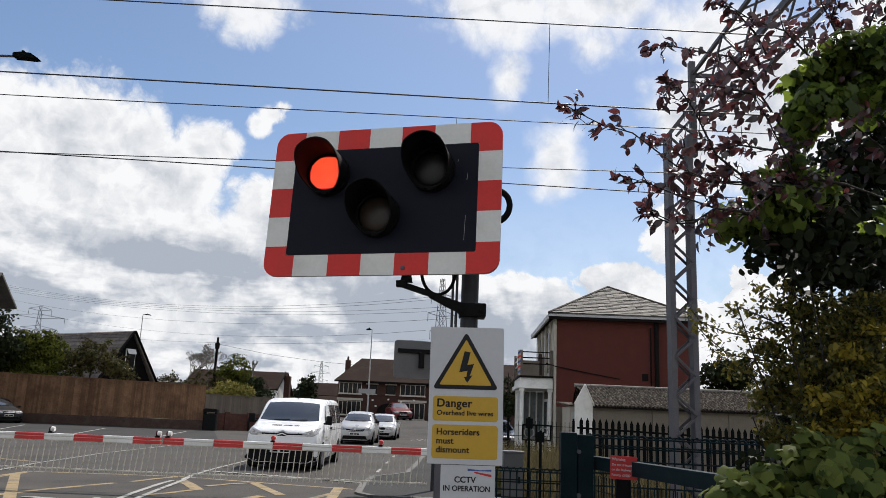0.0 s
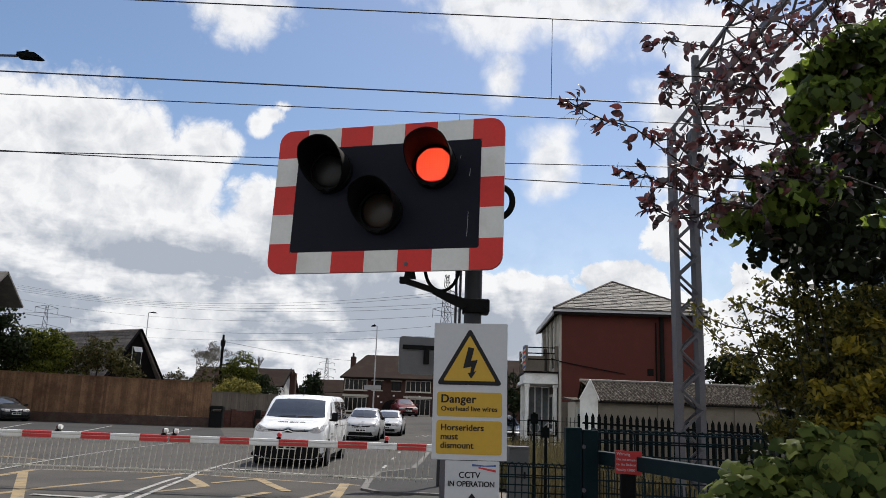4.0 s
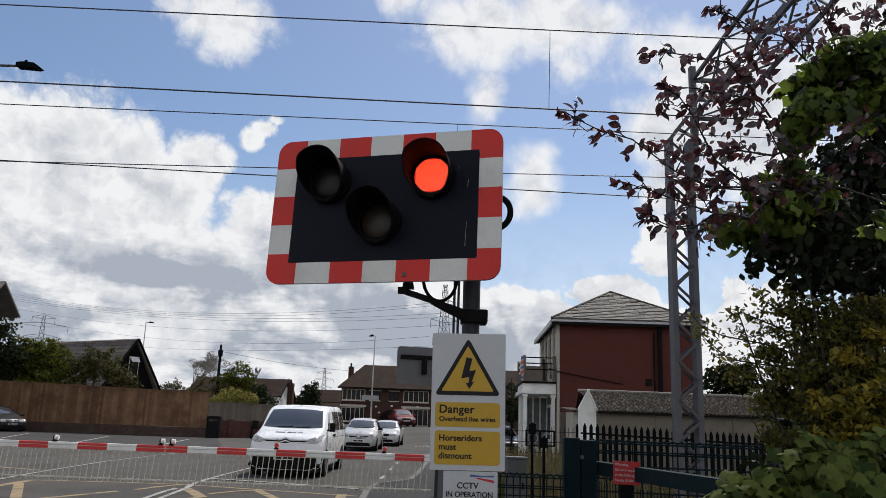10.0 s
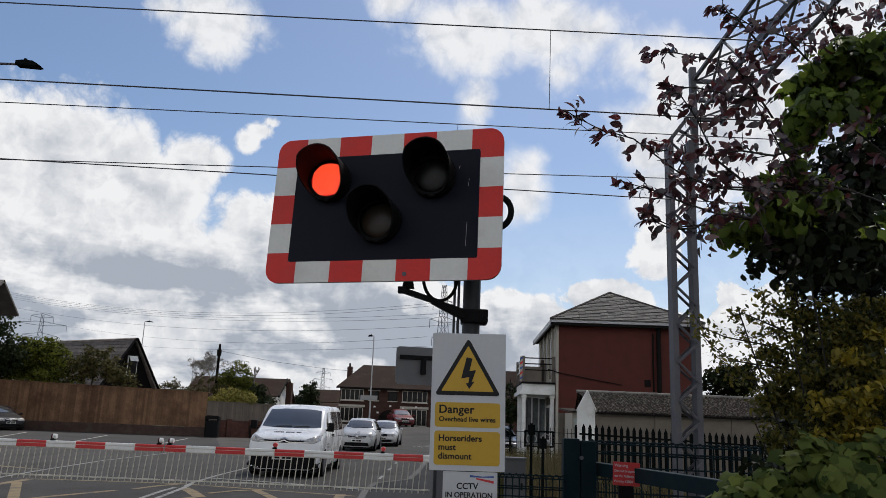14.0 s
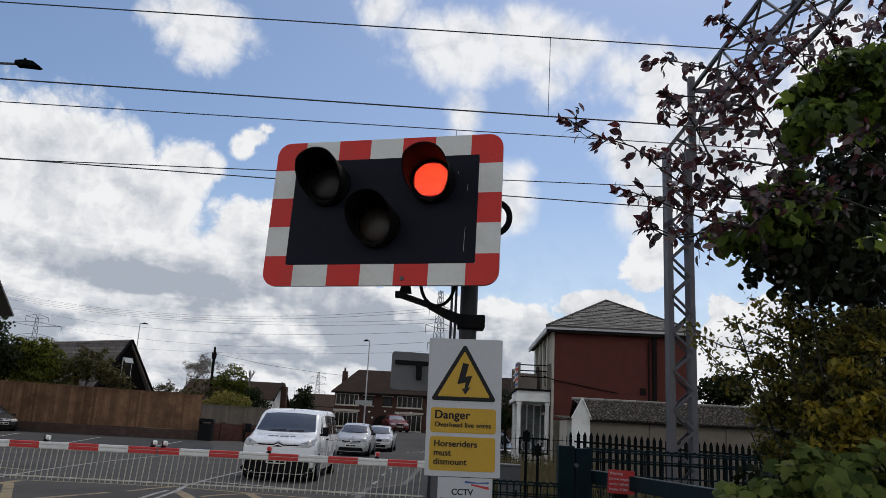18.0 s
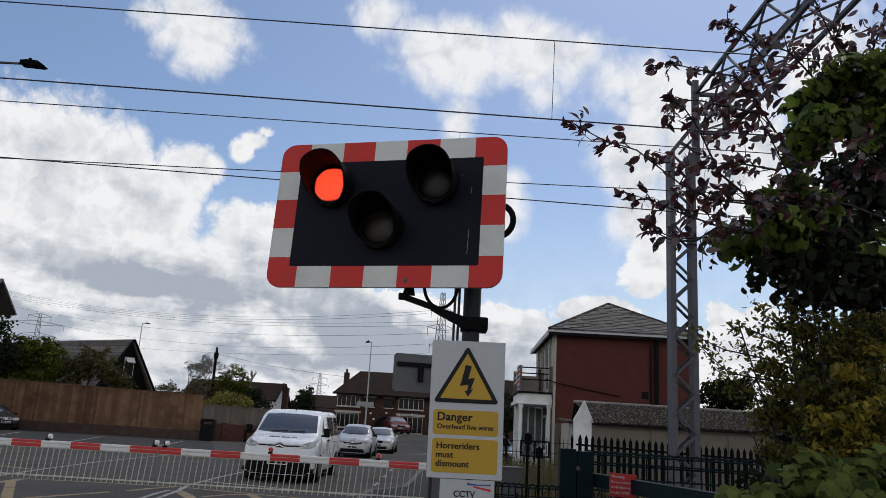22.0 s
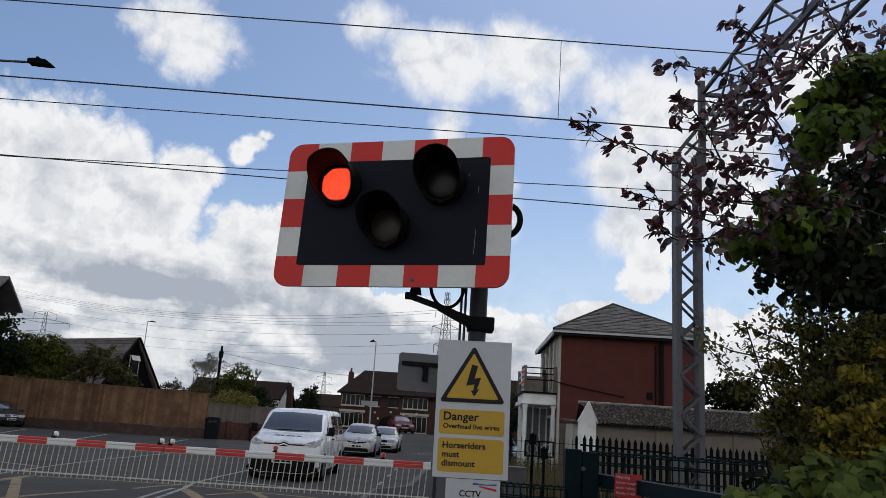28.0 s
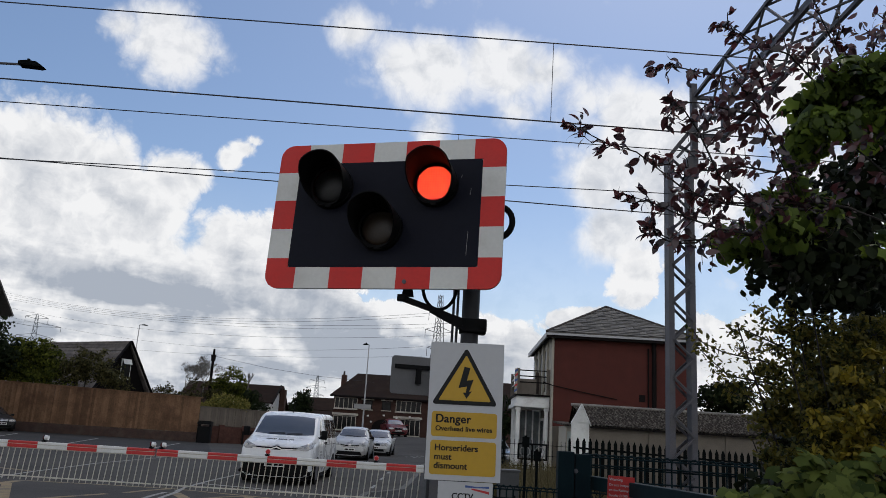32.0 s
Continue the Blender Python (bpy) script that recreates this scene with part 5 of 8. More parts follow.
# brown brick houses along the far road
brick_house = thing("brick_house", pose(-9.2, 70.0, 0.0), "brown brick houses with bay windows and a tiled roof", "house")
BW, BE, BR = 12.6, 4.15, 6.45
bm = B()
box(bm, 0, BW, 0, 9, -0.2, BE)
part("wall", bm, BROWN_BRICK, brick_house)
bm = B()
slab(bm, [(-0.3, -0.4, BE), (BW + 0.3, -0.4, BE), (BW - 1.2, 4.5, BR), (1.5, 4.5, BR)], 0.1)
slab(bm, [(-0.3, -0.4, BE), (1.5, 4.5, BR), (-0.3, 9.4, BE)], 0.1)
slab(bm, [(BW + 0.3, -0.4, BE), (BW + 0.3, 9.4, BE), (BW - 1.2, 4.5, BR)], 0.1)
slab(bm, [(-0.3, 9.4, BE), (1.5, 4.5, BR), (BW - 1.2, 4.5, BR), (BW + 0.3, 9.4, BE)], 0.1)
part("roof", bm, ROOF_TILE, brick_house, "dark brown tiled roof")
for x in (0.25, 6.4):
    bm = B()
    box(bm, x, x + 0.45, 2.2, 2.9, BE + 0.2, BR + (-0.35 if x < 1 else 0.25), 0.02)
    c = part("chimney", bm, BROWN_BRICK, brick_house)
    bm = B()
    rod(bm, (x + 0.2, 2.5, BR + (-0.35 if x < 1 else 0.25)), (x + 0.2, 2.5, BR + (0.0 if x < 1 else 0.6)), 0.1, 0.08, seg=8)
    part("chimney_pot", bm, RIDGE_TILE, c)
bm = B()
box(bm, -0.3, BW + 0.3, -0.48, -0.38, BE - 0.14, BE)
part("gutter", bm, DARK_WOOD, brick_house)
for x0, x1 in ((0.12, 2.15), (5.6, 7.85), (9.4, 11.4)):
    window(brick_house, x0, x1, 3.0, 3.98, -0.1, 5, False)
    window(brick_house, x0, x1, 1.15 if x0 < 1 else 0.95, 2.38, -0.12, 5, False)
for x0, x1 in ((4.35, 5.15), (2.6, 3.5)):
    window(brick_house, x0, x1, 3.05, 3.85, -0.03, 2, False, DARK_WOOD)
    bm = B()
    box(bm, x0 - 0.12, x1 + 0.12, -0.07, -0.002, 3.87, 3.97)
    part("lintel", bm, FRAME_WHITE, brick_house)
for x0, x1 in ((0.0, 2.3), (5.45, 8.0), (9.25, 11.55)):
    bm = B()
    box(bm, x0, x1, -0.30, -0.002, 2.42, 2.62)
    part("bay_roof", bm, FRAME_WHITE, brick_house, "pale band over the bay window")
bm = B()
prism(bm, [(3.6, 0), (3.6, 1.5)] + [(4.6 - 1.0 * math.cos(radians(180 * i / 10)), 1.5 + 0.75 * math.sin(radians(180 * i / 10))) for i in range(11)] + [(5.6, 1.5), (5.6, 0)], -0.35, -0.02)
part("porch", bm, DARK_WOOD, brick_house, "dark arched porch")
for x, z in ((3.2, 2.5), (3.5, 2.0), (5.75, 2.45), (4.6, 2.6), (6.9, 2.6)):
    bm = B()
    box(bm, x - 0.09, x + 0.09, -0.42, -0.36, z - 0.07, z + 0.07, 0.02)
    part("lamp", bm, WHITE_WOOD, brick_house)

# gabled house behind the brown fence
gable = thing("gabled_house", pose(-24.25, 60.0, 0.0, 0, 0, -33), "low house with a dark boarded gable and a grey tiled roof", "house")
bm = B()
prism(bm, [(0.0, 6.75), (2.35, 2.5), (2.35, 0), (-2.6, 0), (-2.6, 2.5)], 0, 0.2, "x")
g = part("gable_wall", bm, GABLE_WOOD, gable, "dark boarded gable wall")
bm = B()
box(bm, -11, -0.01, -2.5, 2.5, 0, 3.0)
part("wall", bm, BROWN_BRICK, gable)
bm = B()
slab(bm, [(0.55, -3.1, 2.45), (0.4, 0, 6.9), (-11.5, 0, 6.9), (-11.5, -3.1, 2.45)], 0.15)
slab(bm, [(0.55, 2.75, 2.45), (0.4, 0, 6.9), (-11.5, 0, 6.9), (-11.5, 2.75, 2.45)], 0.15)
part("roof", bm, GREY_TILE, gable, "grey tiled roof")
for i in range(16):
    bm = B()
    s0, s1 = i / 16, (i + 1.06) / 16
    slab(bm, [(0.52, -3.1 + 3.1 * s0, 2.5 + 4.45 * s0), (0.42, -3.1 + 3.1 * min(1, s1), 2.46 + 4.45 * min(1, s1)), (-11.5, -3.1 + 3.1 * min(1, s1), 2.46 + 4.45 * min(1, s1)), (-11.5, -3.1 + 3.1 * s0, 2.5 + 4.45 * s0)], 0.03)
    part("tile_course", bm, GREY_TILE, gable)
for s in (-1, 1):
    bm = B()
    bar(bm, (0.6, 2.8 if s > 0 else -3.15, 2.4), (0.45, 0, 6.88), 0.08, 0.28, (1, 0, 0))
    part("barge_board", bm, GABLE_WOOD, gable)
bm = B()
box(bm, 0.2, 0.26, -0.42, 0.42, 3.95, 5.5)
w = part("window", bm, WHITE_WOOD, gable)
bm = B()
box(bm, 0.255, 0.28, -0.37, 0.37, 4.02, 5.44)
part("pane", bm, GLASS, w)
bm = B()
slab(bm, [(0.29, -0.36, 5.46), (0.29, 0.36, 5.46), (0.52, 0.36, 5.12), (0.52, -0.36, 5.12)], 0.03)
part("open_light", bm, WHITE_WOOD, w)


def plain_house(m, w, d, e, r, wall, rf, label, ov=0.3):
    h = thing("house", m, label, "house")
    bm = B()
    box(bm, 0, w, 0, d, 0, e)
    prism(bm, [(0, e + 0.01), (d, e + 0.01), (d / 2, r - 0.05)], 0.02, w - 0.02, "x")
    part("wall", bm, wall, h)
    bm = B()
    slab(bm, [(-0.3, -0.3, e - 0.1), (w + ov, -0.3, e - 0.1), (w + ov, d / 2, r), (-0.3, d / 2, r)], 0.1)
    slab(bm, [(-0.3, d + 0.3, e - 0.1), (w + ov, d + 0.3, e - 0.1), (w + ov, d / 2, r), (-0.3, d / 2, r)], 0.1)
    part("roof", bm, rf, h)
    return h


h = plain_house(pose(-24.6, 75, 0), 8.9, 7, 2.9, 5.0, BROWN_BRICK, ROOF_TILE, "low house with a dark brown roof behind trees")
h = plain_house(pose(-18.3, 70, 0), 3.4, 6, 3.2, 4.75, WHITE_WOOD, ROOF_TILE, "white gabled house with a brown roof")
bm = B()
bar(bm, (3.72, -0.35, 3.05), (3.72, 2.95, 4.72), 0.1, 0.25)
part("barge_board", bm, DARK_WOOD, h)
bm = B()
box(bm, 3.75, 4.25, 2.5, 3.2, 2.2, 4.4)
part("chimney", bm, BROWN_BRICK, h)
for x, w, e, r in ((-14.6, 2.6, 2.0, 3.0), (-36, 6, 2.6, 3.9)):
    plain_house(pose(x, 88, 0), w, 5, e, r, BROWN_BRICK, ROOF_TILE, "small brown house far down the road")
plain_house(pose(-26, 92, 0), 7, 6, 3.0, 4.6, CREAM, SLATE, "pale house far behind the trees")
plain_house(pose(-18.8, 110, 0), 4.4, 6, 3.5, 5.2, BROWN_BRICK, ROOF_TILE, "small brown house far down the road")
plain_house(pose(4.6, 52, 0), 9, 8, 3.2, 5.2, BROWN_BRICK, ROOF_TILE, "brown house behind the red house")

# house at the edge of the view: only its eaves show
edge_house = plain_house(pose(-33.3, 40.0, 0), 7.0, 3.4, 6.6, 8.2, BROWN_BRICK, SLATE, "brown house with a grey roof by the forecourt", 1.95)
bm = B()
box(bm, 6.9, 9.0, -0.42, -0.31, 6.30, 6.48)
part("gutter", bm, DARK_WOOD, edge_house)


# ---- fences ----
def board_fence(name, x0, x1, y0, y1, h0, h1, base, material, label, step=0.15):
    """Close boarding on a low brick wall, from (x0, y0) to (x1, y1)."""
    p, q = Vector((x0, y0, 0)), Vector((x1, y1, 0))
    ln = (q - p).length
    f = thing(name, Matrix.Translation(p) @ pose(0, 0, 0, 0, 0, math.degrees(math.atan2(q.y - p.y, q.x - p.x))), label, "fence")
    n = int(ln / step)
    for i in range(n):
        bm = B()
        h = h0 + (h1 - h0) * i / n + random.uniform(-0.012, 0.012)
        yy = random.uniform(-0.012, 0.012)
        box(bm, i * step + 0.004, (i + 1) * step - 0.004, yy - 0.012, yy + 0.012, base, h)
        part("board", bm, material, f)
    bm = B()
    prism(bm, [(0, h0 - 0.02), (ln, h1 - 0.02), (ln, h1 + 0.05), (0, h0 + 0.05)], -0.05, 0.03)
    part("cap_rail", bm, material, f)
    for i in range(int(ln / 2.4) + 1):
        bm = B()
        x = min(i * 2.4, ln - 0.1)
        box(bm, x, x + 0.12, -0.05, -0.014, base - 0.05, h0 + (h1 - h0) * x / ln)
        part("fence_post", bm, material, f)
    bm = B()
    box(bm, 0, ln, -0.08, 0.1, -0.3, base - 0.01)
    part("brick_base", bm, BRICK_BASE, f, "low dark brick wall under the fence")
    return f


board_fence("brown_fence", -36.0, -14.6, 49.0, 49.0, 3.16, 2.68, 0.58, WOOD_FENCE, "tall brown close-boarded fence on a low brick wall")
board_fence("grey_fence", -14.75, -9.2, 49.25, 54.0, 2.15, 2.1, 0.95, GREY_WOOD, "weathered grey boarded fence on a brick wall")
low_wall = thing("garden_wall", pose(-14.3, 48.9, 0, 0, 0, 38), "low dark brick garden wall with rails", "wall")
bm = B()
box(bm, 0, 6.5, 0, 0.2, 0, 1.0)
part("brickwork", bm, GARDEN_BRICK, low_wall)
bm = B()
box(bm, -0.03, 6.53, -0.03, 0.23, 1.001, 1.05)
part("coping", bm, BRICK_BASE, low_wall)
for i in range(4):
    bm = B()
    box(bm, 1.0 + i * 1.5, 1.32 + i * 1.5, -0.10, -0.002, 0, 1.12)
    part("pier", bm, GARDEN_BRICK, low_wall)
for i in range(3):
    bm = B()
    box(bm, 2.2 + i * 1.6, 2.3 + i * 1.6, -0.9, -0.8, 0, 0.8)
    bar(bm, (2.25 + i * 1.6, -0.85, 0.78), (3.6 + i * 1.6, -0.85, 0.82), 0.06, 0.06)
    part("hoop_rail", bm, DARK_WOOD, low_wall)

# palisade along the railway
pal = thing("palisade_fence", pose(2.9, 16.5, 0, 0, 0, 0), "dark steel palisade fence with pointed pales beyond the mast", "fence")
for i in range(53):
    bm = B()
    x = 0.08 + i * 0.132
    h = 1.64 - 0.028 * x
    prism(bm, [(x - 0.036, 0.1), (x + 0.036, 0.1), (x + 0.036, h - 0.09), (x, h), (x - 0.036, h - 0.09)], -0.006, 0.006)
    part("pale", bm, DARK_FENCE, pal)
for z in (0.4, 1.42):
    bm = B()
    bar(bm, (0, 0.03, z), (7.0, 0.03, z - 0.2), 0.05, 0.04)
    part("rail", bm, DARK_FENCE, pal)


def mesh_panel(parent, x0, x1, z0, z1, material, pitch=0.05, r=0.0038, lines=5, loop=True):
    """A wire panel with looped top, in the plane y = 0."""
    n = int((x1 - x0) / pitch)
    bm = B()
    for i in range(n + 1):
        x = x0 + i * pitch
        if loop:
            tube(bm, [(x, 0, z0), (x, 0, z1 - 0.05), (x + 0.008, -0.02, z1 - 0.012), (x + pitch * 0.5, -0.045, z1), (x + pitch * 0.9, -0.05, z1 - 0.03), (x + pitch * 0.95, -0.03, z1 - 0.10)], r, 5)
        else:
            rod(bm, (x, 0, z0), (x, 0, z1), r, seg=5, cap=False)
    ob = part("wire_mesh", bm, material, parent, "welded wire panel")
    if loop:
        for yy, zz in ((-0.022, z1 - 0.012), (-0.050, z1 - 0.032), (-0.030, z1 - 0.10)):
            bm = B()
            rod(bm, (x0, yy, zz), (x1, yy, zz), r * 1.1, seg=5)
            part("roll_top_wire", bm, material, parent)
    for k in range(lines):
        z = z0 + (z1 - 0.12 - z0) * k / (lines - 1)
        bm = B()
        rod(bm, (x0, 0.006, z), (x1, 0.006, z), r * 1.1, seg=5)
        part("cross_wire", bm, material, parent)
    return ob


# green gate beside the post and the fence behind it
gate = thing("green_gate", pose(1.0, 6.5, 0.10), "dark green steel gate with a wire panel by the railway", "gate")
bm = B()
box(bm, 0.0, 0.13, -0.06, 0.06, 0.0, 1.39, 0.006)
part("gate_post", bm, GREEN_FENCE, gate, "thick dark green gate post")
bm = B()
box(bm, 0.14, 0.265, -0.05, 0.05, 0.0, 1.375, 0.006)
part("gate_stile", bm, GREEN_FENCE, gate)
for z in (0.9, 1.24):
    bm = B()
    rod(bm, (0.145, -0.06, z), (0.145, -0.045, z), 0.018, seg=8)
    part("hinge_bolt", bm, GALV, gate)
leaf = thing("gate_leaf", pose(1.30, 6.62, 0.10, 0, 0, -76), "dark green gate leaf with rails and wire infill", "gate")
for z0, z1 in ((1.10, 1.205), (0.74, 0.82), (0.05, 0.15)):
    bm = B()
    box(bm, 0.0, 2.3, -0.04, 0.04, z0, z1, 0.005)
    part("gate_rail", bm, GREEN_FENCE, leaf)
bm = B()
box(bm, 2.22, 2.30, -0.035, 0.035, 0.171, 1.009)
part("gate_stile", bm, GREEN_FENCE, leaf)
mesh_panel(leaf, 0.04, 2.2, 0.17, 1.05, GREEN_FENCE, 0.05, 0.004, 4, False)
red_notice = thing("trespass_notice", pose(1.38, 5.90, 1.26, 0, 1.5, -4), "small red warning notice with white lettering on the gate", "sign")
bm = B()
prism(bm, rounded(0.196, 0.168, 0.008, 3), 0.0, 0.004)
part("plate", bm, SIGN_RED, red_notice)
letters("notice_words", "Warning", 0.028, -0.088, 0.050, -0.001, SIGN_WHITE, red_notice)
letters("notice_words", "Do not trespass", 0.024, -0.088, 0.012, -0.001, SIGN_WHITE, red_notice)
letters("notice_words", "on the Railway", 0.024, -0.088, -0.024, -0.001, SIGN_WHITE, red_notice)
letters("notice_words", "Penalty \u00a31000", 0.024, -0.088, -0.062, -0.001, SIGN_WHITE, red_notice)
bm = B()
box(bm, -0.05, 0.05, 0.006, 0.05, -1.02, 0.06)
part("stake", bm, BLACK_MATT, red_notice)

near_mesh = thing("mesh_fence", pose(0.50, 6.5, 0.10, 0, 0, -3), "dark green looped wire fence beside the signal post", "fence")
mesh_panel(near_mesh, -0.12, 0.50, 0.02, 1.10, GREEN_FENCE, 0.054, 0.0050, 17)
side_mesh = thing("mesh_fence", pose(1.34, 7.2, 0.0, 0, 0, -9), "dark green looped wire fence behind the gate", "fence")
mesh_panel(side_mesh, 0.0, 2.4, 0.02, 1.475, GREEN_FENCE, 0.078, 0.0070, 13)
for x in (0.0, 2.4):
    bm = B()
    box(bm, x - 0.03, x + 0.03, 0.02, 0.08, 0, 1.42)
    part("fence_post", bm, GREEN_FENCE, side_mesh)

# grey mesh fence and a board by the red house
far_mesh = thing("mesh_fence", pose(0.2, 20.5, 0.05, 0, 0, 0), "tall grey wire fence before the veranda", "fence")
mesh_panel(far_mesh, 0.0, 3.3, 0.0, 1.45, DARK_FENCE, 0.11, 0.006, 6, False)
for x in (0.0, 1.6, 3.3):
    bm = B()
    box(bm, x - 0.03, x + 0.03, -0.03, 0.03, 0, 1.5)
    part("fence_post", bm, DARK_FENCE, far_mesh)
iron = thing("iron_panel", pose(2.55, 24.0, 0.0), "black framed iron panel with scrollwork by the veranda", "gate panel")
bm = B()
for a, b in (((0, 0, 0.92), (0.85, 0, 0.92)), ((0, 0, 1.36), (0.85, 0, 1.36)), ((0, 0, 0.9), (0, 0, 1.38)), ((0.85, 0, 0.9), (0.85, 0, 1.38)), ((0.42, 0, 0.05), (0.42, 0, 1.38)), ((0.1, 0, 0.05), (0.1, 0, 0.92))):
    bar(bm, a, b, 0.05, 0.05, (0, 1, 0))
part("frame", bm, BLACK_MATT, iron)
for cx in (0.2, 0.64):
    bm = B()
    tube(bm, [(cx + 0.15 * math.cos(t), 0, 1.14 + 0.15 * math.sin(t)) for t in [2 * math.pi * i / 16 for i in range(17)]], 0.015, 6)
    part("scroll", bm, GUTTER, iron)
for x, y, h in ((1.42, 11.0, 1.42), (1.28, 11.2, 1.60)):
    p = thing("stake_post", pose(x, y, 0), "thin dark steel post beside the track", "post", "track posts")
    bm = B()
    box(bm, -0.018, 0.018, -0.015, 0.015, 0, h)
    part("shaft", bm, DARK_FENCE, p)
    bm = B()
    box(bm, -0.05, 0.05, -0.03, -0.021, h - 0.16, h - 0.02)
    part("tag", bm, DARK_FENCE, p)

cab = thing("trackside_cabinet", pose(1.02, 12.2, 0.0, 0, 0, 4), "small dull grey cabinet beside the track", "cabinet")
bm = B()
box(bm, 0.0, 0.30, 0.0, 0.25, 0.0, 1.04, 0.01)
part("body", bm, CABINET, cab)
bm = B()
box(bm, -0.015, 0.315, -0.015, 0.265, 1.041, 1.075, 0.008)
part("lid", bm, CABINET, cab)
bm = B()
box(bm, 0.22, 0.25, -0.02, -0.001, 0.6, 0.7, 0.004)
part("handle", bm, BLACK_MATT, cab)


# ---- vehicles ----
def wheel(parent, x, y, r, w):
    bm = B()
    rod(bm, (x - w / 2, y, r), (x + w / 2, y, r), r, seg=24)
    t = part("wheel", bm, RUBBER, parent, "black tyre", smooth=True)
    for s in (-1, 1):
        bm = B()
        rod(bm, (x + s * w / 2, y, r), (x + s * (w / 2 + 0.012), y, r), r * 0.66, seg=20)
        part("rim", bm, GALV, t)


def smooth_rows(rows, k=5):
    """Stations filled in along a smooth curve (monotone between neighbours)."""
    rows = [np.array(r, float) for r in rows]
    out = []
    for i in range(len(rows) - 1):
        p1, p2 = rows[i], rows[i + 1]
        h = p2[0] - p1[0]

        def slope(j):
            if j <= 0 or j >= len(rows) - 1:
                j = min(max(j, 0), len(rows) - 2)
                return (rows[j + 1] - rows[j]) / (rows[j + 1][0] - rows[j][0])
            d0 = (rows[j] - rows[j - 1]) / (rows[j][0] - rows[j - 1][0])
            d1 = (rows[j + 1] - rows[j]) / (rows[j + 1][0] - rows[j][0])
            return np.where(d0 * d1 > 0, 2 * d0 * d1 / (d0 + d1 + np.where(d0 + d1 == 0, 1e-9, 0)), 0.0)
        m1, m2 = slope(i) * h, slope(i + 1) * h
        for q in range(k):
            t = q / k
            v = (2 * t ** 3 - 3 * t ** 2 + 1) * p1 + (t ** 3 - 2 * t ** 2 + t) * m1 + (-2 * t ** 3 + 3 * t ** 2) * p2 + (t ** 3 - t ** 2) * m2
            v[0] = p1[0] + h * t
            out.append(v)
    out.append(rows[-1])
    return out


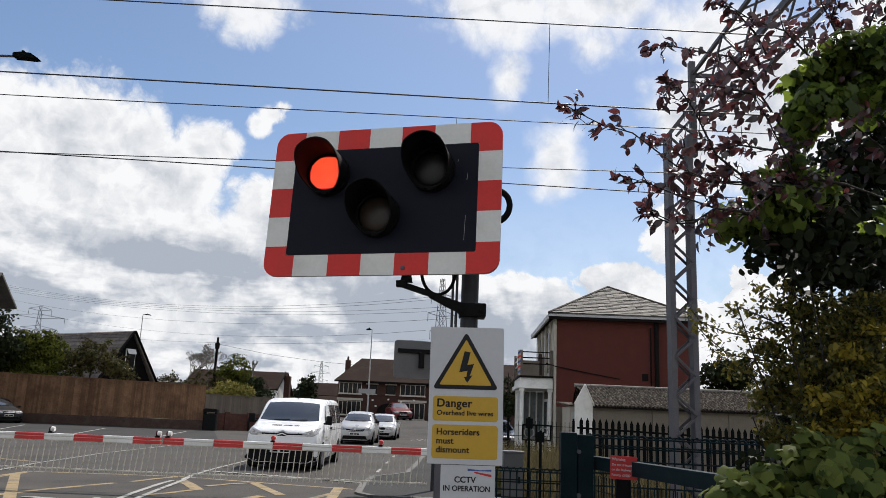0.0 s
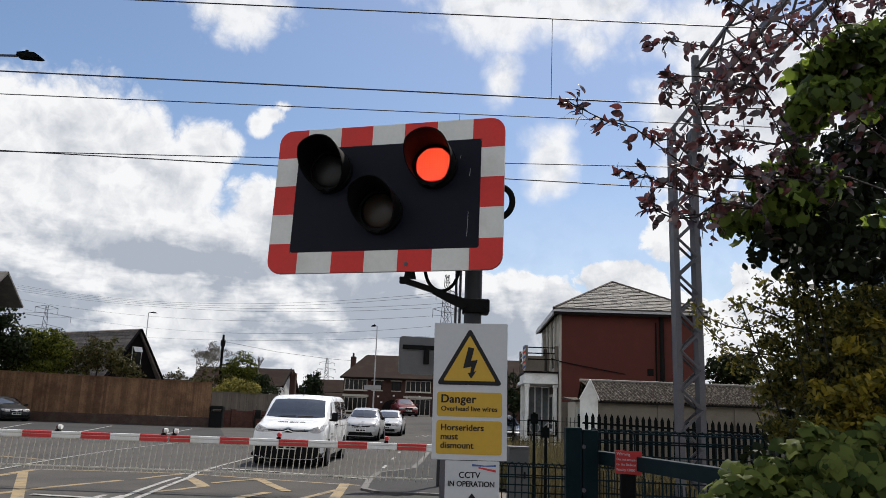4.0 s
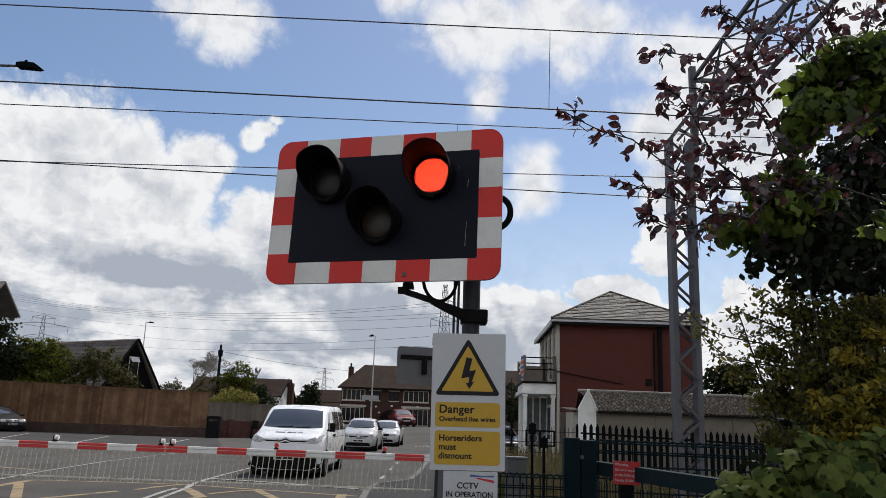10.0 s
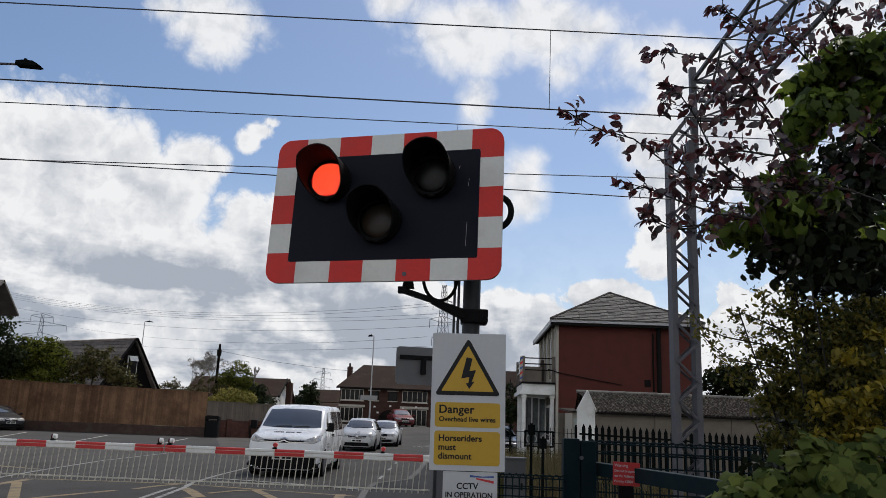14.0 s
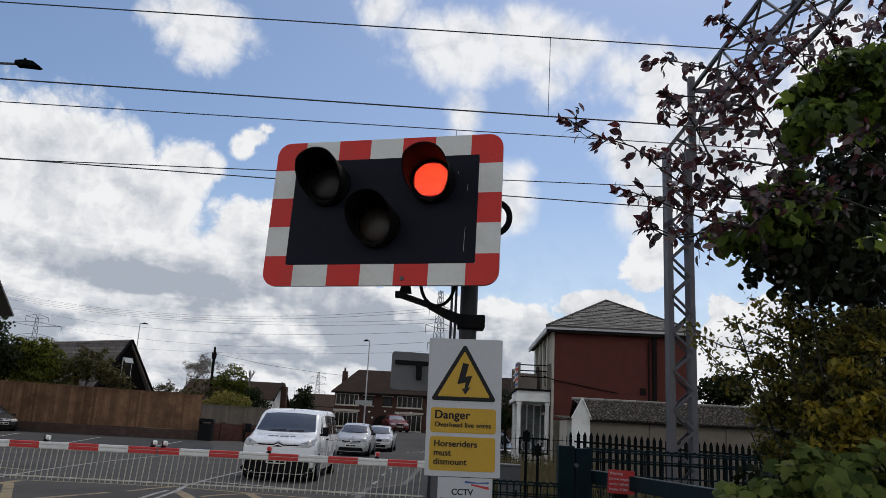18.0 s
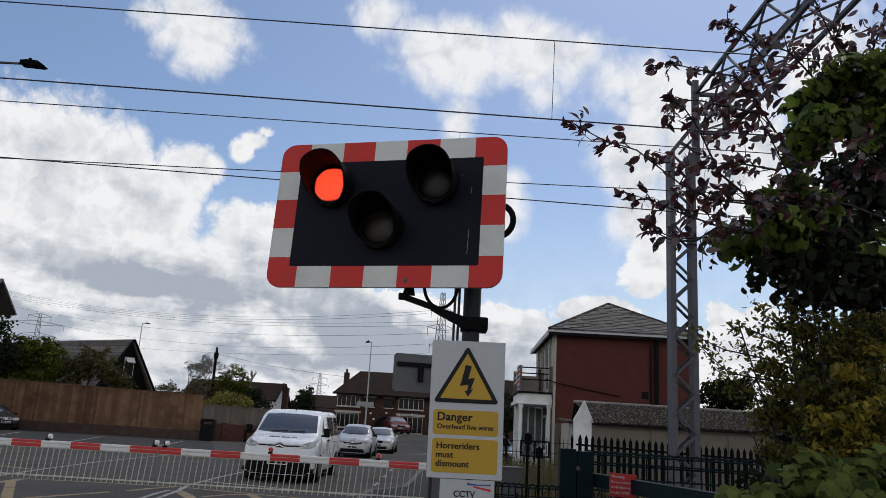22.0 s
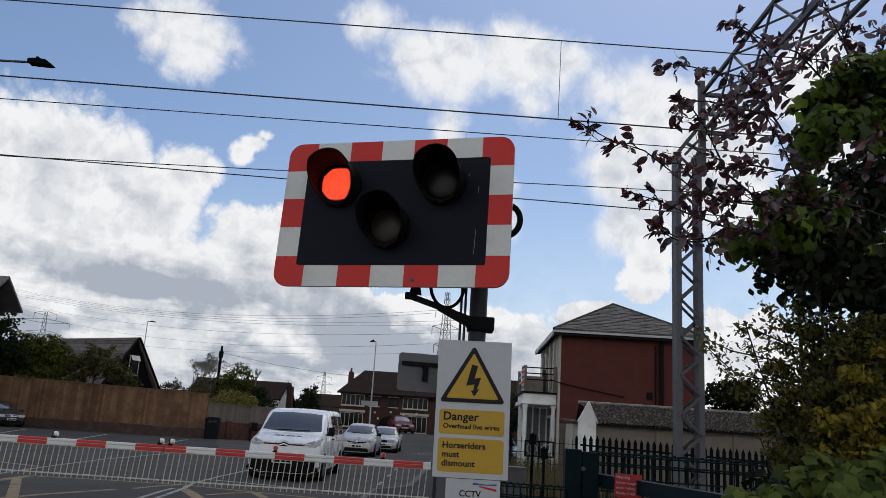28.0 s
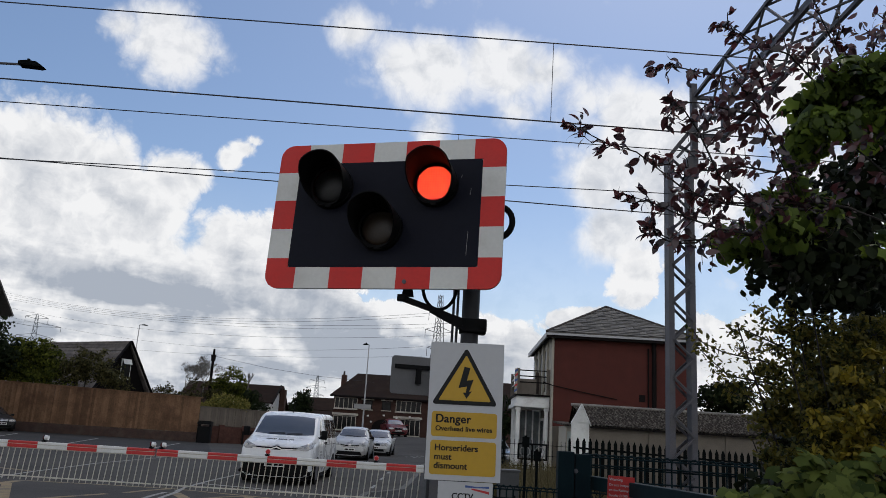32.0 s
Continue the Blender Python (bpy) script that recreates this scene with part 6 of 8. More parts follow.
def vehicle(m, name, label, category, paint, stations, half, belt, r, axles, screen, side, front, group=""):
    """A vehicle whose nose is at y = 0 and faces -y. stations: (y, height of the top, part of the half width at the side, and at the top edge).
    screen: (z, half width) of the windscreen's foot and head; side: outlines of the side windows in (y, z); front: shapes on the nose."""
    v = thing(name, m, label, category, group)
    st = smooth_rows(stations)
    L = st[-1][0]

    def ring(y, top, ws, wt):
        ws, wt = ws * half, wt * half
        bz = min(belt, top - 0.14)
        rr = min(0.11, 0.42 * (top - bz))
        h = [(0.0, 0.20), (0.82 * ws, 0.20), (0.94 * ws, 0.25), (0.985 * ws, 0.40), (ws, 0.5 * (0.40 + bz)), (0.988 * ws, bz - 0.03), (0.97 * ws, bz + 0.015)]
        e = (wt, top - rr * 0.95)
        h += [((h[-1][0] * 0.5 + e[0] * 0.5) + 0.012, (h[-1][1] + e[1]) / 2), e, (wt - rr * 0.25, top - rr * 0.42), (wt - rr * 0.75, top - rr * 0.13), (wt * 0.62, top - 0.005), (wt * 0.3, top + 0.008), (0.0, top + 0.012)]
        return [(x, y, z) for x, z in h] + [(-x, y, z) for x, z in h[-2:0:-1]]

    bm = B()
    rings = [[bm.verts.new(p) for p in ring(*q)] for q in st]
    n = len(rings[0])
    for p, q in zip(rings, rings[1:]):
        for i in range(n):
            bm.faces.new((p[i], p[(i + 1) % n], q[(i + 1) % n], q[i]))
    bm.faces.new(rings[0])
    bm.faces.new(rings[-1][::-1])
    bmesh.ops.recalc_face_normals(bm, faces=bm.faces)
    tree_ = BVHTree.FromBMesh(bm)
    part("body", bm, paint, v, smooth=True)

    def patch(part_name, lo, hi, material, axis="y", lift=0.006, rows_=6, label_="", parent=None, s=1, fine=10):
        """A panel that follows the body: between two lines of (x, z) seen from the front, or of (y, z) seen from the side."""
        def fill(line):
            k = len(line) - 1
            out = []
            for i in range(fine + 1):
                t = i / fine * k
                j = min(int(t), k - 1)
                out.append((line[j][0] + (line[j + 1][0] - line[j][0]) * (t - j), line[j][1] + (line[j + 1][1] - line[j][1]) * (t - j)))
            return out
        lo, hi = fill(lo), fill(hi)
        b2 = B()
        grid = []
        for k in range(rows_ + 1):
            row = []
            for (u0, z0), (u1, z1) in zip(lo, hi):
                u, z = u0 + (u1 - u0) * k / rows_, z0 + (z1 - z0) * k / rows_
                if axis == "y":
                    hit = tree_.ray_cast(Vector((u, -3, z)), Vector((0, 1, 0)))
                    place, nr = (hit[0], hit[1]) if hit[0] else (Vector((u, 0.1, z)), Vector((0, -1, 0)))
                    nr = nr if nr.y < 0 else -nr
                else:
                    hit = tree_.ray_cast(Vector((s * 3, u, z)), Vector((-s, 0, 0)))
                    place, nr = (hit[0], hit[1]) if hit[0] else (Vector((s * half * 0.9, u, z)), Vector((s, 0, 0)))
                    nr = nr if nr.x * s > 0 else -nr
                row.append((b2.verts.new(place + nr * lift), b2.verts.new(place - nr * 0.004)))
            grid.append(row)
        w_, h_ = len(grid[0]), len(grid)
        for k in range(h_ - 1):
            for i in range(w_ - 1):
                b2.faces.new((grid[k][i][0], grid[k][i + 1][0], grid[k + 1][i + 1][0], grid[k + 1][i][0]))
        edge = [(0, i) for i in range(w_)] + [(k, w_ - 1) for k in range(1, h_)] + [(h_ - 1, i) for i in range(w_ - 2, -1, -1)] + [(k, 0) for k in range(h_ - 2, 0, -1)]
        for p, q in zip(edge, edge[1:] + edge[:1]):
            b2.faces.new((grid[p[0]][p[1]][0], grid[p[0]][p[1]][1], grid[q[0]][q[1]][1], grid[q[0]][q[1]][0]))
        return part(part_name, b2, material, parent or v, label_, smooth=True)

    # windscreen
    (z0, w0), (z1, w1) = screen
    ws = patch("windscreen", [(-w0, z0 + 0.035), (-w0 * 0.5, z0 + 0.004), (0, z0), (w0 * 0.5, z0 + 0.004), (w0, z0 + 0.035)], [(-w1, z1 - 0.03), (-w1 * 0.5, z1), (0, z1 + 0.004), (w1 * 0.5, z1), (w1, z1 - 0.03)], CAR_GLASS, rows_=10, fine=16, label_="sloping windscreen that mirrors the sky")
    for x0, x1 in ((-0.52, 0.02), (0.10, 0.60)):
        patch("wiper", [(x0 * w0, z0 + 0.016), (x1 * w0, z0 + 0.035)], [(x0 * w0, z0 + 0.030), (x1 * w0, z0 + 0.052)], CAR_BLACK, rows_=1, lift=0.022, parent=ws)
    for s in (1, -1):
        for lo, hi in side:
            patch("side_window", lo, hi, CAR_GLASS, "x", s=s)
        bm = B()
        my, mz, mw, mh = front["mirror"]
        mx = s * (half + 0.01 + mw / 2)
        box(bm, mx - mw / 2, mx + mw / 2, my, my + 0.12, mz, mz + mh, 0.035)
        bar(bm, (s * half * 0.93, my + 0.08, mz + 0.03), (mx, my + 0.07, mz + 0.04), 0.06, 0.05)
        part("door_mirror", bm, front["mirror_paint"], v, smooth=True)
        lamp_lo, lamp_hi = front["lamp"]
        hl = patch("headlight", [(s * x, z) for x, z in lamp_lo], [(s * x, z) for x, z in lamp_hi], HEADLAMP, lift=0.012, label_="clear glass headlight")
        for bx, bz, br in front["bowls"]:
            hit = tree_.ray_cast(Vector((s * bx, -3, bz)), Vector((0, 1, 0)))
            yy = hit[0].y if hit[0] else 0.05
            bm = B()
            rod(bm, (s * bx, yy - 0.018, bz), (s * bx, yy + 0.03, bz), br, seg=16)
            part("lamp_bowl", bm, CHROME, hl, "bright reflector bowl")
        for y in axles:
            wheel(v, s * (half - 0.10), y, r, 0.2)
            bm = B()
            k = 16
            arc = [(y + (r + 0.055) * math.cos(radians(180 * i / k)), max(0.2, r + (r + 0.055) * math.sin(radians(180 * i / k)))) for i in range(k + 1)]
            prism(bm, arc, s * (half - 0.25), s * (half + 0.004), "x")
            part("wheel_arch", bm, CAR_BLACK, v)
        for y, z in front["handles"]:
            patch("door_handle", [(y, z), (y + 0.15, z + 0.004)], [(y, z + 0.045), (y + 0.15, z + 0.049)], front["mirror_paint"], "x", 0.022, 1, s=s)
        for y0, y1, z0_, z1_ in front.get("seams", ()):
            patch("door_seam", [(y0, z0_), (y1, z1_)], [(y0 + 0.012, z0_), (y1 + 0.012, z1_)] if y0 == y1 else [(y0, z0_ + 0.012), (y1, z1_ + 0.012)], CAR_BLACK, "x", 0.002, 1, s=s)
    for k, (lo, hi) in enumerate(front["black"]):
        patch("lower_bumper" if k == 0 else "grille", lo, hi, CAR_BLACK, lift=0.010 + 0.003 * k, label_="black lower bumper" if k == 0 else "black grille", fine=14)
    for k, (lo, hi) in enumerate(front["chrome"]):
        patch("chrome_bar", lo, hi, CHROME, lift=0.024, rows_=1, fine=12)
    pz, pw = front["plate"]
    pl = patch("number_plate", [(-pw / 2, pz - 0.056), (pw / 2, pz - 0.056)], [(-pw / 2, pz + 0.056), (pw / 2, pz + 0.056)], PLATE, lift=0.03, rows_=1, fine=2, label_="white plate with dark bars")
    for x0, x1 in ((-0.42, -0.10), (-0.02, 0.18), (0.21, 0.43)):
        patch("plate_bar", [(x0 * pw, pz - 0.034), (x1 * pw, pz - 0.034)], [(x0 * pw, pz + 0.034), (x1 * pw, pz + 0.034)], CAR_BLACK, lift=0.034, rows_=1, fine=1, parent=pl)
    for part_name, lo, hi, material, axis, text in front.get("marks", ()):
        patch(part_name, lo, hi, material, axis, 0.004, 1, text, fine=4)
    bm = B()
    box(bm, -0.88 * half, 0.88 * half, 0.07, L - 0.2, 0.13, 0.26)
    part("underside", bm, CAR_BLACK, v)
    patch_y = L - 0.04
    bm = B()
    box(bm, -0.8 * half, 0.8 * half, patch_y, L + 0.04, 0.35, 0.52, 0.02)
    part("rear_bumper", bm, CAR_BLACK, v)
    return v


VAN_FRONT = dict(
    mirror=(1.02, 1.16, 0.17, 0.24), mirror_paint=CAR_BLACK, handles=((2.02, 1.03), (2.30, 1.03)), seams=((2.22, 2.22, 0.45, 1.70), (1.02, 1.02, 0.75, 1.10), (2.25, 4.6, 1.00, 1.00)),
    lamp=([(0.50, 0.885), (0.66, 0.865), (0.80, 0.865), (0.905, 0.93)], [(0.50, 0.93), (0.66, 0.985), (0.80, 1.045), (0.905, 1.075)]),
    bowls=((0.79, 0.945, 0.042), (0.68, 0.925, 0.028)),
    black=[([(-0.925, 0.27), (-0.62, 0.212), (0, 0.208), (0.62, 0.212), (0.925, 0.27)], [(-0.935, 0.61), (-0.62, 0.60), (0, 0.595), (0.62, 0.60), (0.935, 0.61)]),
           ([(-0.52, 0.872), (-0.10, 0.862), (0, 0.862), (0.10, 0.862), (0.52, 0.872)], [(-0.52, 0.945), (-0.10, 0.940), (0, 0.955), (0.10, 0.940), (0.52, 0.945)])],
    chrome=[([(-0.66, 0.925), (-0.13, 0.918), (0, 0.965), (0.13, 0.918), (0.66, 0.925)], [(-0.66, 0.943), (-0.13, 0.940), (0, 0.995), (0.13, 0.940), (0.66, 0.943)]),
            ([(-0.60, 0.868), (-0.13, 0.862), (0, 0.905), (0.13, 0.862), (0.60, 0.868)], [(-0.60, 0.884), (-0.13, 0.882), (0, 0.935), (0.13, 0.882), (0.60, 0.884)])],
    plate=(0.50, 0.52),
    marks=[("bonnet_lettering", [(-0.36 + 0.046 * i, 1.108), (-0.36 + 0.046 * i + (0.034 if i % 3 else 0.026), 1.108)], [(-0.36 + 0.046 * i, 1.132), (-0.36 + 0.046 * i + (0.034 if i % 3 else 0.026), 1.132)], CAR_BLACK, "y", "") for i in range(16) if i not in (6, 12)]
          + [("side_lettering", [(1.25, 0.80 - 0.08 * k), (1.62 + 0.08 * k, 0.80 - 0.08 * k)], [(1.25, 0.845 - 0.08 * k), (1.62 + 0.08 * k, 0.845 - 0.08 * k)], GREY_BACK, "x", "") for k in range(2)])
van_ = vehicle(pose(-4.06, 20.45, 0), "van", "white panel van waiting at the lowered barrier", "van", CAR_WHITE,
               [(0.0, 0.70, 0.70, 0.62), (0.03, 0.86, 0.84, 0.76), (0.09, 0.975, 0.925, 0.84), (0.20, 1.045, 0.965, 0.88), (0.45, 1.115, 0.99, 0.895), (0.85, 1.205, 1.0, 0.90), (1.25, 1.50, 1.0, 0.885), (1.60, 1.735, 1.0, 0.865), (1.85, 1.815, 1.0, 0.855), (2.4, 1.86, 1.0, 0.85), (4.2, 1.87, 1.0, 0.845), (4.75, 1.82, 0.985, 0.83), (4.90, 1.68, 0.96, 0.80), (4.95, 1.10, 0.93, 0.80)],
               0.96, 1.12, 0.33, (0.88, 4.10), ((1.225, 0.80), (1.735, 0.70)),
               [([(1.18, 1.16), (2.10, 1.16)], [(1.62, 1.66), (2.10, 1.71)]), ([(2.30, 1.18), (3.50, 1.18)], [(2.30, 1.70), (3.50, 1.71)]), ([(3.62, 1.18), (4.62, 1.18)], [(3.62, 1.71), (4.56, 1.70)])], VAN_FRONT)
bm = B()
tube(bm, [(0.0, 1.95, 1.81), (0.0, 1.98, 1.92), (0.01, 2.04, 2.04)], 0.014, 6)
part("aerial", bm, CAR_BLACK, van_)

HATCH_FRONT = dict(
    mirror=(1.10, 0.98, 0.17, 0.13), mirror_paint=CAR_BLACK, handles=((2.0, 0.88), (2.85, 0.90)), seams=((2.18, 2.18, 0.40, 1.40),),
    lamp=([(0.47, 0.66), (0.60, 0.635), (0.72, 0.66), (0.79, 0.72)], [(0.50, 0.74), (0.62, 0.80), (0.72, 0.86), (0.79, 0.90)]), bowls=((0.65, 0.74, 0.055),),
    black=[([(-0.60, 0.24), (0, 0.23), (0.60, 0.24)], [(-0.52, 0.40), (0, 0.395), (0.52, 0.40)]), ([(-0.40, 0.60), (0, 0.575), (0.40, 0.60)], [(-0.46, 0.71), (-0.2, 0.675), (0, 0.67), (0.2, 0.675), (0.46, 0.71)])],
    chrome=[([(-0.42, 0.615), (0, 0.595), (0.42, 0.615)], [(-0.42, 0.63), (0, 0.61), (0.42, 0.63)]), ([(-0.06, 0.65), (0.06, 0.65)], [(-0.045, 0.72), (0.045, 0.72)])], plate=(0.48, 0.52))
vehicle(pose(-3.97, 37.3, 0, 0, 0, -1.0), "car", "small silver hatchback behind the van", "car", CAR_SILVER,
        [(0.0, 0.52, 0.66, 0.56), (0.03, 0.64, 0.80, 0.70), (0.10, 0.76, 0.90, 0.78), (0.28, 0.87, 0.965, 0.82), (0.60, 0.96, 0.995, 0.83), (0.90, 1.03, 1.0, 0.83), (1.30, 1.28, 1.0, 0.78), (1.65, 1.455, 1.0, 0.72), (2.1, 1.52, 1.0, 0.70), (2.9, 1.50, 1.0, 0.69), (3.35, 1.40, 0.985, 0.68), (3.65, 1.12, 0.95, 0.72), (3.75, 0.80, 0.9, 0.72)],
        0.85, 0.97, 0.30, (0.70, 3.15), ((1.05, 0.66), (1.41, 0.56)), [([(1.30, 1.0), (2.12, 1.0)], [(1.75, 1.40), (2.12, 1.44)]), ([(2.22, 1.0), (3.15, 1.03)], [(2.22, 1.44), (2.95, 1.40)])], HATCH_FRONT)
SALOON_FRONT = dict(
    mirror=(1.35, 0.90, 0.17, 0.12), mirror_paint=CAR_SILVER, handles=((2.15, 0.80), (3.0, 0.82)), seams=((2.32, 2.32, 0.38, 1.30),),
    lamp=([(0.36, 0.57), (0.52, 0.56), (0.66, 0.57), (0.78, 0.62)], [(0.36, 0.68), (0.52, 0.70), (0.66, 0.715), (0.78, 0.73)]), bowls=((0.62, 0.635, 0.052), (0.47, 0.63, 0.048)),
    black=[([(-0.55, 0.25), (0, 0.24), (0.55, 0.25)], [(-0.50, 0.38), (0, 0.37), (0.50, 0.38)]), ([(-0.30, 0.56), (-0.04, 0.55), (0.0, 0.60), (0.04, 0.55), (0.30, 0.56)], [(-0.30, 0.67), (-0.05, 0.68), (0.0, 0.62), (0.05, 0.68), (0.30, 0.67)])],
    chrome=[([(-0.32, 0.67), (0, 0.685), (0.32, 0.67)], [(-0.32, 0.682), (0, 0.697), (0.32, 0.682)])], plate=(0.45, 0.50))
SALOON = [(0.0, 0.48, 0.66, 0.56), (0.04, 0.60, 0.80, 0.72), (0.14, 0.72, 0.91, 0.80), (0.40, 0.80, 0.975, 0.83), (0.85, 0.875, 1.0, 0.84), (1.25, 0.95, 1.0, 0.83), (1.70, 1.19, 1.0, 0.77), (2.10, 1.36, 1.0, 0.71), (2.55, 1.425, 1.0, 0.69), (3.3, 1.40, 1.0, 0.68), (3.8, 1.25, 0.985, 0.68), (4.15, 1.00, 0.95, 0.72), (4.24, 0.75, 0.9, 0.72)]
SALOON_SIDE = [([(1.65, 0.92), (2.25, 0.92)], [(2.15, 1.30), (2.25, 1.32)]), ([(2.36, 0.92), (3.35, 0.95)], [(2.36, 1.33), (3.20, 1.29)])]
vehicle(pose(-3.33, 44.6, 0, 0, 0, -1), "car", "silver hatchback with twin round headlights queueing at the back", "car", CAR_SILVER, SALOON, 0.875, 0.90, 0.31, (0.78, 3.45), ((0.965, 0.68), (1.33, 0.58)), SALOON_SIDE, SALOON_FRONT)
vehicle(pose(2.78, 34.0, 0.0, 0, 0, 4), "car", "dark blue car parked beyond the wire fence", "car", CAR_BLUE, SALOON, 0.87, 0.90, 0.31, (0.78, 3.45), ((0.965, 0.68), (1.33, 0.58)), SALOON_SIDE, dict(SALOON_FRONT, mirror_paint=CAR_BLUE))
DARK_FRONT = dict(SALOON_FRONT, mirror_paint=CAR_GREY, chrome=SALOON_FRONT["chrome"] + [([(-0.30, 0.60), (0, 0.60), (0.30, 0.60)], [(-0.30, 0.625), (0, 0.625), (0.30, 0.625)]), ([(-0.06, 0.58), (0.06, 0.58)], [(-0.06, 0.66), (0.06, 0.66)])])
vehicle(pose(-25.35, 46.4, 0, 0, 0, 48), "car", "dark grey car parked by the brown fence", "car", CAR_GREY, SALOON, 0.90, 0.90, 0.32, (0.78, 3.45), ((0.965, 0.70), (1.33, 0.60)), SALOON_SIDE, DARK_FRONT)
vehicle(pose(-3.0, 65.2, RISE_Z, 0, 0, 14), "car", "dark red car parked before the brick houses", "car", CAR_RED, SALOON, 0.875, 0.90, 0.31, (0.78, 3.45), ((0.965, 0.68), (1.33, 0.58)), SALOON_SIDE, dict(SALOON_FRONT, mirror_paint=CAR_RED))

# litter bin
bin_ = thing("litter_bin", pose(-14.07, 48.4, 0), "black plastic litter bin with a hood by the fence", "litter bin")
bm = B()
prism(bm, rounded(0.80, 0.62, 0.12), 0.0, 0.98, "z")
part("body", bm, BIN_BLACK, bin_, smooth=True)
bm = B()
prism(bm, rounded(0.86, 0.68, 0.14), 1.10, 1.26, "z")
prism(bm, rounded(0.70, 0.52, 0.14), 1.26, 1.31, "z")
part("hood", bm, BIN_BLACK, bin_, smooth=True)
for x in (-0.36, 0.36):
    bm = B()
    box(bm, x - 0.05, x + 0.05, -0.2, 0.2, 0.98, 1.11)
    part("hood_post", bm, BIN_BLACK, bin_)


# ---- lamp posts, poles, pylons ----
def lamp_post(m, h, arm, label, head=0.55, r=0.07, steel=GALV):
    p = thing("street_lamp", m, label, "street lamp", "street lamps")
    bm = B()
    rod(bm, (0, 0, 0), (0, 0, 1.2), r * 1.35, seg=14)
    rod(bm, (0, 0, 1.2), (0, 0, h), r, r * 0.55, seg=14)
    part("column", bm, steel, p, smooth=True)
    if arm:
        bm = B()
        tube(bm, [(0, 0, h - 0.05), (arm * 0.15, 0, h + 0.02), (arm, 0, h + 0.03)], r * 0.42, 8)
        part("arm", bm, GALV, p, smooth=True)
    s = 1 if arm >= 0 else -1
    bm = B()
    prism(bm, [(arm, h - 0.01), (arm + s * head * 0.85, h - 0.04), (arm + s * head, h - 0.02), (arm + s * head * 0.72, h + 0.08), (arm + s * head * 0.3, h + 0.10), (arm, h + 0.08)], -0.11, 0.11)
    hd = part("lantern", bm, DARK_FENCE, p, "dark flat lantern")
    bm = B()
    rod(bm, (arm + s * head * 0.3, 0, h + 0.10), (arm + s * head * 0.3, 0, h + 0.17), 0.035, seg=10)
    part("light_sensor", bm, DARK_FENCE, hd)
    return p


lamp_post(pose(-11.6, 16.0, 0), 9.02, 1.75, "tall grey street lamp with a dark lantern over the road")
lamp_post(pose(-5.52, 60.0, 0, 0, 0, 180), 7.75, 0.12, "slim grey street lamp far down the road", 0.35, 0.065, GUTTER)
lamp_post(pose(-35.3, 90.0, 0), 11.5, 0.3, "slim grey street lamp behind the houses", 0.7, 0.08, GUTTER)
bm = B()
sg = thing("road_sign", pose(-5.52, 59.8, 0), "grey road sign plate on the far lamp post", "sign")
box(bm, -0.75, 0.55, -0.04, 0.0, 2.85, 3.2)
part("plate", bm, GREY_BACK, sg)
pole_ = thing("telegraph_pole", pose(-18.05, 62, 0), "dark wooden telegraph pole behind the gardens", "pole")
bm = B()
rod(bm, (0, 0, 0), (0, 0, 6.5), 0.12, 0.10, seg=12)
part("shaft", bm, DARK_WOOD, pole_, smooth=True)
bm = B()
rod(bm, (0, 0, 5.9), (0, 0, 6.4), 0.17, 0.2, seg=12)
rod(bm, (0, 0, 6.45), (0, 0, 6.85), 0.10, 0.08, seg=10)
part("cap", bm, DARK_WOOD, pole_)
bm = B()
tube(bm, [(0.1, 0, 6.3), (4, 2, 5.75), (8, 4, 5.45), (12.5, 6, 5.35)], 0.012, 5)
part("phone_wire", bm, WIRE, pole_)


def pylon(m, h, w, label, arms, r, steel=GALV):
    p = thing("pylon", m, label, "pylon", "pylons")
    for sx in (-1, 1):
        for sy in (-1, 1):
            bm = B()
            tube(bm, [(sx * w, sy * w, 0), (sx * w * 0.32, sy * w * 0.32, h * 0.62), (sx * 0.12 * w, sy * 0.12 * w, h)], r, 4, r * 0.7)
            part("leg", bm, steel, p)
    bm = B()
    n = 14
    for i in range(n):
        z0, z1 = h * i / n, h * (i + 1) / n
        f = lambda z: w * (1 - 0.68 * z / (0.62 * h)) if z < 0.62 * h else w * (0.32 - 0.20 * (z - 0.62 * h) / (0.38 * h))
        for s in (-1, 1):
            rod(bm, (s * f(z0), -f(z0), z0), (-s * f(z1), -f(z1), z1), r * 0.6, seg=4, cap=False)
            rod(bm, (s * f(z0), f(z0), z0), (-s * f(z1), f(z1), z1), r * 0.6, seg=4, cap=False)
    tagged(part("bracing", bm, steel, p), kind="stuff")
    for z, a in arms:
        for s in (-1, 1):
            bm = B()
            rod(bm, (0, 0, z), (s * a, 0, z + 0.02 * h), r * 0.8, seg=4)
            rod(bm, (0, 0, z + 0.05 * h), (s * a, 0, z + 0.02 * h), r * 0.8, seg=4)
            rod(bm, (s * a, 0, z + 0.02 * h), (s * a, 0, z - 0.04 * h), r * 0.7, seg=4)
            part("cross_arm", bm, steel, p)


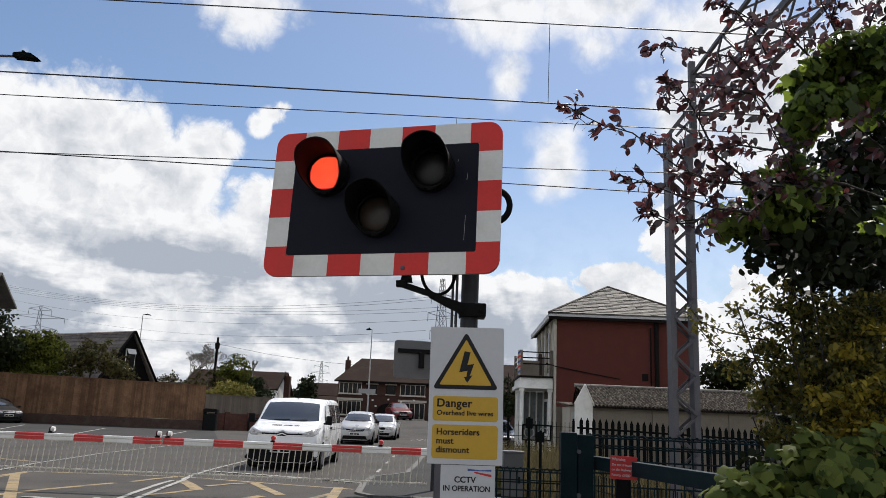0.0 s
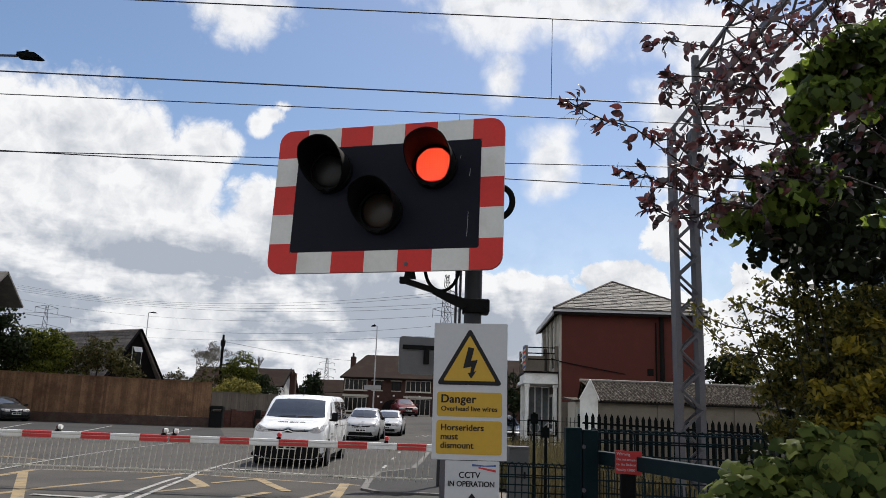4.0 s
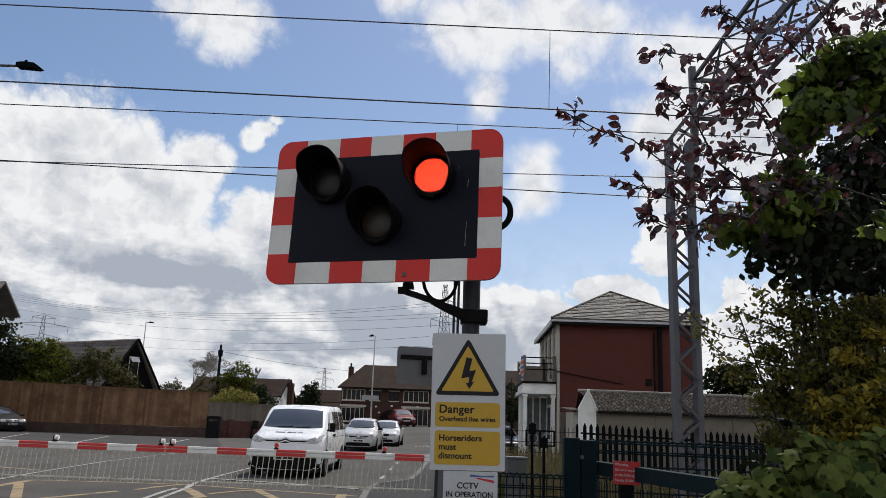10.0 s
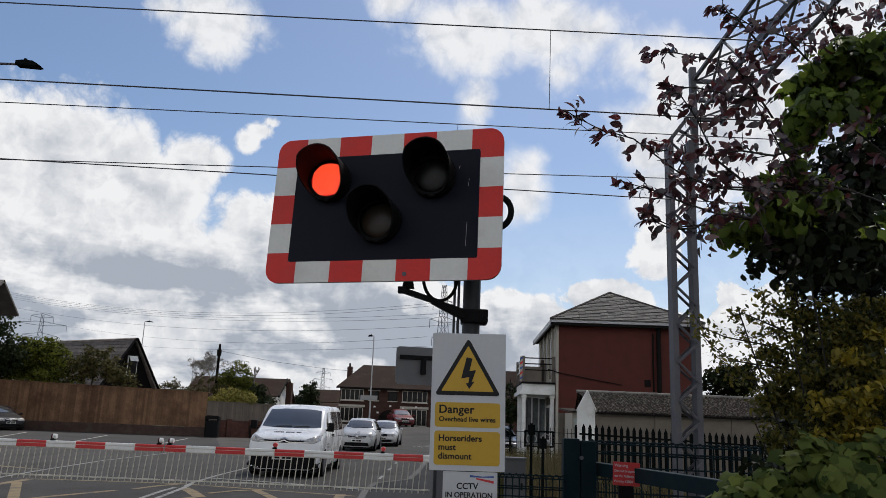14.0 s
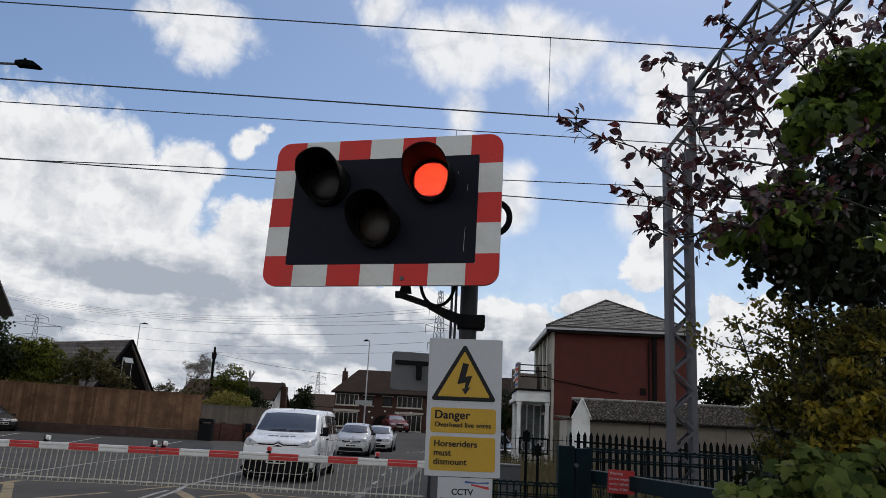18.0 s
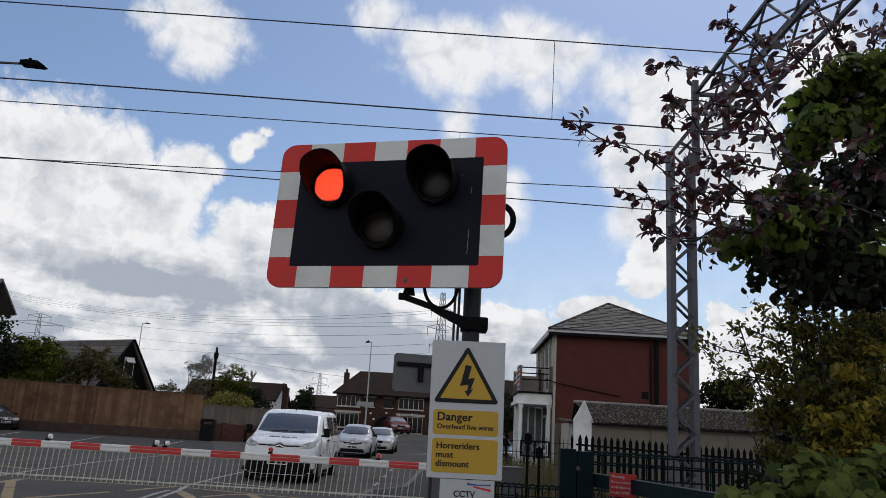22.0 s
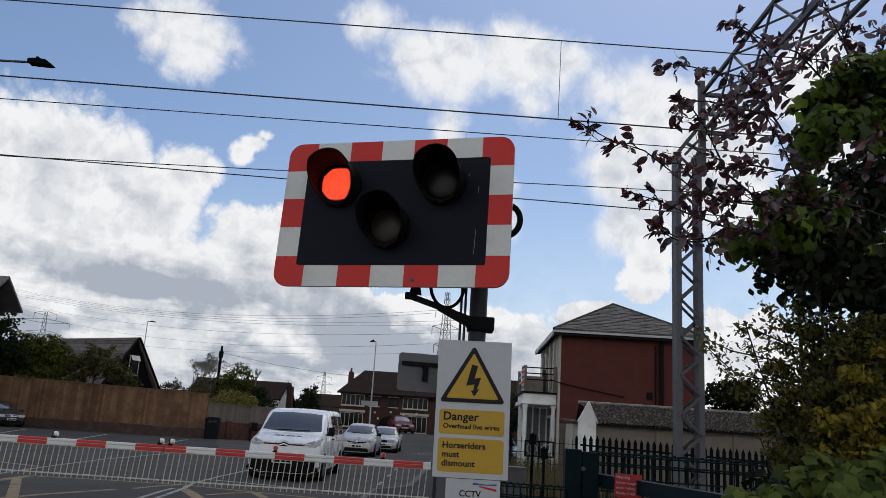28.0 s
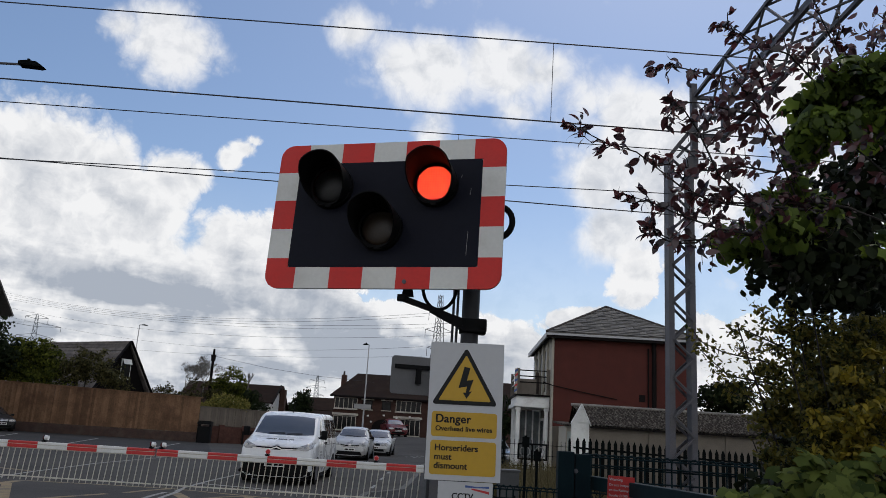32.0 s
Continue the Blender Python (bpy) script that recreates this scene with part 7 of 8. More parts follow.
pylon(pose(-0.35, 130, 0, 0, 0, 25), 24.2, 2.3, "tall lattice pylon behind the signal", ((14.6, 2.0), (17.6, 2.5), (20.6, 2.0)), 0.07)
pylon(pose(-158, 300, 0, 0, 0, 30), 36.0, 3.6, "far lattice pylon over the roofs", ((27, 6), (31.5, 9), (34.5, 4)), 0.14, HAZED_STEEL)
pylon(pose(-38.6, 250, 0, 0, 0, 20), 16.5, 2.0, "far lattice pylon over the roofs", ((10, 2.4), (12.5, 3.0), (14.6, 2.4)), 0.07, HAZED_STEEL)
def span(a, b, c):
    """A slack line through three places."""
    a, b, c = Vector(a), Vector(b), Vector(c)
    u = (b - a).length / ((b - a).length + (c - b).length)
    out = []
    for k in range(-3, 19):
        t = k / 18
        out.append(a * ((t - u) * (t - 1) / u) + b * (t * (t - 1) / (u * (u - 1))) + c * (t * (t - u) / (1 - u)))
    return out


for i in range(7):
    bm = B()
    if i < 5:
        up = (0.0, 0.6, 1.3, 2.0, 4.2)[i]
        a, b = Vector((-136.95, 230.00, 35.01)), Vector((-35.31, 160.00, 22.15))
        tube(bm, span(a - Vector((0, 0, up)), b - Vector((0, 0, up * 0.9)), (-0.9 + 2.0 * (-1) ** i, 130, 21.4 - 1.0 * i)), 0.028, 4)
    else:
        up = (0.0, 1.6)[i - 5]
        a, b = Vector((-158, 300, 33 - 4 * up)), Vector((-39.15, 180.00, 17.55))
        tube(bm, span(a, b - Vector((0, 0, up)), (-0.9 - 2.0, 130, 15.2 - up)), 0.028, 4)
    tagged(part("power_line", bm, WIRE), "far power line between pylons", "power line", "power lines")


# ---- plants ----
def leaf_mesh(name, centers, normals, sizes, material, parent=None, aspect=0.55, fold=0.25, label="", axes=None):
    """Many small curled leaves as one mesh; each leaf is an island."""
    n = len(centers)
    C, Nn = np.array(centers), np.array(normals)
    Nn /= np.linalg.norm(Nn, axis=1)[:, None] + 1e-9
    rnd = np.random.randn(n, 3)
    T = np.cross(Nn, rnd) if axes is None else np.array(axes) - Nn * np.sum(np.array(axes) * Nn, axis=1)[:, None]
    T /= np.linalg.norm(T, axis=1)[:, None] + 1e-9
    S = np.cross(Nn, T)
    s = np.array(sizes)[:, None]
    curl = (0.5 + np.random.rand(n, 1)) * fold
    V = []
    for t, wd in ((-0.5, 0.0), (-0.38, 0.27), (-0.12, 0.49), (0.14, 0.45), (0.36, 0.22), (0.5, 0.0)):
        mid = C + T * s * t - Nn * s * curl * (t + 0.5) ** 2 * 0.55
        if wd:
            V += [mid + S * s * aspect * wd + Nn * s * 0.10 * fold, mid - S * s * aspect * wd + Nn * s * 0.10 * fold]
        else:
            V.append(mid)
    V = np.stack(V, 1).reshape(-1, 3)
    F = []
    for i in range(n):
        b = i * 10
        F += [(b, b + 1, b + 2), (b + 1, b + 3, b + 4, b + 2), (b + 3, b + 5, b + 6, b + 4), (b + 5, b + 7, b + 8, b + 6), (b + 7, b + 9, b + 8)]
    me = bpy.data.meshes.new(name)
    me.from_pydata(V.tolist(), [], F)
    me.materials.append(material)
    me.polygons.foreach_set("use_smooth", [True] * len(me.polygons))
    ob = new(name, me)
    if parent is not None:
        ob.parent = parent
    if label:
        tagged(ob, label)
    return ob


def lobed_mesh(name, centers, normals, sizes, material, parent=None, lobes=5, notch=0.78):
    """Broad lobed leaves on one mesh: a raised centre and a scalloped rim; each leaf is an island."""
    n = len(centers)
    C, Nn = np.array(centers), np.array(normals)
    Nn /= np.linalg.norm(Nn, axis=1)[:, None] + 1e-9
    down = np.array((0.0, 0.0, -1.0)) + np.random.randn(n, 3) * 0.45
    T = down - Nn * np.sum(down * Nn, axis=1)[:, None]
    T /= np.linalg.norm(T, axis=1)[:, None] + 1e-9
    S = np.cross(Nn, T)
    s = np.array(sizes)[:, None]
    k = lobes * 2
    V = [C + Nn * s * 0.06]
    for i in range(k):
        a = 2 * math.pi * i / k
        r = (0.55 if i else 0.66) if i % 2 == 0 else 0.55 * notch
        if i == lobes and lobes % 2:
            r *= 0.55
        V.append(C + T * s * r * math.cos(a) + S * s * r * math.sin(a) - Nn * s * (0.10 if i % 2 == 0 else 0.0))
    V = np.stack(V, 1).reshape(-1, 3)
    F = [(b * (k + 1), b * (k + 1) + 1 + i, b * (k + 1) + 1 + (i + 1) % k) for b in range(n) for i in range(k)]
    me = bpy.data.meshes.new(name)
    me.from_pydata(V.tolist(), [], F)
    me.materials.append(material)
    me.polygons.foreach_set("use_smooth", [True] * len(me.polygons))
    ob = new(name, me)
    if parent is not None:
        ob.parent = parent
    return ob


def clumps(rng, blobs, n, spread=1.0, hollow=0.45):
    """Leaf places in clumps; blobs: (x, y, z, rx, ry, rz). Denser at the skin."""
    vol = np.array([b[3] * b[4] * b[5] for b in blobs])
    pick = rng.choice(len(blobs), n, p=vol / vol.sum())
    d = rng.normal(size=(n, 3))
    d /= np.linalg.norm(d, axis=1)[:, None]
    r = hollow + (1 - hollow) * rng.random(n) ** 0.6
    bl = np.array(blobs)[pick]
    wob = 1 + 0.22 * np.sin(d[:, :1] * 5 + bl[:, :1] * 7) * np.cos(d[:, 2:] * 6 + bl[:, 2:3] * 5)
    pts = bl[:, :3] + d * r[:, None] * bl[:, 3:6] * wob * spread
    return pts, d + rng.normal(size=(n, 3)) * 0.6


def sprays(rng, blobs, n, k, r, hollow=0.3):
    """Leaves gathered in k small sprays inside the blobs, with gaps between."""
    c, d = clumps(rng, blobs, k, hollow=hollow)
    pick = rng.integers(0, k, n)
    o = rng.normal(size=(n, 3))
    o *= (rng.random(n) ** 0.5 / np.linalg.norm(o, axis=1))[:, None]
    rr = (r * (0.6 + 0.8 * rng.random(k)))[pick][:, None]
    return c[pick] + o * rr * np.array((1.15, 1.0, 0.75)), o + d[pick] * 0.5 + rng.normal(size=(n, 3)) * 0.4


def tree(name, base, height, blobs, n, size, material, label, category="tree", trunk_r=0.12, limbs=5, seed=1, group=""):
    rng = np.random.default_rng(seed)
    t = thing(name, pose(*base), label, category, group)
    top = Vector((0, 0, height * 0.7))
    bm = B()
    tube(bm, [(0, 0, -0.1), (0.02 * height, 0, height * 0.3), (0, 0.01 * height, height * 0.7)], trunk_r, 8, trunk_r * 0.4)
    for i in range(limbs):
        b = blobs[i % len(blobs)]
        q = Vector((b[0] - base[0], b[1] - base[1], b[2] - base[2]))
        p = Vector((0, 0, height * (0.25 + 0.4 * i / limbs)))
        mid = (p + q) / 2 + Vector((0, 0, 0.08 * height))
        tube(bm, [p, mid, q], trunk_r * 0.45, 6, trunk_r * 0.12)
    part("trunk", bm, BARK, t, smooth=True)
    pts, nr = sprays(rng, blobs, n, max(30, n // 22), size * 2.0)
    pts = pts - np.array(base)
    leaf_mesh("crown", pts, nr, size * (0.6 + 0.8 * rng.random(n)), material, t)
    return t


# bushes and trees behind the brown fence
tree("garden_tree", (-28.2, 54, 0), 5.2, [(-28.48, 54.00, 4.81, 1.8, 1.4, 1.5), (-29.92, 54.00, 4.37, 1.5, 1.2, 1.3), (-26.92, 54.00, 4.47, 1.3, 1.2, 1.2), (-27.79, 53.00, 3.37, 2.7, 1.2, 1.0), (-28.91, 53.50, 5.22, 0.9, 0.9, 0.8), (-27.33, 53.50, 5.20, 0.8, 0.9, 0.7)], 15000, 0.16, FAR_LEAF, "round green garden tree behind the fence", seed=3)
tree("garden_tree", (-33.0, 52, 0), 7.0, [(-29.86, 52.00, 5.59, 1.5, 1.3, 1.5), (-31.14, 52.00, 6.16, 1.9, 1.5, 1.8), (-29.51, 52.00, 4.32, 1.3, 1.2, 1.3), (-30.58, 52.00, 3.90, 2.0, 1.3, 1.5), (-29.04, 52.00, 4.79, 0.7, 0.8, 0.7)], 6500, 0.22, FAR_DARK, "dark green tree behind the fence", seed=4)
tree("garden_bush", (-24.2, 53.5, 0), 3.6, [(-24.00, 53.50, 4.41, 1.6, 1.1, 1.3), (-25.12, 53.50, 3.99, 1.3, 1.0, 1.1), (-22.64, 53.50, 3.88, 1.3, 1.0, 0.8), (-21.80, 53.50, 3.37, 0.9, 1.0, 0.6)], 5600, 0.16, TWIG_LEAF, "thin brownish bush before the gabled house", "bush", seed=5)
# bare and leafy trees further back
def bare_tree(m, h, seed, label, spread=0.5, leaves=0, depth=6):
    rg = random.Random(seed)
    t = thing("bare_tree", m, label, "tree")
    bm = B()
    tips = []

    def grow(p, d, ln, r, k):
        q = p + d * ln
        mid = (p + q) / 2 + Vector((rg.uniform(-1, 1), rg.uniform(-1, 1), 0)) * ln * 0.08
        tube(bm, [p, mid, q], max(r, 0.009), 3, max(r * 0.62, 0.008))
        if k == 0:
            tips.append(q)
            return
        for _ in range(3 if k > 2 else 4):
            nd = (d + Vector((rg.uniform(-1, 1), rg.uniform(-1, 1), rg.uniform(-0.35, 0.7))) * spread * 1.3).normalized()
            grow(q, nd, ln * rg.uniform(0.58, 0.8), r * 0.58, k - 1)

    grow(Vector((0, 0, -0.1)), Vector((0.05, 0, 1)), h * 0.27, 0.085, depth)
    part("branch_work", bm, PALE_BARK, t, smooth=True)
    if leaves:
        rng2 = np.random.default_rng(seed)
        c = np.array([tuple(tips[i]) for i in rng2.integers(0, len(tips), leaves)]) + rng2.normal(size=(leaves, 3)) * 0.12
        leaf_mesh("foliage", c, rng2.normal(size=(leaves, 3)), 0.16 * (0.5 + rng2.random(leaves)), TWIG_LEAF, t)
    return t


bare_tree(pose(-22.54, 68.00, 3.24, 0, 0, 0), 6.6, 5, "leafless grey tree behind the gardens", 0.72).location.z = 1.3
bare_tree(pose(-19.77, 66.00, 3.26, 0, 0, 0), 4.2, 8, "thin leafless tree behind the gardens", 0.7)
tree("garden_bush", (-18.6, 62, 0), 4.4, [(-18.61, 62.00, 3.51, 1.5, 1.0, 1.0), (-17.47, 62.00, 3.82, 0.9, 0.9, 0.9), (-19.47, 62.00, 3.04, 0.9, 0.9, 0.6)], 2600, 0.13, TWIG_LEAF, "twiggy brown bush behind the fence", "bush", 0.08, seed=31)
bare_tree(pose(-23.0, 66, 1.4), 3.2, 12, "thin twiggy tree behind the gardens", 0.6, 350)
bare_tree(pose(-14.6, 60, 3.2), 3.2, 15, "bare forked tree beside a green garden tree", 0.22, depth=2)
tree("garden_tree", (-16.2, 60, 0), 5.2, [(-15.76, 60.00, 4.13, 1.2, 1.0, 1.3), (-16.61, 60.00, 3.93, 1.0, 0.9, 0.6), (-15.02, 60.00, 3.21, 1.2, 1.0, 0.8)], 4200, 0.15, FAR_LEAF, "leafy green garden tree", seed=21)
tree("garden_bush", (-13.6, 51.5, 0), 2.7, [(-14.16, 51.50, 2.50, 1.0, 0.8, 0.55), (-13.03, 51.50, 2.39, 0.9, 0.8, 0.5), (-14.89, 51.50, 2.29, 0.6, 0.7, 0.35)], 3200, 0.13, YELLOW_LEAF, "yellow-green bush over the grey fence", "bush", 0.06, seed=22)
tree("garden_bush", (-13.6, 58, 0), 3.0, [(-13.61, 58.00, 2.70, 0.54, 0.90, 0.85), (-12.94, 58.00, 2.23, 0.54, 0.90, 0.59), (-14.06, 58.00, 3.10, 0.30, 0.50, 0.68)], 2200, 0.16, FAR_DARK, "dark green bush before a white house", "bush", 0.06, seed=23)
tree("conifer", (-15.4, 90, 0), 5.4, [(-15.38, 90.00, 3.67, 0.9, 0.8, 1.5), (-15.58, 90.00, 2.77, 1.5, 1.0, 0.9), (-14.98, 90.00, 4.39, 0.5, 0.5, 0.9)], 3200, 0.3, FAR_DARK, "dark green conifer far down the road", seed=24)
tree("garden_tree", (6.5, 33, 0), 4.0, [(12.08, 33.00, 3.58, 1.0, 0.9, 0.7), (12.56, 33.00, 3.70, 0.8, 0.8, 0.6)], 3500, 0.17, FAR_DARK, "dark green tree behind the shed", seed=25)
tree("hedge", (3.12, 36.00, 2.71), 1.2, [(3.13, 36.00, 2.07, 0.55, 0.5, 0.7), (3.66, 40.00, 3.13, 0.4, 0.4, 0.5)], 700, 0.18, FAR_DARK, "dark green hedge beside the veranda", "hedge", 0.04, seed=26)
for k, (x0, x1) in enumerate(((-80, -36), (12, 60), (-34, -20))):
    rg = np.random.default_rng(40 + k)
    cs = [(x0 + (x1 - x0) * u, 130 + rg.uniform(-8, 8), rg.uniform(1.0, 2.2), rg.uniform(3, 5), 3, rg.uniform(1.6, 3.0)) for u in np.linspace(0, 1, 9)]
    pts, nr = clumps(rg, cs, 2600)
    tagged(leaf_mesh("far_trees", pts, nr, 0.7 * (0.6 + rg.random(2600)), FAR_DARK), "dark line of far trees on the horizon", "trees", kind="stuff")

# ---- the green mass beside the footway ----
rng = np.random.default_rng(11)


def along(pts, n, jitter, rg):
    """Places along a branch, thrown a little to its sides."""
    pts = [Vector(p) for p in pts]
    out = []
    for _ in range(n):
        t = rg.random() * (len(pts) - 1)
        i = min(int(t), len(pts) - 2)
        out.append(tuple(pts[i].lerp(pts[i + 1], t - i)))
    return np.array(out) + rg.normal(size=(n, 3)) * jitter


plum = thing("plum_tree", pose(2.75, 3.5, 0.1), "dark purple-leaved plum tree that leans over the footway", "tree")
ORIG = np.array((2.75, 3.5, 0.1))
BRANCHES = [
    [(1.89, 3.50, 2.74), (1.60, 3.45, 2.76), (1.39, 3.40, 2.70), (1.19, 3.35, 2.68), (1.02, 3.30, 2.73), (0.80, 3.20, 2.84), (0.64, 3.15, 2.86), (0.51, 3.10, 2.90)],
    [(1.68, 3.50, 2.87), (1.58, 3.50, 3.04), (1.42, 3.40, 3.20), (1.30, 3.35, 3.30), (1.15, 3.30, 3.29), (1.04, 3.30, 3.31), (0.92, 3.25, 3.29)],
    [(1.60, 3.45, 2.76), (1.36, 3.35, 2.54), (1.19, 3.30, 2.54), (1.00, 3.25, 2.58), (0.87, 3.20, 2.61), (0.79, 3.20, 2.63)],
    [(1.92, 3.60, 3.15), (1.77, 3.50, 3.37), (1.59, 3.40, 3.47), (1.43, 3.40, 3.52), (1.33, 3.40, 3.59)],
    [(1.39, 3.40, 2.70), (1.20, 3.30, 2.79), (1.09, 3.25, 2.98), (1.02, 3.25, 3.09), (0.97, 3.20, 3.06)],
    [(1.19, 3.30, 2.54), (1.09, 3.30, 2.47), (0.99, 3.30, 2.46), (0.90, 3.30, 2.50)],
    [(1.96, 3.60, 3.31), (1.89, 3.50, 3.53), (1.82, 3.50, 3.71), (1.75, 3.50, 3.90)],
    [(2.05, 3.60, 3.40), (2.07, 3.50, 3.60), (2.14, 3.50, 3.76), (2.27, 3.50, 3.92)],
    [(1.74, 3.50, 2.96), (1.50, 3.40, 2.86), (1.33, 3.35, 2.86), (1.15, 3.30, 2.81), (0.95, 3.30, 2.83)],
    [(1.73, 3.50, 2.62), (1.62, 3.45, 2.74), (1.55, 3.40, 2.86), (1.49, 3.40, 3.00), (1.42, 3.40, 3.14)],
    [(1.74, 3.45, 2.70), (1.53, 3.40, 2.69), (1.35, 3.35, 2.67), (1.18, 3.30, 2.66), (1.07, 3.30, 2.70)],
    [(1.42, 3.40, 2.53), (1.27, 3.35, 2.56), (1.15, 3.30, 2.49), (1.00, 3.30, 2.47), (0.90, 3.30, 2.51)],
    [(1.53, 3.45, 3.34), (1.44, 3.40, 3.46), (1.36, 3.40, 3.56), (1.28, 3.40, 3.59)],
    [(1.42, 3.40, 3.14), (1.27, 3.35, 3.14), (1.12, 3.30, 3.14), (1.03, 3.30, 3.14)],
]
bm = B()
tube(bm, [(0, 0, 0), (-0.05, 0.02, 1.2), (-0.12, 0.0, 2.2), (-0.35, 0.0, 2.75)], 0.07, 8, 0.04)
for k, b in enumerate(BRANCHES):
    tube(bm, [Vector(p) - Vector(ORIG) for p in b], 0.0065, 6, 0.002)
    if k not in (0, 3, 6):
        continue
    q = Vector(b[0]) - Vector(ORIG)
    tube(bm, [(-0.18, 0.05, 2.3), Vector((-0.18, 0.05, 2.3)).lerp(q, 0.5) + Vector((0.10, 0.10, 0.08)), q], 0.0055, 6, 0.005)
part("trunk", bm, BARK, plum, "thin dark trunk and branches", smooth=True)
C, AX = [], []
bm = B()


def twig(p, d, ln, n):
    """A thin curved side shoot with leaves set alternately on it."""
    d = d.normalized()
    q = p + d * ln * 0.55 + Vector(rng.normal(size=3)) * 0.012
    e = p + d * ln + Vector((0, 0, rng.uniform(-0.35, 0.15) * ln))
    tube(bm, [p, q, e], 0.0034, 4, 0.0012)
    for k in range(n):
        t = (k + 0.8) / n
        c = p.lerp(q, t * 2) if t < 0.5 else q.lerp(e, min(1.0, t * 2 - 1))
        ax = d * 0.7 + Vector(rng.normal(size=3)) * 0.7 + Vector((0, 0, -0.35))
        ax.normalize()
        C.append(tuple(c + ax * 0.022))
        AX.append(tuple(ax))


for b in BRANCHES:
    run = [Vector(p) - Vector(ORIG) for p in b]
    whole = sum((v - u).length for u, v in zip(run, run[1:]))
    m_ = int(whole / 0.046)
    for i in range(m_):
        t = (i + rng.random() * 0.8) / m_ * (len(run) - 1)
        k = min(int(t), len(run) - 2)
        p = run[k].lerp(run[k + 1], t - k)
        fwd = (run[k + 1] - run[k]).normalized()
        thin = 0.45 + 0.55 * (1 - t / (len(run) - 1))
        twig(p, fwd * 0.7 + Vector(rng.normal(size=3)) * 0.75, (0.05 + 0.15 * rng.random()) * thin, int(rng.integers(3, 7)))
    twig(run[-1] - (run[-1] - run[-2]) * 0.1, run[-1] - run[-2], 0.06, 6)
tagged(part("twig_work", bm, BARK, plum, "thin dark twigs"), kind="stuff")
pts, nr = clumps(rng, [(1.26, 3.40, 3.16, 0.15, 0.15, 0.10), (1.45, 3.45, 3.31, 0.16, 0.20, 0.13), (1.68, 3.50, 3.52, 0.19, 0.20, 0.12), (1.91, 3.50, 3.60, 0.19, 0.20, 0.11), (2.09, 3.50, 3.63, 0.11, 0.20, 0.11), (1.17, 3.35, 2.69, 0.15, 0.15, 0.15), (1.30, 3.40, 2.91, 0.10, 0.15, 0.13), (1.39, 3.40, 3.11, 0.13, 0.15, 0.12), (1.84, 3.35, 2.99, 0.15, 0.10, 0.11), (1.92, 3.30, 2.81, 0.13, 0.10, 0.15), (1.77, 3.35, 2.77, 0.10, 0.10, 0.10)], 430, hollow=0.1)
C = np.concatenate([np.array(C), pts - ORIG])
AX = np.concatenate([np.array(AX), rng.normal(size=(len(pts), 3)) * 0.7 + np.array((-0.3, 0, -0.5))])
leaf_mesh("crown", C, rng.normal(size=(len(C), 3)) + np.array((0, -0.3, 0.4)), 0.054 * (0.45 + 0.75 * rng.random(len(C))), PLUM, plum, 0.55, 0.9, "dark purple and reddish leaves", AX)

vine = thing("climbing_vine", pose(2.4, 3.5, 0.1), "dense green climber with large lobed leaves over the fence", "climber")
VO = np.array((2.4, 3.5, 0.1))
VB = [(1.78, 3.55, 3.29, 0.11, 0.15, 0.11), (1.92, 3.55, 3.38, 0.13, 0.20, 0.10), (2.04, 3.50, 3.39, 0.13, 0.20, 0.11), (1.71, 3.55, 3.08, 0.07, 0.12, 0.09), (2.04, 3.50, 3.21, 0.13, 0.20, 0.11), (1.80, 3.50, 3.12, 0.11, 0.15, 0.08), (1.52, 3.60, 2.73, 0.11, 0.15, 0.08), (1.66, 3.60, 2.80, 0.12, 0.15, 0.08), (1.43, 3.60, 2.58, 0.10, 0.15, 0.10), (1.56, 3.55, 2.63, 0.13, 0.15, 0.11), (1.78, 3.60, 2.73, 0.11, 0.15, 0.10), (1.41, 3.60, 2.42, 0.08, 0.12, 0.08), (1.98, 3.45, 2.55, 0.10, 0.10, 0.08)]
pts, nr = sprays(rng, VB, 3000, 130, 0.085)
lobed_mesh("foliage", pts - VO, nr * 1.2 + np.array((0, -0.3, 0.5)), 0.072 * (0.4 + 0.85 * rng.random(len(pts))), VINE, vine)
bm = B()
for i in range(5):
    x = -0.1 + 0.14 * i
    tube(bm, [(x + 0.3, 0.65, 0), (x + 0.25, 0.65, 0.9), (x + 0.1 * math.sin(i), 0.6, 1.8), (x * 0.9, 0.3, 2.6)], 0.014, 6, 0.006)
part("stem", bm, BARK, vine, smooth=True)

shrub = thing("yellow_shrub", pose(2.1, 3.8, 0.1), "straggly shrub with small yellow-green leaves", "shrub")
SO = np.array((2.1, 3.8, 0.1))
SB = [(1.89, 3.70, 2.06, 0.22, 0.25, 0.14), (1.99, 3.60, 1.95, 0.16, 0.25, 0.16), (1.83, 3.50, 1.80, 0.21, 0.25, 0.12), (1.86, 3.40, 1.68, 0.15, 0.20, 0.12), (1.74, 3.50, 1.65, 0.16, 0.20, 0.12), (1.70, 3.70, 1.94, 0.13, 0.15, 0.11), (1.64, 3.65, 1.78, 0.12, 0.15, 0.11), (1.58, 3.60, 1.57, 0.11, 0.15, 0.10), (1.68, 3.70, 2.12, 0.11, 0.15, 0.07), (2.07, 3.65, 2.17, 0.17, 0.20, 0.10), (1.82, 3.70, 2.22, 0.11, 0.12, 0.06), (1.75, 3.50, 1.51, 0.16, 0.15, 0.08), (1.54, 3.70, 1.99, 0.10, 0.10, 0.06), (1.51, 3.70, 1.80, 0.08, 0.10, 0.07)]
pts, nr = sprays(rng, SB, 14500, 260, 0.058)
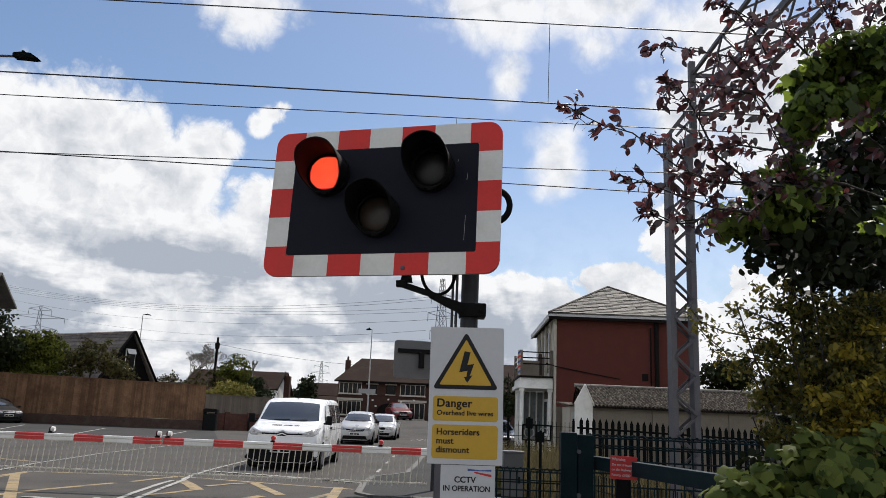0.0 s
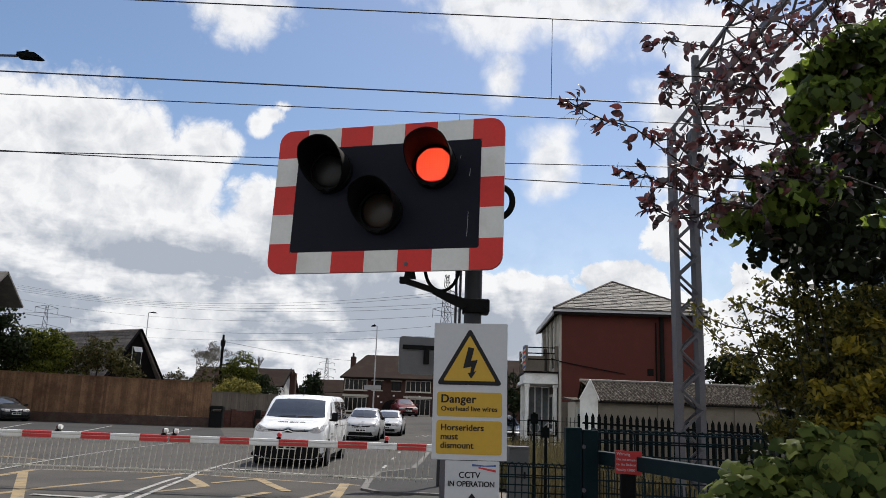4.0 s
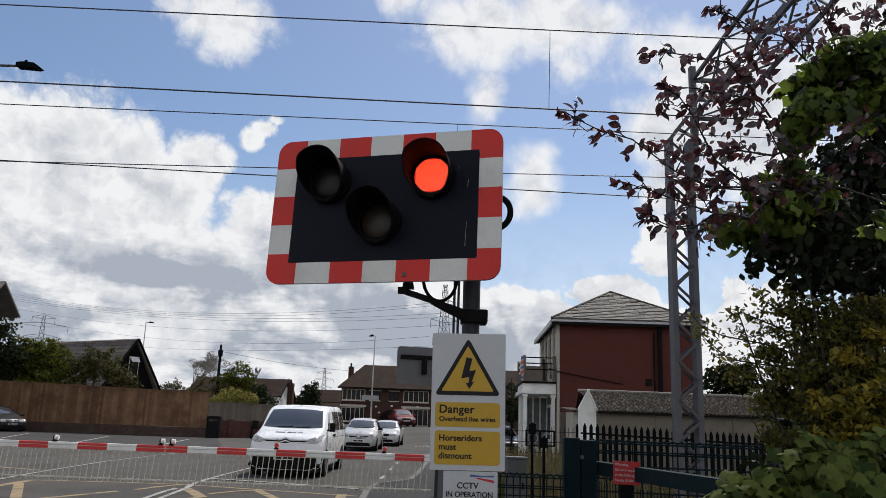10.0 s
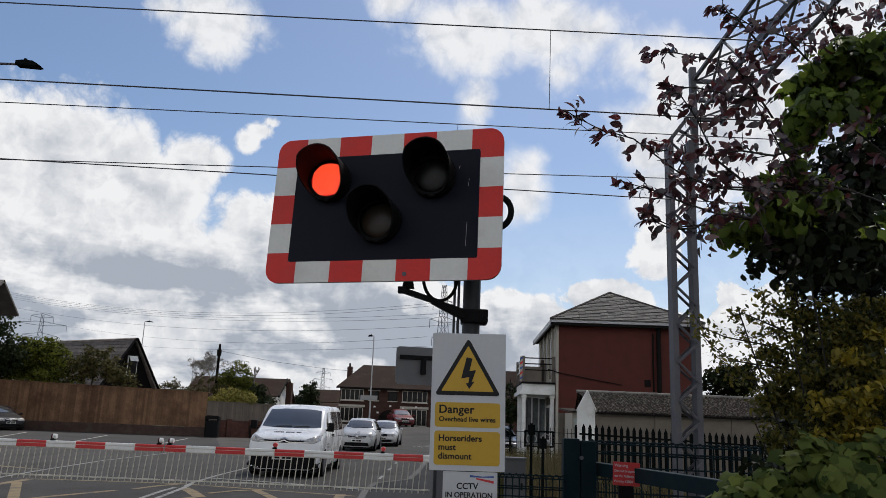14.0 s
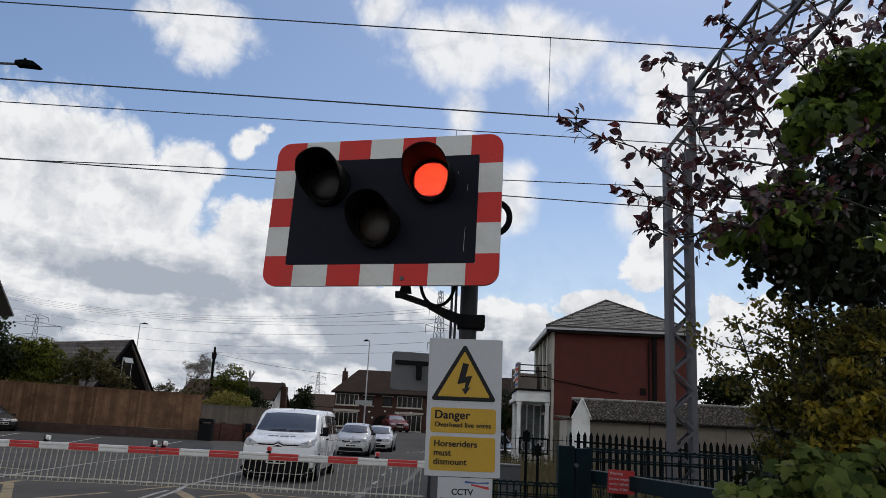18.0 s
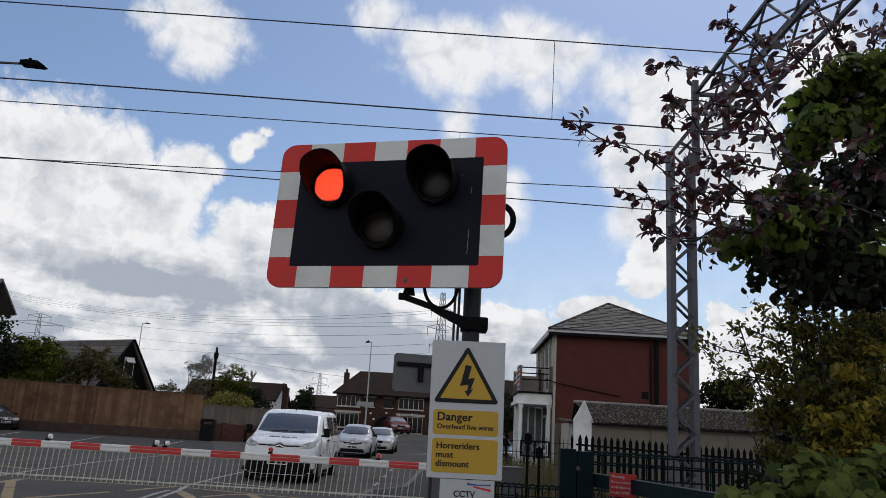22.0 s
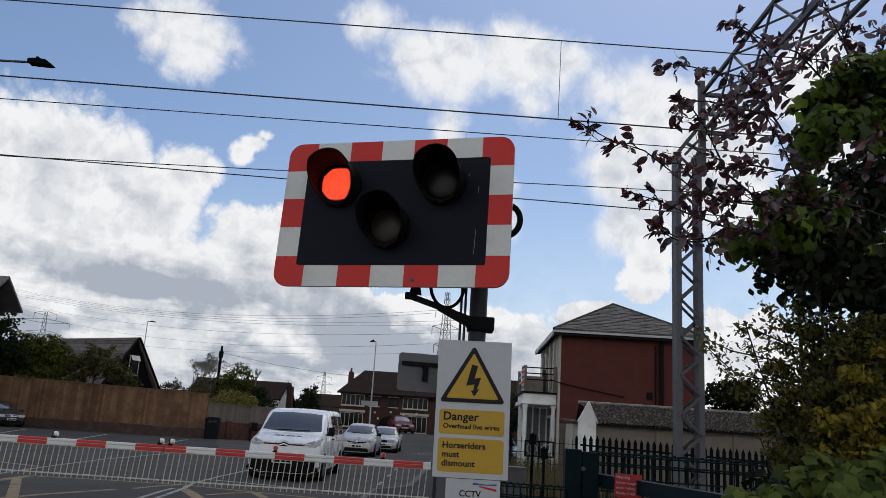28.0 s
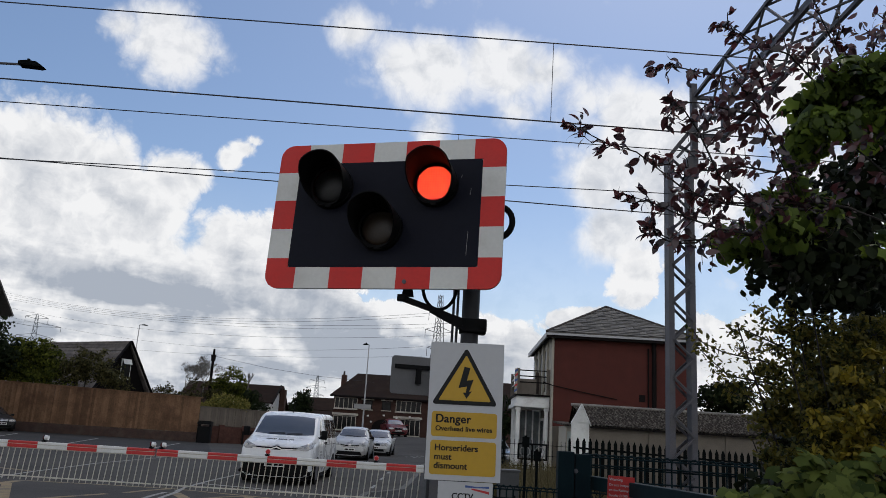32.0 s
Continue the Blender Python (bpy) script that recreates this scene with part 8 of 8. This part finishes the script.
SPR = [[(1.77, 3.75, 1.95), (1.54, 3.70, 2.01), (1.35, 3.70, 2.04), (1.22, 3.65, 2.08), (1.18, 3.65, 2.14)], [(1.77, 3.75, 1.89), (1.53, 3.70, 1.91), (1.37, 3.70, 1.93), (1.25, 3.65, 2.01), (1.19, 3.65, 2.07)], [(1.73, 3.75, 2.06), (1.54, 3.70, 2.12), (1.44, 3.70, 2.16), (1.35, 3.65, 2.13)], [(1.78, 3.75, 2.11), (1.64, 3.70, 2.17), (1.55, 3.70, 2.22), (1.49, 3.65, 2.27)], [(1.71, 3.75, 1.78), (1.50, 3.70, 1.81), (1.37, 3.70, 1.90), (1.27, 3.65, 1.95)], [(1.73, 3.70, 1.68), (1.57, 3.70, 1.72), (1.46, 3.65, 1.67)], [(1.84, 3.75, 2.17), (1.70, 3.70, 2.23), (1.65, 3.70, 2.28)], [(1.72, 3.75, 2.00), (1.59, 3.70, 2.07), (1.48, 3.70, 2.04), (1.40, 3.70, 2.07)], [(1.67, 3.70, 1.91), (1.53, 3.70, 1.94), (1.42, 3.70, 1.84), (1.35, 3.70, 1.86)]]
C = [pts] + [along(b, 140, 0.024, rng) for b in SPR]
C = np.concatenate(C) - SO
leaf_mesh("foliage", C, rng.normal(size=(len(C), 3)) + np.array((0, -0.3, 0.5)), 0.028 * (0.45 + 0.85 * rng.random(len(C))), SHRUB, shrub, 0.48, 0.4)
bm = B()
for b in SPR:
    tube(bm, [Vector(p) - Vector(SO) for p in b], 0.005, 5, 0.002)
for i in range(22):
    a = rng.random() * 6.28
    q = Vector((SB[i % len(SB)][0] - SO[0], SB[i % len(SB)][1] - SO[1], SB[i % len(SB)][2] - SO[2])) + Vector(rng.normal(size=3) * 0.12)
    tube(bm, [(0.1 * math.cos(a), 0.1 * math.sin(a), 0), Vector((q.x * 0.5, q.y * 0.5, q.z * 0.5)), q], 0.010, 5, 0.003)
part("stem", bm, BARK, shrub, smooth=True)

pts, nr = sprays(rng, [(1.72, 3.30, 1.73, 0.13, 0.10, 0.07), (1.84, 3.30, 1.77, 0.10, 0.10, 0.08), (1.64, 3.30, 1.61, 0.10, 0.10, 0.06), (1.81, 3.30, 1.60, 0.10, 0.10, 0.06), (1.80, 3.40, 1.92, 0.08, 0.10, 0.04), (1.62, 3.40, 1.79, 0.06, 0.08, 0.04), (1.94, 3.40, 2.03, 0.08, 0.10, 0.04)], 1300, 60, 0.045)
leaf_mesh("young_growth", pts - SO, rng.normal(size=(len(pts), 3)) + np.array((0, -0.3, 0.5)), 0.040 * (0.5 + 0.7 * rng.random(len(pts))), TIP_LEAF, shrub, 0.5, 0.4, "bright yellow young leaves")

ivy = thing("ivy_bank", pose(1.7, 3.2, 0.1), "bank of broad light green ivy under the shrubs", "ivy")
IO = np.array((1.7, 3.2, 0.1))
IB = [(1.47, 3.20, 1.39, 0.24, 0.2, 0.09), (1.29, 3.20, 1.35, 0.12, 0.15, 0.08), (1.65, 3.10, 1.46, 0.28, 0.2, 0.14), (1.46, 3.10, 1.25, 0.40, 0.25, 0.22), (1.24, 3.10, 1.18, 0.2, 0.2, 0.2), (1.63, 3.20, 1.49, 0.15, 0.15, 0.07), (1.21, 3.30, 1.32, 0.07, 0.1, 0.05)]
pts, nr = sprays(rng, IB, 3200, 150, 0.075, 0.2)
lobed_mesh("foliage", pts - IO, nr * 0.9 + np.array((0, -0.5, 0.6)), 0.066 * (0.35 + 0.85 * rng.random(len(pts))), IVY, ivy, 5, 0.82)
bm = B()
for i in range(8):
    tube(bm, [(-0.3 + 0.1 * i, 0.1, 0), (-0.3 + 0.1 * i, 0.05, 0.4), (-0.32 + 0.11 * i, 0.0, 0.85)], 0.008, 5, 0.004)
part("stem", bm, BARK, ivy)
# dark leaves for the shaded inside of the plants, so that no daylight comes through
core = thing("hedge", pose(2.4, 4.3, 0.1), "near-black leaf mass for the shaded inside of the climbing plants", "hedge")
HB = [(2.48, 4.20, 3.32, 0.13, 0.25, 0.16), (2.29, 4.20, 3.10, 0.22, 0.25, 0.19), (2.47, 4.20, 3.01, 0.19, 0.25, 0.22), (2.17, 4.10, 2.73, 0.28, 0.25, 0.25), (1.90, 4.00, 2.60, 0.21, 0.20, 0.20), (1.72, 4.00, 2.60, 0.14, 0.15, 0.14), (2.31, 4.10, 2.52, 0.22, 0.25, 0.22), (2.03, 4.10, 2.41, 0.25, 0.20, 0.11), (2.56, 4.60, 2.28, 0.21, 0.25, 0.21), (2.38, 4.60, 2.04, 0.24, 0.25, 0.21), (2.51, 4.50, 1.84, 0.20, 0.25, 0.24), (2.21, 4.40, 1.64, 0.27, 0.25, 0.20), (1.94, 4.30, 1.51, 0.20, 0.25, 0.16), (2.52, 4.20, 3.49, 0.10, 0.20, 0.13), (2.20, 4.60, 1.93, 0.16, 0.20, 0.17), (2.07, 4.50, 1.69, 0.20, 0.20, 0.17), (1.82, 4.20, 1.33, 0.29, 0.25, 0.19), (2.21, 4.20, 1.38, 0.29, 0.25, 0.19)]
# front blobs: darker leaves carry the shade on the lower climber
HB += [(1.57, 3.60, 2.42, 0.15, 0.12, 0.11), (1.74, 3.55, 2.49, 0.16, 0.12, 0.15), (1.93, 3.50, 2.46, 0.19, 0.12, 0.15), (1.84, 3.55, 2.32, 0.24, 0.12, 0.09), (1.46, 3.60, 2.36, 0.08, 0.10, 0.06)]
# unseen blobs right of the view, added to keep the sun off the plants
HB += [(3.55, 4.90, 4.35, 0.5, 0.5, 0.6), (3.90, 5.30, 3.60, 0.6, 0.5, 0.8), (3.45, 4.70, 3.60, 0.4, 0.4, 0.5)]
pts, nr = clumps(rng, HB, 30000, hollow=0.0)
leaf_mesh("foliage", pts - np.array((2.4, 4.3, 0.1)), nr, 0.056 * (0.5 + rng.random(len(pts))), SHADE_LEAF, core, 0.7, 0.2)
bm = B()
for i in range(6):
    tube(bm, [(-0.4 + 0.2 * i, 0, 0), (-0.4 + 0.22 * i, 0.05, 1.2), (-0.45 + 0.24 * i, 0, 2.6)], 0.02, 6, 0.008)
part("stem", bm, BARK, core)


# dry grass and weeds behind the fences
def grass(name, n, x0, x1, y0, y1, h, material, label, seed):
    rg = np.random.default_rng(seed)
    x, y = rg.uniform(x0, x1, n), rg.uniform(y0, y1, n)
    hh = h * (0.35 + 0.9 * rg.random(n) ** 1.6)
    a = rg.uniform(0, 6.28, n)
    lean = rg.normal(size=(n, 2)) * 0.22
    w = 0.006 + 0.008 * rg.random(n)
    base = np.stack([x, y, np.full(n, 0.03)], 1)
    side = np.stack([np.cos(a) * w, np.sin(a) * w, np.zeros(n)], 1)
    mid = base + np.stack([lean[:, 0] * hh * 0.4, lean[:, 1] * hh * 0.4, hh * 0.55], 1)
    tip = base + np.stack([lean[:, 0] * hh * 1.3, lean[:, 1] * hh * 1.3, hh], 1)
    V = np.stack([base - side, base + side, mid + side * 0.8, mid - side * 0.8, tip], 1).reshape(-1, 3)
    F = []
    for i in range(n):
        b = i * 5
        F += [(b, b + 1, b + 2, b + 3), (b + 3, b + 2, b + 4)]
    me = bpy.data.meshes.new(name)
    me.from_pydata(V.tolist(), [], F)
    me.materials.append(material)
    return tagged(new(name, me), label, "grass", kind="stuff")


grass("dry_grass", 9000, 0.8, 4.0, 16.5, 23.5, 0.85, DRY_BLADE, "tall dry grass before the veranda", 61)
grass("weeds", 4000, 0.8, 4.0, 16.5, 22.5, 0.55, WEED, "green weeds among the dry grass", 62)
grass("trackside_grass", 6000, 1.5, 7.5, 14.6, 16.4, 0.6, DRY_BLADE, "dry grass along the railway fence", 63)
grass("trackside_weeds", 3500, 1.4, 5.0, 7.6, 8.4, 0.5, WEED, "low weeds behind the green fence", 64)


# ---- what moves ----
def motions():
    """The red lamps light in turn; the clouds drift."""
    beat, first = 0.736, 0.445
    switches = []
    for k in range(-1, 44):
        on, off = first + beat * k, first + beat * k + 0.43 - 0.0024 * (first + beat * k)
        switches += [(on, True), (off, False)]
    switches = [s for s in switches if 0.05 < s[0] < 31.9]
    for key, shown in (("left", True), ("right", False)):
        base = LAMPS[key].matrix_basis.translation.copy()
        ang = 0.0 if shown else 180.0
        rows = [(0.0, ang)]
        for t, left_on in switches:
            on = left_on if key == "left" else not left_on
            goal = 0.0 if on else 180.0
            if goal == ang:
                continue
            f0 = 3 * math.floor(t * 10)
            for d, a in ((0, ang), (1, ang + (goal - ang) * 0.4), (2, ang + (goal - ang) * 0.85), (3, goal)):
                rows.append(((f0 + d) / FPS, a))
            ang = goal
        rows.append((32.0, ang))
        walk(LAMPS[key], [(t, pose(base.x, base.y, base.z, 0, 0, a)) for t, a in rows])
    walk(clouds_low, [(0.0, pose(0, 0, 0, 0.75, 0, -0.95)), (16.0, pose(0, 0, 0, -0.15, 0, 0.2)), (32.0, pose(0, 0, 0, -1.1, 0, 1.35))])
    walk(clouds_high, [(0.0, pose(0, 0, 0, 1.3, 0, -2.5)), (16.0, pose(0, 0, 0, -0.3, 0, 0.55)), (32.0, pose(0, 0, 0, -1.9, 0, 3.6))])


motions()
